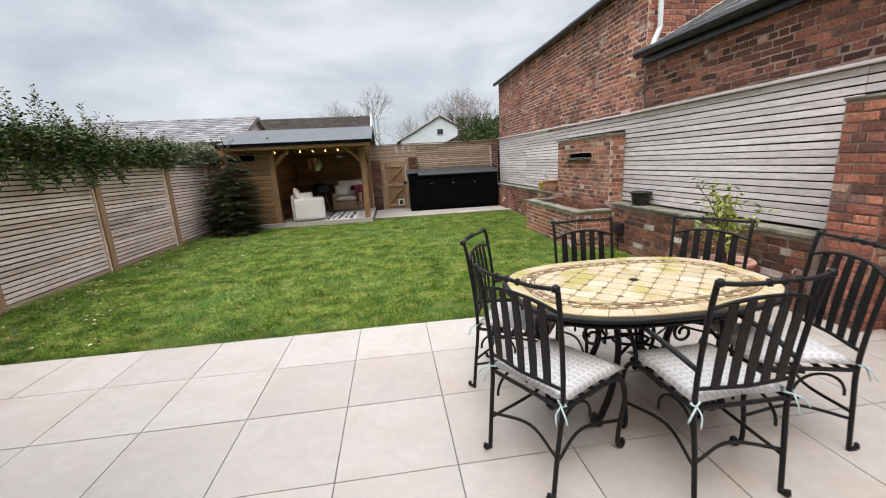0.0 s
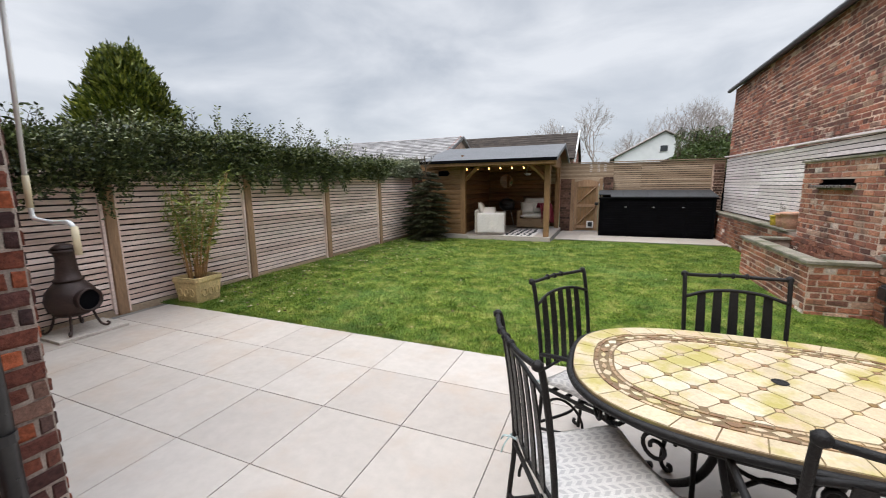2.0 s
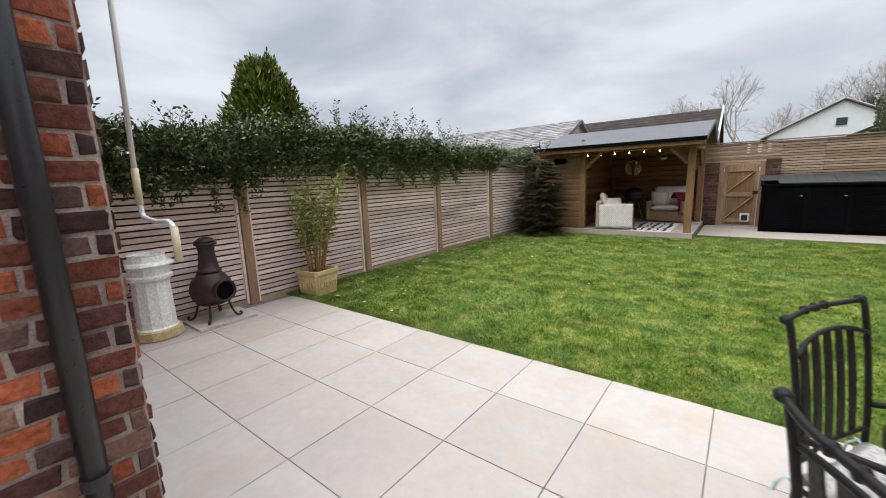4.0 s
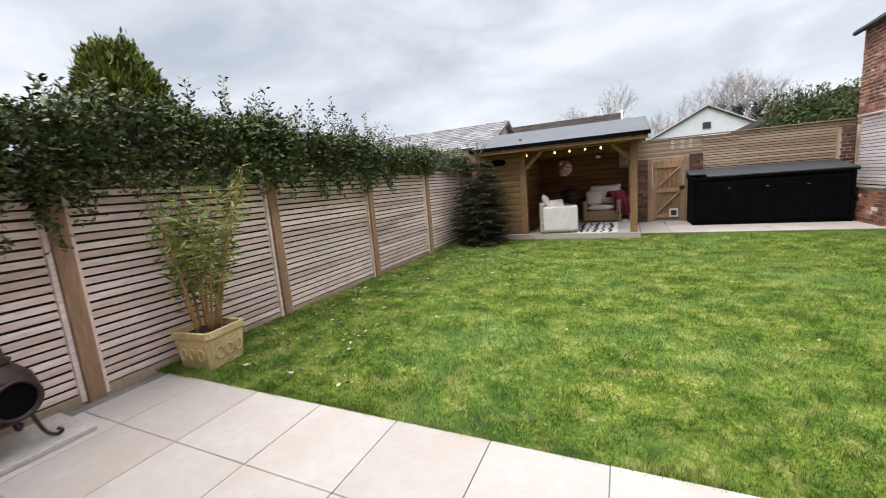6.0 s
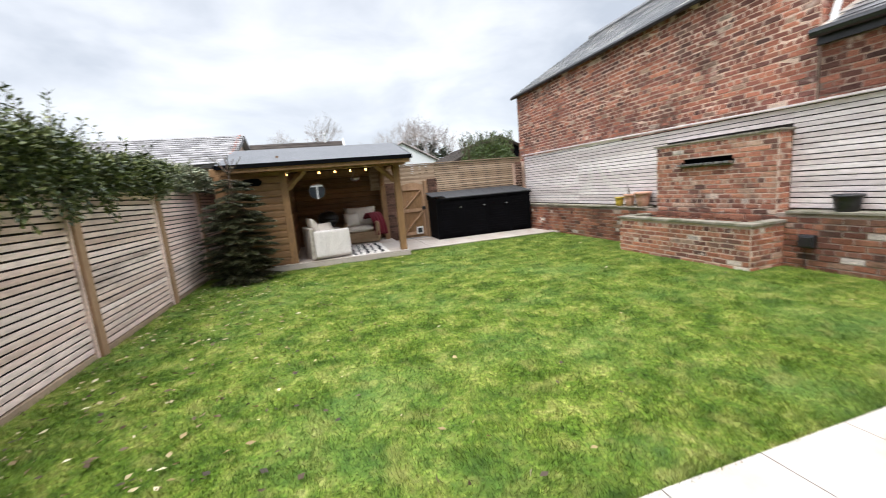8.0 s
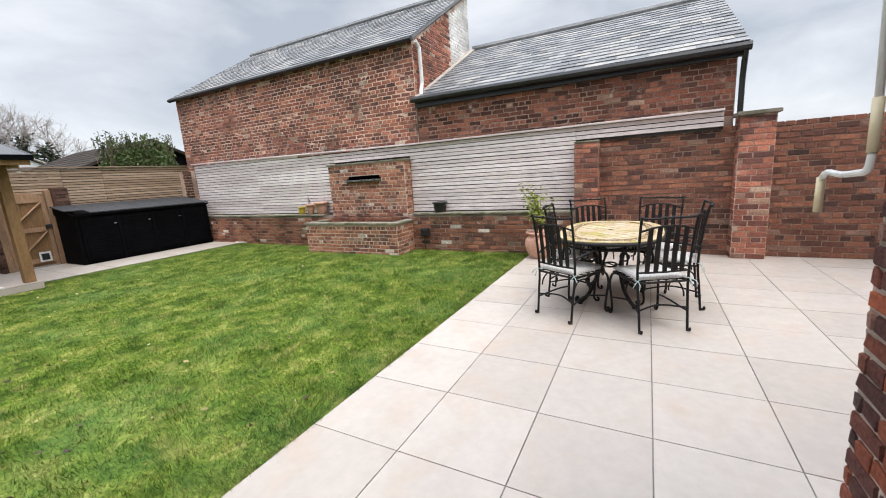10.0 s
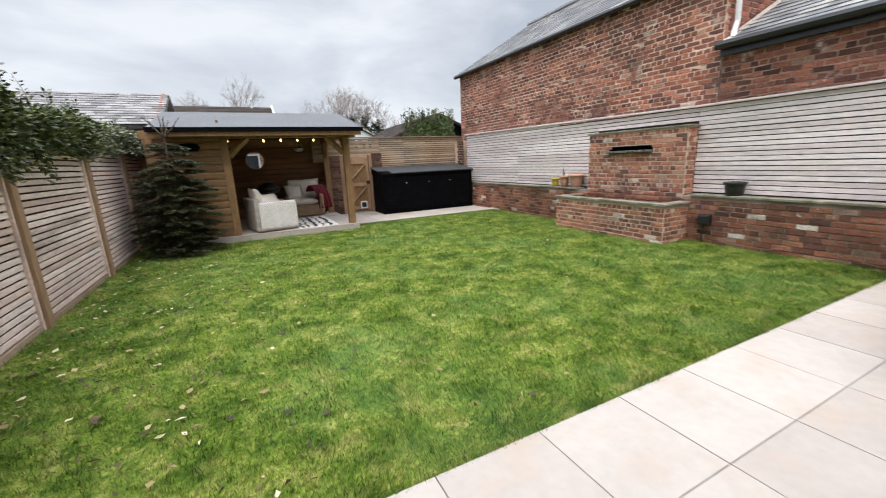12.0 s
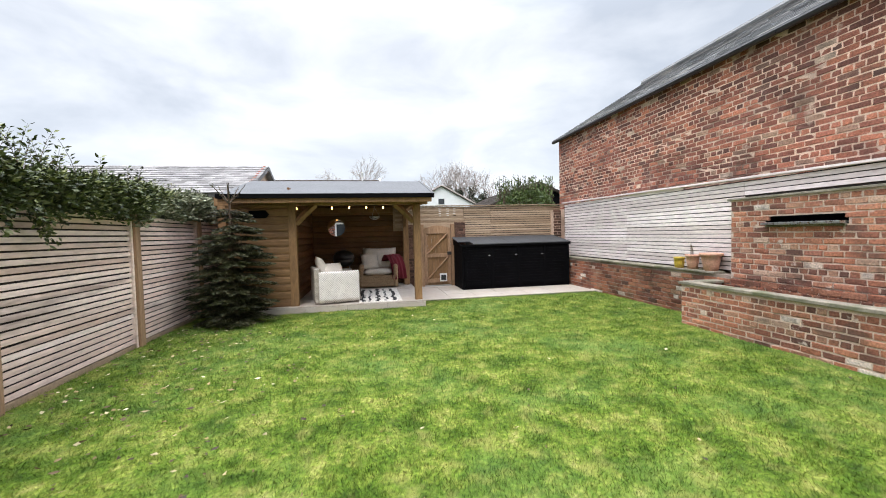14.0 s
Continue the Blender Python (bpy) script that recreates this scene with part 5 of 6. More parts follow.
for s in (-1, 1):
    part("stretcher", tube(spline([(-0.155 * 1, 0.12 * s, 0.32), (0, 0.05 * s, 0.36), (0.155, 0.12 * s, 0.32)], 6), 0.010, 6), M_IRON, table, "", True)
part("ring", add_tube(bmesh.new(), [(0.11 * math.cos(a), 0.07 * math.sin(a), 0.36) for a in (6.283 * k / 24 for k in range(26))], 0.009, 6, False), M_IRON, table, "", True)


# ---- wrought-iron chairs ----
def make_chair(armed):
    ch = thing("dining_chair", "black wrought-iron " + ("carver chair with arms and" if armed else "garden chair with") + " a leaf-print seat cushion", "chair", group="chairs round the table")
    for s in (-1, 1):
        back = spline([(0.205 * s, -0.265, 0.0), (0.208 * s, -0.245, 0.22), (0.215 * s, -0.225, 0.44), (0.222 * s, -0.245, 0.70), (0.228 * s, -0.285, 0.95), (0.228 * s, -0.305, 0.975)], 5)
        part("back_post", tube(back, 0.011, 8), M_IRON, ch, "", True)
        part("finial", lathe([(0.006, -0.016), (0.017, -0.009), (0.018, 0.006), (0.007, 0.016)], 10), M_IRON, ch, "", True).location = (0.228 * s, -0.30, 0.975)
        front = spline([(0.20 * s, -0.02, 0.40), (0.222 * s, 0.10, 0.425), (0.232 * s, 0.20, 0.40), (0.236 * s, 0.242, 0.30), (0.226 * s, 0.225, 0.16), (0.222 * s, 0.218, 0.05),
                        (0.224 * s, 0.238, 0.013), (0.226 * s, 0.262, 0.016), (0.225 * s, 0.262, 0.040), (0.224 * s, 0.246, 0.042)], 5)
        part("front_leg", tube(front, 0.0115, 8), M_IRON, ch, "", True)
        foot = spline([(0.205 * s, -0.262, 0.02), (0.205 * s, -0.28, 0.012), (0.205 * s, -0.298, 0.02), (0.205 * s, -0.292, 0.038)], 4)
        part("foot_scroll", tube(foot, 0.011, 7), M_IRON, ch, "", True)
        if armed:
            arm = spline([(0.222 * s, -0.235, 0.60), (0.246 * s, -0.10, 0.635), (0.256 * s, 0.06, 0.655), (0.256 * s, 0.15, 0.65), (0.254 * s, 0.185, 0.61),
                          (0.248 * s, 0.165, 0.56), (0.236 * s, 0.15, 0.50), (0.226 * s, 0.15, 0.43)], 5)
            part("arm", tube(arm, 0.0115, 8), M_IRON, ch, "", True)
        part("side_rail", tube([(0.215 * s, -0.228, 0.425), (0.222 * s, 0.20, 0.425)], 0.010, 6), M_IRON, ch)
        part("stretcher", tube(spline([(0.207 * s, -0.25, 0.17), (0.17 * s, -0.02, 0.205), (0.223 * s, 0.222, 0.17)], 6), 0.008, 6), M_IRON, ch, "", True)
        ring = [(0.195 * s + 0.0 * k, -0.10 + 0.11 * math.cos(3.4 * k / 14 - 0.2), 0.31 + 0.10 * math.sin(3.4 * k / 14 - 0.2) - 0.02) for k in range(15)]
        part("bracket", tube(ring, 0.007, 6), M_IRON, ch, "", True)
    part("top_rail", tube(spline([(-0.228, -0.30, 0.972), (-0.12, -0.322, 0.968), (0, -0.33, 0.972), (0.12, -0.322, 0.968), (0.228, -0.30, 0.972)], 5), 0.0095, 8), M_IRON, ch, "", True)
    for x in (-0.06, 0.0, 0.06):
        part("collar", lathe([(0.009, -0.010), (0.016, -0.004), (0.016, 0.004), (0.009, 0.010)], 8), M_IRON, ch).matrix_basis = pose(x, -0.329, 0.971, 0, 90, 0)
    arch_pts = [(-0.222, -0.262, 0.862), (-0.12, -0.283, 0.892), (0, -0.29, 0.902), (0.12, -0.283, 0.892), (0.222, -0.262, 0.862)]
    part("arch_rail", tube(spline(arch_pts, 5), 0.0085, 6), M_IRON, ch, "", True)
    part("lower_rail", tube([(-0.216, -0.226, 0.515), (0, -0.245, 0.515), (0.216, -0.226, 0.515)], 0.0085, 6), M_IRON, ch)
    for k in range(5):
        x = -0.145 + k * 0.0725
        zt = 0.902 - 0.6 * x * x - 0.006
        bm = bmesh.new()
        prev = None
        for i in range(7):
            t = i / 6
            z = 0.515 + (zt - 0.515) * t
            y = -0.243 - 0.02 * t ** 2 - 0.025 * t + 0.5 * x * x * 0.3
            w = 0.0185 + 0.003 * math.sin(3.14 * t)
            row = [bm.verts.new((x + sx * w, y + dy, z)) for sx, dy in ((-1, -0.003), (1, -0.003), (1, 0.003), (-1, 0.003))]
            if prev:
                for a in range(4):
                    bm.faces.new((prev[a], prev[(a + 1) % 4], row[(a + 1) % 4], row[a]))
            else:
                bm.faces.new(row[::-1])
            prev = row
        bm.faces.new(prev)
        bmesh.ops.recalc_face_normals(bm, faces=bm.faces)
        part("back_slat", bm, M_IRON, ch)
    part("front_rail", tube(spline([(-0.222, 0.20, 0.425), (0, 0.225, 0.425), (0.222, 0.20, 0.425)], 5), 0.010, 6), M_IRON, ch, "", True)
    part("back_rail", tube([(-0.215, -0.226, 0.425), (0.215, -0.226, 0.425)], 0.010, 6), M_IRON, ch)
    for k in range(5):
        part("seat_bar", box(-0.215, 0.215, -0.17 + k * 0.08, -0.145 + k * 0.08, 0.425, 0.431), M_IRON, ch)
    part("rear_stretcher", tube(spline([(-0.206, -0.252, 0.20), (0, -0.19, 0.215), (0.206, -0.252, 0.20)], 6), 0.008, 6), M_IRON, ch, "", True)
    bm = pillow(0.46, 0.46, 0.05, 9)
    for v_ in bm.verts:
        v_.co.z = 0.0245 if v_.co.z > 0.012 else v_.co.z
        v_.co.x *= 1 + 0.12 * v_.co.y
    bmesh.ops.transform(bm, matrix=pose(0, 0.0, 0.456), verts=bm.verts)
    cu = part("cushion", bm, M_CUSHION, ch, "off-white cushion with grey leaf print", True)
    for s in (-1, 1):
        bm = bmesh.new()
        add_tube(bm, [(0.19 * s, -0.225, 0.455), (0.225 * s, -0.246, 0.45), (0.235 * s, -0.228, 0.452), (0.20 * s, -0.215, 0.456)], 0.005, 5)
        add_tube(bm, spline([(0.22 * s, -0.245, 0.45), (0.25 * s, -0.262, 0.435), (0.275 * s, -0.27, 0.40)], 4), [0.0045] * 8 + [0.002], 4)
        add_tube(bm, spline([(0.22 * s, -0.245, 0.45), (0.215 * s, -0.27, 0.42), (0.225 * s, -0.28, 0.375)], 4), [0.0045] * 8 + [0.002], 4)
        part("ribbon", bm, M_TIE, cu, "pale blue tie ribbon")
    return ch


CHAIRS = [(0.776, 2.347, -119.9), (0.737, 1.684, -61.4), (1.373, 1.493, -0.8), (1.925, 1.650, 73.0), (1.914, 2.224, 123.0), (1.388, 2.408, -178.9)]
chair_arm, chair_plain = make_chair(True), make_chair(False)
used = set()
for k, (mx, my, turn) in enumerate(CHAIRS):
    m = pose(mx, my, 0, 0, 0, turn) @ Matrix.Diagonal((1, 1, 1.016, 1))
    src = chair_arm if k in (0, 2) else chair_plain
    if src.name in used:
        copy_thing(src, m)
    else:
        src.matrix_basis = m
        used.add(src.name)


# ---- pots and ornaments ----
def pot(name, label, r_top, r_bot, h, m, material, rim=0.015, inner=M_SOIL, category="pot"):
    p = thing(name, label, category, m)
    part("body", lathe([(r_bot * 0.9, 0), (r_bot, 0.004), ((r_top + r_bot) / 2 * 1.02, h * 0.5), (r_top - rim * 0.3, h * 0.85), (r_top + rim, h * 0.86), (r_top + rim, h * 0.98), (r_top + rim * 0.5, h), (r_top - 0.012, h), (r_top - 0.02, h * 0.86)], 28), material, p, "", True)
    part("soil", lathe([(r_top - 0.025, h * 0.85), (r_top - 0.03, h * 0.88)], 20), inner, p)
    return p


urn = thing("terracotta_urn", "large round terracotta urn with a yellow-green shrub", "pot", pose(3.16, 3.245, 0) @ Matrix.Diagonal((1.12, 1.12, 1.0, 1)))
part("body", lathe([(0.11, 0), (0.13, 0.005), (0.185, 0.10), (0.215, 0.21), (0.205, 0.30), (0.165, 0.36), (0.15, 0.375), (0.175, 0.39), (0.195, 0.40), (0.20, 0.42), (0.19, 0.43), (0.15, 0.425), (0.14, 0.38)], 36), M_TERRA, urn, "", True)
for s in (-1, 1):
    part("handle", tube(spline([(0.19 * s, 0, 0.30), (0.25 * s, 0, 0.33), (0.25 * s, 0, 0.38), (0.18 * s, 0, 0.38)], 5), 0.015, 8), M_TERRA, urn, "", True)
part("soil", lathe([(0.145, 0.36), (0.14, 0.385)], 20), M_SOIL, urn)
r_ = random.Random(21)
stems, lp = bmesh.new(), []
for k in range(11):
    a, s = r_.uniform(0, 6.28), r_.uniform(0.08, 0.26)
    tip = Vector((s * math.cos(a) - 0.05, s * math.sin(a), 0.42 + r_.uniform(0.30, 0.74)))
    path = spline([(0.03 * math.cos(a), 0.03 * math.sin(a), 0.37), (tip.x * 0.4, tip.y * 0.4, 0.42 + (tip.z - 0.42) * 0.55), tip], 5)
    add_tube(stems, path, [0.006 - 0.0004 * i for i in range(len(path))], 5)
    for p in path[4:]:
        for _ in range(5):
            lp.append(p + Vector([r_.gauss(0, 0.045) for _ in range(3)]))
tagged(part("stem_mass", stems, M_TWIG, urn), kind="stuff")
v, f = leaf_cloud([tuple(p) for p in lp], 0.030, seed=9, length=2.4, up=0.2)
flat_tris("leaves", v, f, M_SHRUB, urn, "stuff", "small yellow-green leaves")

pot("planter_bucket", "dark grey plastic bucket on the wall coping", 0.135, 0.105, 0.20, pose(3.60, 5.28, 0.722), M_BLACKPL)
pot("terracotta_pot", "terracotta flower pot on the wall coping", 0.145, 0.095, 0.275, pose(3.575, 8.36, 0.722), M_TERRA, 0.018)
p2 = pot("terracotta_pot", "small brown terracotta pot with bare stems", 0.10, 0.07, 0.235, pose(3.565, 8.70, 0.722), M_TERRA, 0.012)
for k in range(4):
    part("stem", tube([(0.02 * k - 0.03, 0.01, 0.19), (0.03 * k - 0.05, 0.02 * (k - 1), 0.42 - 0.03 * k)], 0.004, 5), M_TWIG, p2)
pot("yellow_pot", "small square-ish yellow glazed pot on the coping", 0.085, 0.07, 0.18, pose(3.565, 8.98, 0.722), M_YELLOW, 0.006)
sock = thing("outdoor_socket", "black weatherproof electric socket on the brick wall", "socket", pose(3.51, 5.58, 0.26))
part("housing", box(-0.085, 0.0, -0.09, 0.09, 0.0, 0.17, 0.018), M_BLACKPL, sock)
part("cover", box(-0.11, -0.086, -0.07, 0.07, 0.02, 0.15, 0.01), M_BLACKPL, sock)
part("cable", tube(spline([(-0.03, 0.02, 0.0), (-0.04, 0.03, -0.12), (-0.03, 0.01, -0.28)], 4), 0.008, 6), M_BLACKPL, sock)

trough = thing("stone_planter", "square carved sandstone planter with tall yellowing bamboo", "planter", pose(-4.36, 3.78, -0.02, 0, 0, 6))
bm = bmesh.new()
out0 = [(-0.20, -0.19), (0.20, -0.19), (0.20, 0.19), (-0.20, 0.19)]
levels = [(0.90, 0.0), (0.93, 0.02), (1.05, 0.27), (1.12, 0.30), (1.12, 0.35), (0.96, 0.35), (0.92, 0.29)]
rings = []
for s, z in levels:
    ring = []
    for (x, y) in out0:
        for q in (-1, 1):
            k = 0.86
            cx, cy = (x * k, y) if (q == -1) == ((x > 0) == (y < 0)) else (x, y * k)
            ring.append(bm.verts.new((cx * s, cy * s, z)))
    rings.append(ring)
for a, b in zip(rings, rings[1:]):
    for k in range(8):
        bm.faces.new((a[k], a[(k + 1) % 8], b[(k + 1) % 8], b[k]))
bm.faces.new(rings[0][::-1])
bm.faces.new(rings[-1])
bmesh.ops.recalc_face_normals(bm, faces=bm.faces)
part("body", bm, M_SAND, trough)
part("soil", box(-0.17, 0.17, -0.16, 0.16, 0.29, 0.305), M_SOIL, trough)
for sx, axis in ((0.206, "x"), (0.196, "y")):
    bm = bmesh.new()
    for k in range(3):
        ring = [(0.035 * math.cos(a) + (k - 1) * 0.10, 0.15 + 0.05 * math.sin(a)) for a in (6.283 * i / 16 for i in range(18))]
        add_tube(bm, [(sx, u, z) if axis == "x" else (u, -sx, z) for u, z in ring], 0.008, 5, False)
    part("carving", bm, M_SAND, trough)
r_ = random.Random(5)
lp, ld = [], []
for k in range(32):
    a, s = r_.uniform(0, 6.28), r_.uniform(0.02, 0.11)
    o = Vector((s * math.cos(a), s * math.sin(a), 0.29))
    h = r_.uniform(0.70, 1.48)
    tip = o + Vector((math.cos(a) * h * 0.20 + r_.uniform(-0.08, 0.08) + 0.07, math.sin(a) * h * 0.22 + 0.03, h))
    path = spline([o, o.lerp(tip, 0.5) + Vector((0, 0, 0.08)), tip], 7)
    part("cane", tube(path, [0.0065 * (1 - 0.65 * i / len(path)) for i in range(len(path))], 5), M_CANE, trough, "", True)
    for i, p in enumerate(path[4:]):
        for _ in range(6 if i > 3 else 3):
            d = Vector((r_.gauss(0, 1), r_.gauss(0, 1), r_.gauss(-0.3, 0.5))).normalized()
            lp.append(tuple(p + d * r_.uniform(0.03, 0.11)))
            ld.append(tuple(d * 2.5))
v, f = leaf_cloud(lp, 0.0170, seed=2, length=6.4, out=ld, fold=0.25, spread=0.6)
flat_tris("leaves", v, f, M_BAMBOO, trough, "stuff", "narrow yellow-green bamboo leaves")

flag = tagged(part("stone_slab", box(-4.60, -4.10, 2.16, 2.77, 0.002, 0.032, 0.004), M_FLAG, None), "pale flat stone slab under the chiminea", "slab")
chim = thing("chiminea", "brown cast-iron chiminea with a round belly on an iron stand", "chiminea", pose(-4.36, 2.42, 0.032, 0, 0, -80) @ Matrix.Diagonal((1.06, 1.06, 1.04, 1)))
part("belly", lathe([(0.05, 0.16), (0.12, 0.17), (0.185, 0.24), (0.205, 0.33), (0.185, 0.42), (0.13, 0.49), (0.105, 0.52)], 32), M_CAST, chim, "", True)
part("chimney", lathe([(0.115, 0.515), (0.12, 0.535), (0.10, 0.55), (0.085, 0.64), (0.075, 0.74), (0.085, 0.80), (0.105, 0.81), (0.105, 0.83), (0.085, 0.835), (0.065, 0.80)], 28), M_CAST, chim, "", True)
part("chimney_cap", lathe([(0.09, 0.835), (0.095, 0.85), (0.05, 0.885), (0.012, 0.893)], 24), M_CAST, chim, "", True)
bm = lathe([(0.100, 0.0), (0.110, 0.10), (0.118, 0.115), (0.100, 0.118), (0.092, 0.02)], 28)
bmesh.ops.transform(bm, matrix=pose(0, 0.125, 0.335, -90, 0, 0), verts=bm.verts)
part("mouth_rim", bm, M_CAST, chim, "", True)
bm = lathe([(0.095, 0.0), (0.095, 0.012)], 24)
bmesh.ops.transform(bm, matrix=pose(0, 0.222, 0.335, 90, 0, 0), verts=bm.verts)
part("mouth", bm, M_BLACK, chim, "flat black disc filling the mouth")
part("stand_ring", add_tube(bmesh.new(), [(0.15 * math.cos(a), 0.15 * math.sin(a), 0.20) for a in (6.283 * k / 28 for k in range(30))], 0.010, 6, False), M_CAST, chim, "", True)
for k in range(4):
    a = 0.785 + k * 1.571
    leg = spline([(0.14, 0, 0.21), (0.16, 0, 0.12), (0.19, 0, 0.04), (0.23, 0, 0.012), (0.255, 0, 0.03), (0.235, 0, 0.05)], 5)
    part("leg", tube([(p.x * math.cos(a), p.x * math.sin(a), p.z) for p in leg], 0.011, 7), M_CAST, chim, "", True)

cpot = thing("chimney_pot", "tall white glazed clay chimney pot standing on the patio", "chimney pot", pose(-4.41, 1.89, 0.0))
part("body", lathe([(0.20, 0.10), (0.175, 0.12), (0.165, 0.58), (0.175, 0.60), (0.20, 0.61), (0.205, 0.64), (0.18, 0.655), (0.175, 0.72), (0.205, 0.735), (0.225, 0.755), (0.21, 0.775), (0.165, 0.785), (0.155, 0.84), (0.165, 0.86), (0.13, 0.86), (0.12, 0.80)], 12), M_POTWHITE, cpot)
part("base", lathe([(0.20, 0.0), (0.225, 0.01), (0.22, 0.09), (0.20, 0.105)], 12), M_SAND, cpot, "stained sandstone-coloured base")
chair_f = thing("folding_chair", "folded grey wooden slatted chair leaning at the fence", "chair", pose(-4.28, 1.44, 0.0, -10, 0, 96))
for x in (-0.20, 0.20):
    part("leg", box(x - 0.018, x + 0.018, -0.015, 0.015, 0.0, 0.92, 0.004), M_SLATGREY, chair_f)
    bm = box(x * 0.8 - 0.018, x * 0.8 + 0.018, -0.05, -0.02, 0.0, 0.80, 0.004)
    part("leg", bm, M_SLATGREY, chair_f)
for z in (0.25, 0.55, 0.68, 0.80, 0.88):
    part("slat", box(-0.20, 0.20, 0.012, 0.026, z - 0.025, z + 0.025, 0.003), M_SLATGREY, chair_f)

# ---- house corner with downpipe, awning and its crank ----
house = thing("house", "dark red brick house corner with a black downpipe", "house", pose(-1.309, 1.031, 0))
hw = part("wall", box(-6.0, 0.0, -4.2, 0.0, -0.09, 3.6), M_MORTARHOUSE, house)
part("downpipe", tube([(0.055, -0.165, 3.5), (0.055, -0.165, 1.5), (0.055, -0.165, -0.02)], 0.034, 14), M_BLACKPL, house, "black plastic downpipe", True)
for z in (0.6, 2.3):
    part("clip", add_tube(bmesh.new(), [(0.055, -0.165, z - 0.02), (0.055, -0.165, z + 0.02)], 0.039, 12), M_BLACKPL, house)
patio_door = part("door", box(-2.15, -0.62, 0.004, 0.03, 0.02, 2.10), M_DARKWIN, house, "dark glazed patio door")
for a, b, c, d in ((-2.23, -2.15, 0.02, 2.18), (-0.62, -0.54, 0.02, 2.18), (-1.42, -1.35, 0.08, 2.10)):
    part("frame", box(a, b, 0.004, 0.06, c, d, 0.004), M_WHITEPL, patio_door, "white plastic frame")
for c, d in ((2.102, 2.178), (0.022, 0.078)):
    part("frame", box(-2.148, -0.622, 0.004, 0.058, c, d, 0.004), M_WHITEPL, patio_door)
rear = tagged(part("wall_house_rear", box(-1.3, 3.80, -2.6, -2.2, -0.09, 3.6), M_MORTARLT), "plain brick house wall behind the patio", "wall", kind="structure")
awn = thing("awning", "folded cream awning in its cassette on the house wall", "awning", pose(-1.42, 1.045, 2.36))
part("cassette", box(-2.6, 0.0, 0.0, 0.17, 0.03, 0.20, 0.02), M_CREAM, awn)
bm = bmesh.new()
n_ = 60
rowt = [bm.verts.new((-2.55 + 2.53 * k / n_, 0.172, 0.05)) for k in range(n_ + 1)]
rowb = [bm.verts.new((-2.55 + 2.53 * k / n_, 0.175, -0.035 - 0.018 * abs(math.sin(k * 0.65)))) for k in range(n_ + 1)]
for k in range(n_):
    bm.faces.new((rowt[k], rowt[k + 1], rowb[k + 1], rowb[k]))
ret = bmesh.ops.extrude_face_region(bm, geom=bm.faces[:])
bmesh.ops.translate(bm, vec=(0, 0.004, 0), verts=[v_ for v_ in ret["geom"] if isinstance(v_, bmesh.types.BMVert)])
part("valance", bm, M_CREAM, awn)
CR = Vector((-1.565, 1.19, 0))
crank = thing("awning_crank", "white telescopic crank handle hanging from the awning", "crank", pose(CR.x, CR.y, 0))
part("pole", tube([(0.035, 0, 2.44), (-0.05, 0, 1.56)], 0.0095, 10), M_WHITEPL, crank, "", True)
part("grip", tube([(-0.05, 0, 1.56), (-0.055, 0, 1.42)], 0.013, 10), M_CREAMPL, crank, "cream plastic grip", True)
part("bend", tube(spline([(-0.055, 0, 1.42), (-0.04, 0.0, 1.375), (0.02, 0, 1.365), (0.12, 0, 1.358), (0.225, 0, 1.362), (0.27, 0, 1.34)], 5), 0.0095, 10), M_WHITEPL, crank, "", True)
part("grip", tube([(0.27, 0, 1.345), (0.272, 0, 1.225)], 0.013, 10), M_CREAMPL, crank, "cream plastic grip", True)

# ---- hedge above the fence ----
hr = np.random.default_rng(8)


def hedge_top(y):
    return 2.13 + 0.14 * noise.noise((y * 0.7, 3, 0)) + 0.10 * noise.noise((y * 2.1, 9, 0)) + 0.14 * max(0.0, min(1.0, (6.2 - y) / 2.0)) * (1 if y > 3.3 else 0.0)


def hedge_front(y, z):
    over = 0.13 + 0.19 * max(0.0, min(1.0, (6.5 - y) / 4))
    return -4.70 + over + 0.13 * noise.noise((y * 1.3, z * 2.2, 1)) - 0.25 * max(0.0, z - 2.1)


pts, outs = [], []


def clump(x, y, z, n, size, dx, dz):
    q = hr.normal(0, size, (n, 3))
    q[:, 2] *= 0.75
    for a in q:
        pts.append((x + a[0], y + a[1], z + a[2]))
        outs.append((dx + a[0] * 9, a[1] * 9, dz + a[2] * 7))


for _ in range(3700):
    y = hr.uniform(-0.6, 12.6)
    top_z = hedge_top(y)
    u = hr.random()
    if u < 0.52:
        low_z = 1.69 - 0.22 * max(0.0, min(1.0, (5.6 - y) / 3.5)) + 0.12 * noise.noise((y * 1.7, 0, 7)) + (0.08 if y > 9 else 0)
        z = low_z + (top_z - low_z) * hr.random() ** 0.8
        clump(hedge_front(y, z) - abs(hr.normal(0, 0.09)), y, z, 28, 0.055, 0.8, 0.2)
    elif u < 0.92:
        x = hr.uniform(-5.75, -4.62)
        clump(x, y, top_z + 0.14 * noise.noise((x * 3, y * 3, 4)) - abs(hr.normal(0, 0.05)) - 0.15 * max(0, x + 4.85), 28, 0.06, 0.2, 0.9)
    else:
        clump(hr.uniform(-5.7, -4.8), y, hr.uniform(1.75, top_z), 20, 0.07, 0.3, 0.3)
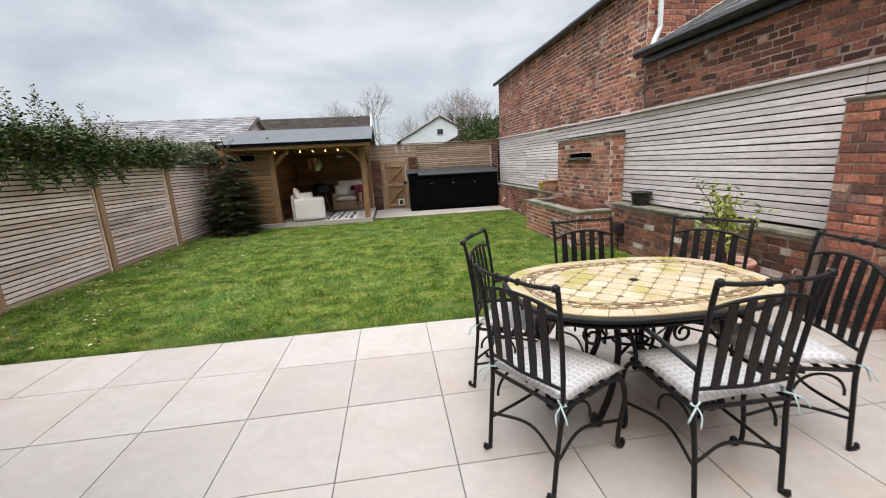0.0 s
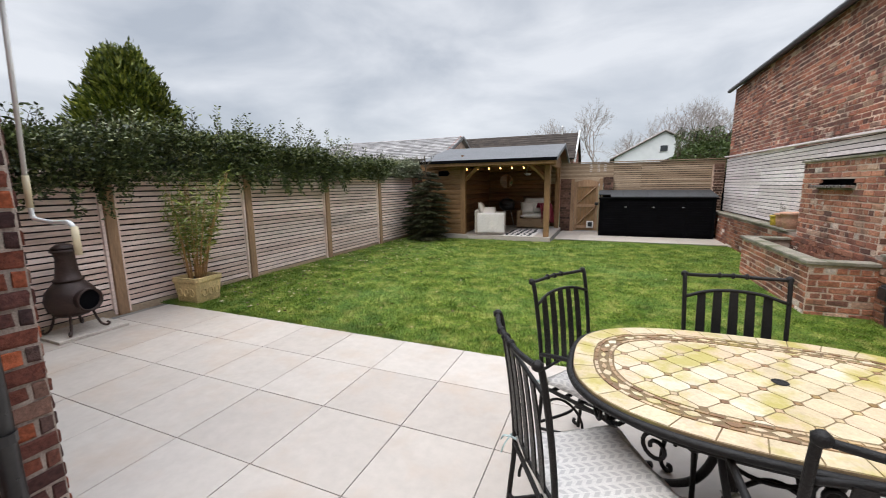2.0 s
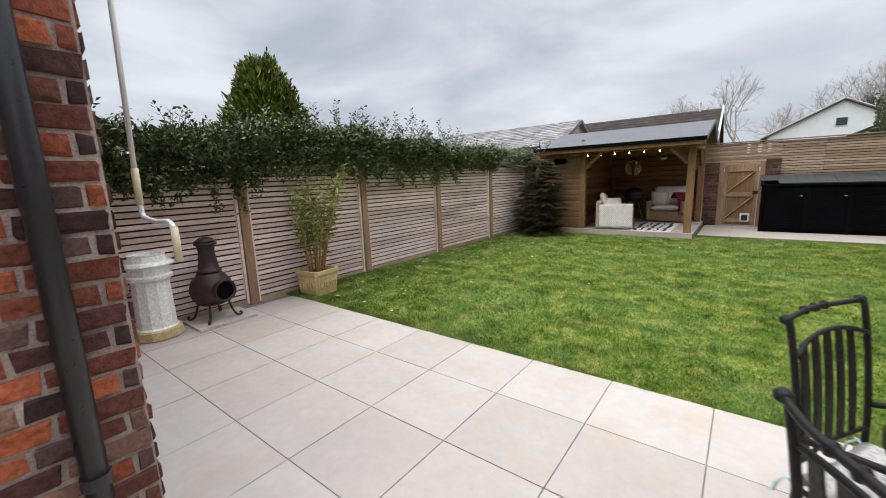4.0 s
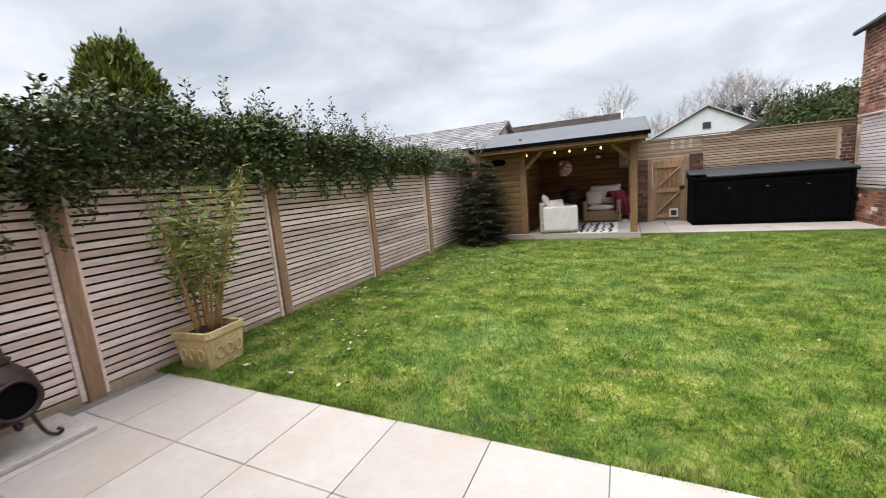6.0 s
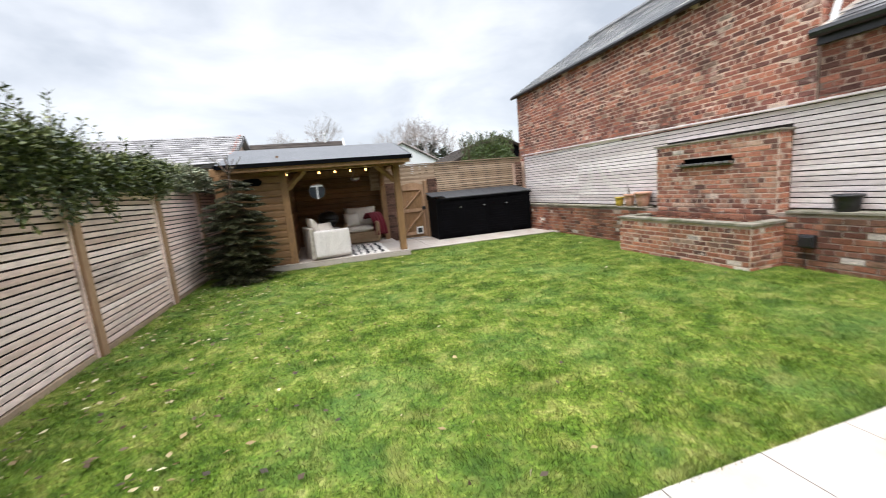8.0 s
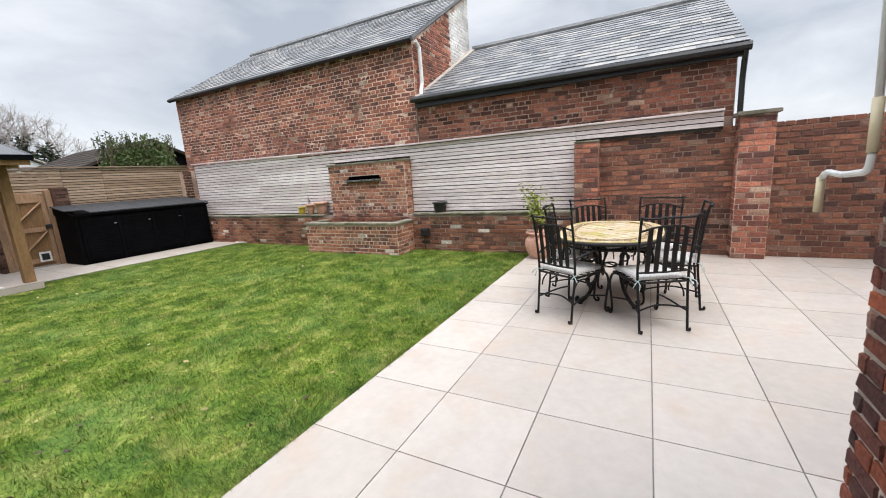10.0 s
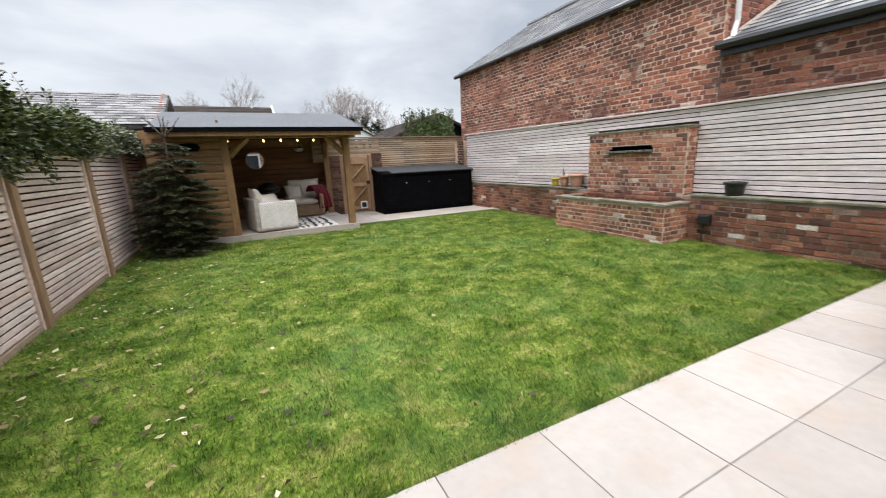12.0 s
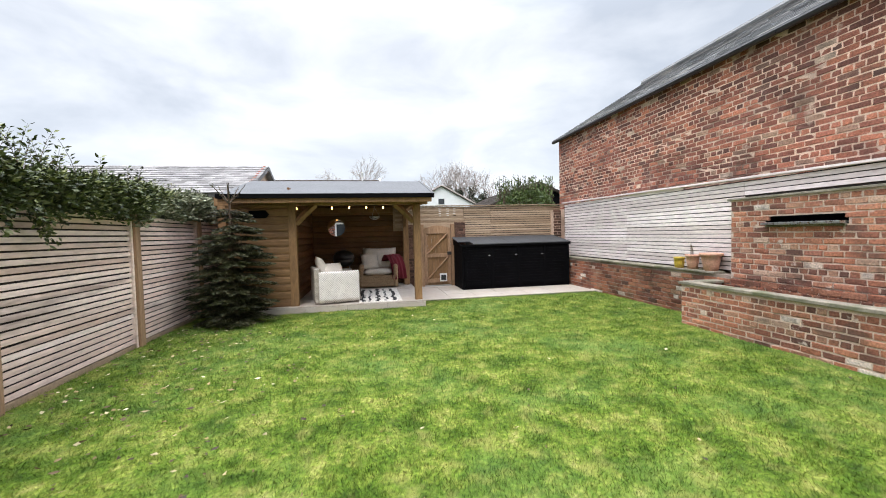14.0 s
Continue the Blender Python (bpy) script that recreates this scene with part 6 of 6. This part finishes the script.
for _ in range(44):
    y = 0.2 + 7.6 * hr.random() ** 1.3
    depth = hr.uniform(0.15, 0.42) * (1.3 if y < 4.4 else 0.8)
    x = -4.60 + hr.uniform(0, 0.10)
    for t in np.linspace(0, 1, int(4 + depth * 14)):
        clump(x + 0.03 * t, y + 0.10 * t * math.sin(y * 7), 1.72 - depth * t, int(16 - 9 * t), 0.032, 0.5, -0.5)
shoots = bmesh.new()
for _ in range(260):
    y = hr.uniform(0.2, 12.3)
    x = hr.uniform(-5.4, -4.72)
    z0 = hedge_top(y) - 0.08
    h = hr.uniform(0.14, 0.34) + (0.36 * hr.random() ** 1.4 if 4.4 < y < 8.8 else 0) + (0.10 * hr.random() if y < 5 else 0)
    dx, dy = hr.normal(0, 0.09, 2)
    path = [(x + dx * t * t, y + dy * t * t, z0 + h * t) for t in np.linspace(0, 1, 6)]
    add_tube(shoots, path, [0.004, 0.004, 0.0035, 0.003, 0.0025, 0.0015], 4)
    turn = hr.uniform(0, 6.28)
    for k, t in enumerate(np.linspace(0.12, 1, int(4 + h * 17))):
        for s in (0, 3.14):
            a = turn + s + (k % 2) * 1.57 + hr.normal(0, 0.3)
            pts.append((x + dx * t * t + 0.036 * math.cos(a), y + dy * t * t + 0.036 * math.sin(a), z0 + h * t + 0.012))
            outs.append((3.0 * math.cos(a), 3.0 * math.sin(a), 1.6))
hedge = thing("hedge", "dense dark green evergreen hedge growing over the fence", "hedge", kind="stuff")
v, f = leaf_cloud(pts, 0.0290, seed=12, length=2.2, out=outs, spread=0.55, fold=0.35)
va_, fa_ = np.array(v).reshape(-1, 4, 3), np.arange(len(pts))
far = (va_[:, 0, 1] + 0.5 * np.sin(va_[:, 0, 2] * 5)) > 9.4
tri_ = np.array([[0, 1, 2], [0, 2, 3]])
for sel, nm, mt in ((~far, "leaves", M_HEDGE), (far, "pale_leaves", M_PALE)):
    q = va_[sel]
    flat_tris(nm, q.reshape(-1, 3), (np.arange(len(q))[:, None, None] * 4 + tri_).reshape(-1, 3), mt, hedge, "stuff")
part("shoots", shoots, M_TWIG, hedge)
# added solid hull, coloured dark as the shaded depth behind the leaves
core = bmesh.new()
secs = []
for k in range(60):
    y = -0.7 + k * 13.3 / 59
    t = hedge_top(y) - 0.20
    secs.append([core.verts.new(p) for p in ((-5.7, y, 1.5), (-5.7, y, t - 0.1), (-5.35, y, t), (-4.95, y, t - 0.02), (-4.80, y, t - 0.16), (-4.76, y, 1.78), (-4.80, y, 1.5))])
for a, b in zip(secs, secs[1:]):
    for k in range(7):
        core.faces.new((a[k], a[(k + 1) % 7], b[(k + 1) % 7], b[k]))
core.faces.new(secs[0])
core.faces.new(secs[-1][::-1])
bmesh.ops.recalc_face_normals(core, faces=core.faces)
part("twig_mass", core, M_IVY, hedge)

# ---- spruce in the corner ----
spruce = thing("spruce_tree", "small dark green spruce with bare leading shoots", "tree", pose(-3.90, 10.22, -0.03))
part("trunk", tube([(0, 0, 0), (0.01, 0, 1.0), (0, 0.01, 1.95), (-0.02, 0, 2.36)], [0.05, 0.035, 0.016, 0.006], 8), M_TWIG, spruce)
sr = random.Random(31)
br, np_, nd_ = bmesh.new(), [], []
for w in range(17):
    for k in range(9 if w < 13 else 6):
        z = 0.10 + w * 0.113 + sr.uniform(-0.05, 0.05)
        reach = (0.50 * (1 - (z / 2.06) ** 3.6) * (0.84 + 0.16 * min(1.0, z / 0.7)) + 0.09) * sr.uniform(0.76, 1.16)
        a = k * 0.698 + w * 0.37 + sr.uniform(-0.25, 0.25)
        d = Vector((math.cos(a), math.sin(a), 0))
        side = Vector((-d.y, d.x, 0))
        rise = sr.uniform(0.02, 0.14)

        def along(t):
            return Vector((0, 0, z)) + d * reach * t + Vector((0, 0, (rise * t - 0.22 * t * t + 0.08 * t ** 4) * (reach + 0.2)))

        add_tube(br, [along(t) for t in (0, 0.25, 0.5, 0.75, 1.0)], [0.009, 0.008, 0.006, 0.004, 0.002], 4)
        for t in np.linspace(0.12, 1.0, int(7 + reach * 24)):
            c = along(t)
            wd = 0.19 * (1 - 0.6 * t) + 0.03
            for s in (-1, 1):
                for q in (0.1, 0.32, 0.55, 0.78, 1.0):
                    tw = side * s * wd * q + d * wd * q * 0.75 - Vector((0, 0, 0.30 * wd * q))
                    for _ in range(2):
                        np_.append(tuple(c + tw + Vector([sr.gauss(0, 0.006) for _ in range(3)])))
                        nd_.append(tuple((side * s * 0.8 + d * 0.9 + Vector((0, 0, sr.uniform(-0.4, 0.5)))) * 1.8))
for k in range(5):
    a = k * 1.256
    d = Vector((math.cos(a), math.sin(a), 0))
    path = [Vector((0, 0, 2.0)) + d * 0.26 * t + Vector((0, 0, 0.32 * t)) for t in (0, 0.5, 1)]
    add_tube(br, path, [0.008, 0.007, 0.004], 5)
    for t in np.linspace(0.1, 1, 14):
        np_.append(tuple(Vector((0, 0, 2.0)) + d * 0.26 * t + Vector((sr.gauss(0, 0.012), sr.gauss(0, 0.012), 0.32 * t))))
        nd_.append(tuple(d + Vector((0, 0, 1.4))))
tagged(part("branch_mass", br, M_TWIG, spruce), kind="stuff")
v, f = leaf_cloud(np_, 0.0150, seed=6, length=3.8, out=nd_, spread=0.5, fold=0.5)
flat_tris("needles", v, f, M_SPRUCE, spruce, "stuff")

# ---- neighbours' trees ----
con = thing("conifer_tree", "broad yellow-green conifer behind the hedge", "tree", pose(-11.6, 7.33, 0.0) @ Matrix.Diagonal((1.08, 1.08, 1.01, 1)))
part("trunk", tube([(0, 0, 0), (0, 0, 2.5), (0, 0, 4.6)], [0.22, 0.14, 0.04], 8), M_BARK, con)
cr_ = np.random.default_rng(17)
cp, cd = [], []
for _ in range(900):
    z = 0.9 + 4.1 * cr_.random() ** 0.85
    reach = 1.62 * max(0.03, 1 - (z / 5.2) ** 2.2) ** 0.75 * cr_.uniform(0.80, 1.08)
    a = cr_.uniform(0, 6.283)
    base_ = np.array([reach * 0.62 * math.cos(a), reach * 0.62 * math.sin(a), z - 0.20])
    tip_ = np.array([reach * math.cos(a), reach * math.sin(a), z + cr_.uniform(0.05, 0.42)])
    for t in np.linspace(0.1, 1, 16):
        w = 0.15 * (1 - t * 0.8)
        for _ in range(2):
            cp.append(tuple(base_ + (tip_ - base_) * t + cr_.normal(0, w, 3)))
            cd.append(tuple((tip_ - base_) * 4))
v, f = leaf_cloud(cp, 0.055, seed=18, length=3.2, out=cd, spread=0.6, fold=0.4)
flat_tris("foliage", v, f, M_CONIF, con, "stuff")


def bare_tree(name, label, x, y, h, seed, ivy=False, spread=0.5):
    r = random.Random(seed)
    t = thing(name, label, "tree", pose(x, y, -0.09), "bare trees beyond the houses")
    bm, leaves = bmesh.new(), []

    def grow(p, d, length, rad, depth):
        q = p + d * length * 0.5 + Vector([r.gauss(0, 0.04) for _ in range(3)]) * length
        e = q + (d + Vector([r.gauss(0, 0.10) for _ in range(3)])).normalized() * length * 0.5
        add_tube(bm, [p, q, e], [rad, rad * 0.85, rad * 0.66], 5 if depth > 3 else 3, depth > 3)
        if ivy and depth > 3:
            for _ in range(int(260 * length / 3)):
                s = r.random()
                leaves.append(tuple(p.lerp(e, s) + Vector([r.gauss(0, rad * 1.1 + 0.10) for _ in range(3)])))
        if depth == 0:
            return
        for k in range(3 if depth > 1 else 4):
            nd = (d + Vector([r.gauss(0, spread) for _ in range(3)]) + Vector((0, 0, 0.22))).normalized()
            grow(p.lerp(e, 1.0 if k == 0 else r.uniform(0.45, 1.0)), nd, length * r.uniform(0.62, 0.80), rad * 0.58, depth - 1)

    grow(Vector((0, 0, 0)), Vector((0, 0, 1)), h * 0.30, h * 0.016, 6)
    part("trunk", bm, M_BARK, t)
    if leaves:
        v, f = leaf_cloud(leaves, 0.16, seed=seed, length=1.5)
        flat_tris("ivy", v, f, M_IVY, t, "stuff", "dark ivy on the trunk")


for k, (x, y, h) in enumerate(((-6.2, 64, 14.0), (-1.3, 62, 14.5), (2.6, 60, 10.5), (7.6, 63, 13), (12.5, 62, 13.5))):
    bare_tree("bare_tree", "leafless grey winter tree in the distance", x, y, h, 40 + k)
for k, (x, y, h) in enumerate(((8.4, 48, 11.0), (10.2, 47, 10.5), (12.0, 46, 9.5))):
    bare_tree("ivy_tree", "leafless tree with dark ivy round its trunk", x, y, h, 60 + k, True, 0.45)


# ---- neighbouring buildings ----
def gable_house(name, label, x0, x1, y0, y1, eave, ridge, wall_mat, roof_mat, along="x", over=0.25, gauge=0.3, seed=1, width=0.33):
    h = thing(name, label, "house", pose(x0, y0, -0.09))
    w, d = x1 - x0, y1 - y0
    bm = bmesh.new()
    if along == "x":
        q = [(0, 0), (d, 0), (d, eave), (d / 2, ridge), (0, eave)]
        a = [bm.verts.new((0, y, z)) for y, z in q]
        b = [bm.verts.new((w, y, z)) for y, z in q]
    else:
        q = [(0, 0), (w, 0), (w, eave), (w / 2, ridge), (0, eave)]
        a = [bm.verts.new((x, 0, z)) for x, z in q]
        b = [bm.verts.new((x, d, z)) for x, z in q]
    bm.faces.new(a)
    bm.faces.new(b[::-1])
    for i in range(5):
        bm.faces.new((a[i], b[i], b[(i + 1) % 5], a[(i + 1) % 5]))
    bmesh.ops.recalc_face_normals(bm, faces=bm.faces)
    part("wall", bm, wall_mat, h)
    span = d if along == "x" else w
    run = w if along == "x" else d
    slope = (ridge - eave) / (span / 2)
    for s in (0, 1):
        rm = part("roof", sloped(-over, eave - over * slope + 0.05, span / 2, ridge + 0.05, -0.15, run + 0.15, 0.08), roof_mat, h)
        roof_slates(rm, -over, eave - over * slope + 0.05, span / 2, ridge + 0.05, -0.15, run + 0.15, roof_mat, width, gauge, seed + s)
        base_m = Matrix() if s == 0 else Matrix.Translation((span, run, 0)) @ pose(0, 0, 0, 0, 0, 180)
        if along == "x":
            base_m = (Matrix.Translation((w, 0, 0)) @ pose(0, 0, 0, 0, 0, 90)) if s == 0 else (Matrix.Translation((0, d, 0)) @ pose(0, 0, 0, 0, 0, -90))
        rm.matrix_basis = base_m
    return h


slate_house = gable_house("neighbour_outbuilding", "neighbour's low building with a mottled tiled roof", -9.6, -4.30, 12.35, 15.85, 2.52, 3.30, M_MORTAR, M_TILEROOF, "x", 0.25, 0.17, 5, 0.24)
part("verge", slope_y(5.31, 5.37, -0.2, 2.50, 1.75, 3.37, 0.20), M_BRICK[1], slate_house, "brick verge at the gable")
brown = gable_house("neighbour_house", "neighbouring bungalow with a brown tiled roof", -9.5, -1.05, 23.6, 28.4, 3.2, 4.62, M_BRICK[1], M_BROWNROOF, "x", 0.4, 0.3, 7)
part("vent_pipe", tube([(7.6, 2.3, 4.6), (7.6, 2.3, 5.0), (7.6, 2.1, 5.06)], 0.05, 6), M_WHITEPL, brown, "white vent pipe")
part("barge_board", slope_y(8.55, 8.62, -0.4, 3.0, 2.4, 4.80, 0.22), M_WHITEPL, brown, "white barge board")
white = gable_house("white_house", "white rendered house with a dark tiled gable roof", 1.3, 9.0, 39.0, 46.0, 3.85, 5.92, M_RENDER, M_BROWNROOF, "y", 0.35, 0.35, 9)
win = part("window", box(3.55, 4.1, -0.05, -0.01, 4.25, 4.75), M_DARKWIN, white, "small dark attic window")
part("frame", box(3.50, 4.15, -0.03, -0.008, 4.20, 4.25), M_WHITEPL, win)
for s in (-1, 1):
    bm = bmesh.new()
    add_tube(bm, [(3.85, -0.17, 6.0), (3.85 + s * 4.2, -0.17, 3.74)], 0.07, 4)
    part("barge_board", bm, M_BARK, white, "grey barge board")
dark = gable_house("neighbour_garage", "dark-roofed garage behind the back fence", 3.0, 7.3, 18.0, 24.0, 2.5, 3.45, M_BLACK, M_BROWNROOF, "y", 0.3, 0.3, 11)
left_h = gable_house("side_house", "brick house gable seen over the hedge", -20.0, -14.5, -2.5, 4.2, 3.4, 5.6, M_BRICK[1], M_BROWNROOF, "x", 0.3, 0.3, 13)
part("window", box(5.505, 5.54, 2.9, 4.0, 2.9, 4.1), M_DARKWIN, left_h, "white framed window")

bush = thing("evergreen_bush", "rounded evergreen bush with upright shoots behind the fence", "bush", pose(3.9, 16.3, -0.09))
b_r = np.random.default_rng(23)
bp_, bd_ = [], []
for _ in range(7000):
    a, e_ = b_r.uniform(0, 6.283), math.acos(b_r.uniform(-0.2, 1))
    rr = (0.9 + 0.12 * noise.noise((math.cos(a) * 2, math.sin(a) * 2, e_ * 2))) * b_r.uniform(0.86, 1.0)
    bp_.append((1.25 * rr * math.sin(e_) * math.cos(a), 1.1 * rr * math.sin(e_) * math.sin(a), 2.12 + 1.0 * rr * math.cos(e_)))
    bd_.append((math.sin(e_) * math.cos(a), math.sin(e_) * math.sin(a), math.cos(e_)))
bst = bmesh.new()
for _ in range(110):
    x, y = b_r.uniform(-1.0, 1.05), b_r.uniform(-0.5, 0.6)
    h = b_r.uniform(0.05, 0.42)
    add_tube(bst, [(x, y, 2.4), (x + 0.02, y, 3.05 + h)], [0.012, 0.004], 4)
    for t in np.linspace(0.3, 1, 16):
        bp_.append((x + b_r.normal(0, 0.035), y + b_r.normal(0, 0.035), 2.4 + (0.65 + h) * t))
        bd_.append((0, 0, 1))
v, f = leaf_cloud(bp_, 0.045, seed=24, length=2.2, out=bd_, spread=0.8)
flat_tris("leaves", v, f, M_BUSH, bush, "stuff")
tagged(part("shoot_mass", bst, M_TWIG, bush), kind="stuff")
part("trunk", tube([(0, 0, 0), (0.05, 0, 1.2), (0, 0, 2.4)], [0.08, 0.06, 0.03], 7), M_BARK, bush)

# ---- pieces of floors and walls ----
slab_grid(patio, -4.50, 3.80, -2.2, LAWN_EDGE, 0.22, LAWN_EDGE, 0.0)
slab_grid(pad, -0.53, 3.50, 11.37, 13.45, -0.53, 11.37, 0.0)
slab_grid(deck, -4.36, -0.575, 10.797, 13.85, -0.575, 10.797, 0.10)
brickwork(rear, face_on(3.80, -2.2, 0.0, 0, 1) @ Matrix.Translation((-5.1, 0, 0)), 5.1, 3.6, M_BRICKHOUSE, (0, -2.2, 1), seed=25, limit=0)
# west face of the tall building and its gable above the lower roof
brickwork(tall_wall, face_on(0, 0, 2.02, -1, 0), 8.05, 2.0, M_BRICK, (0, 2.0, 3.0), seed=1, wob=0.007, joint=0.015, proud=0.004)


def over_gable(x, z):
    return 2.9 + z > TE + (2.86 - x) * (TR - TE) / 2.86 - 0.12 or 2.9 + z < LE + (2.86 - x) * (LR - LE) / 2.94 - 0.25


brickwork(tall_wall, face_on(2.86, 0, 2.9, 0, -1), 2.86, 2.85, M_BRICK, (0, 0, 3.5), seed=2, skip=lambda x, z: over_gable(x, z) or x < 1.15)
brickwork(tall_wall, face_on(2.86, 0, 2.9, 0, -1), 1.15, 2.85, M_BRICKWHITE, (0, 0, 3.5), seed=3, skip=over_gable)
brickwork(low_wall_b, face_on(0, 0, 1.99, -1, 0), 5.18, 0.80, M_BRICKSOOT, (0, 2.0, 2.5), seed=4, wob=0.007, joint=0.015, proud=0.004)
brickwork(low, face_on(3.509, 2.77, -0.05, -1, 0), 10.6, 0.73, M_BRICKLOW, (3.5, 4.0, 0.4), course=0.077, wob=0.006, seed=5)
# recess faces use the ramp that carries their shade
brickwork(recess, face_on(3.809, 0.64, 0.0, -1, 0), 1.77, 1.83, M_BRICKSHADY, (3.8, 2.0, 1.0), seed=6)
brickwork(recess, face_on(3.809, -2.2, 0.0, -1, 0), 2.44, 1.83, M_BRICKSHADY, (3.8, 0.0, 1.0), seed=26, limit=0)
brickwork(pilaster, face_on(3.579, 2.41, 0.0, -1, 0), 0.356, 1.80, M_BRICK, (3.5, 2.5, 1.0), seed=7)
brickwork(pilaster, face_on(3.80, 2.41, 0.0, 0, -1), 0.22, 1.80, M_BRICK, (3.5, 2.5, 1.0), seed=17)
brickwork(pilaster, face_on(3.579, 2.766, 0.73, 0, 1), 0.17, 1.06, M_BRICK, (3.5, 2.5, 1.0), seed=18)
brickwork(pier_s, face_on(3.579, 0.25, 0.0, -1, 0), 0.39, 1.95, M_BRICK, (3.5, 0.5, 1.0), seed=8)
brickwork(pier_s, face_on(3.579, 0.64, 0.0, 0, 1), 0.23, 1.95, M_BRICK, (3.5, 0.5, 1.0), seed=19)
in_slot = lambda x, z: 0.56 < x < 1.50 and 1.40 < z < 1.53
brickwork(stack, face_on(0.60, 0.11, 0.0, -1, 0), 1.98, 1.77, M_BRICKMIX, (0.6, 1, 1), course=0.073, length=0.205, joint=0.016, proud=0.006, wob=0.006, seed=9, skip=lambda x, z: z < 0.4 or in_slot(x, z))
brickwork(stack, face_on(0.84, 0.11, 0.0, 0, -1), 0.24, 1.77, M_BRICKMIX, (0.6, 0, 1), course=0.073, length=0.205, joint=0.016, proud=0.006, wob=0.006, seed=10, skip=lambda x, z: z < 0.4)
brickwork(tr_f, face_on(0.0, 0.0, -0.05, -1, 0), 2.342, 0.61, M_BRICKMIX, (0, 1, 0.3), course=0.073, length=0.205, joint=0.016, proud=0.006, wob=0.006, seed=11)
brickwork(tr_s, face_on(0.60, 0.0, -0.05, 0, -1), 0.60, 0.61, M_BRICKMIX, (0, 0, 0.3), course=0.073, length=0.205, joint=0.016, proud=0.006, wob=0.006, seed=12)
brickwork(gate_pier, face_on(0.93, 13.46, 0, 0, -1), 0.28, 1.70, M_BRICKDARK, (0.9, 13.4, 1), seed=13)
brickwork(gate_wall, face_on(-0.305, 13.46, 0, 0, -1), 0.315, 1.66, M_BRICKDARK, (-0.3, 13.4, 1), seed=14)
brickwork(pier_e, face_on(3.74, 13.45, 0, 0, -1), 0.24, 1.98, M_BRICKDARK, (3.5, 13.4, 1), seed=15)
brickwork(hw, face_on(0.0, 0.0, 0.0, 1, 0), 1.0, 2.7, M_BRICKHOUSE, (0, 0, 1.2), course=0.075, length=0.225, joint=0.017, seed=16, headers=2, wob=0.007)
brickwork(hw, face_on(-3.40, 0.0, 0.0, 0, 1), 2.95, 2.7, M_BRICKHOUSE, (-1, 0, 1.2), seed=21, limit=0, skip=lambda x, z: 1.15 < x < 2.88 and z < 2.2)
brickwork(hw, face_on(-0.45, 0.0, 0.0, 0, 1), 0.45, 2.7, M_BRICKHOUSE, (0, 0, 1.2), course=0.075, length=0.225, joint=0.017, seed=20, headers=2, wob=0.007)
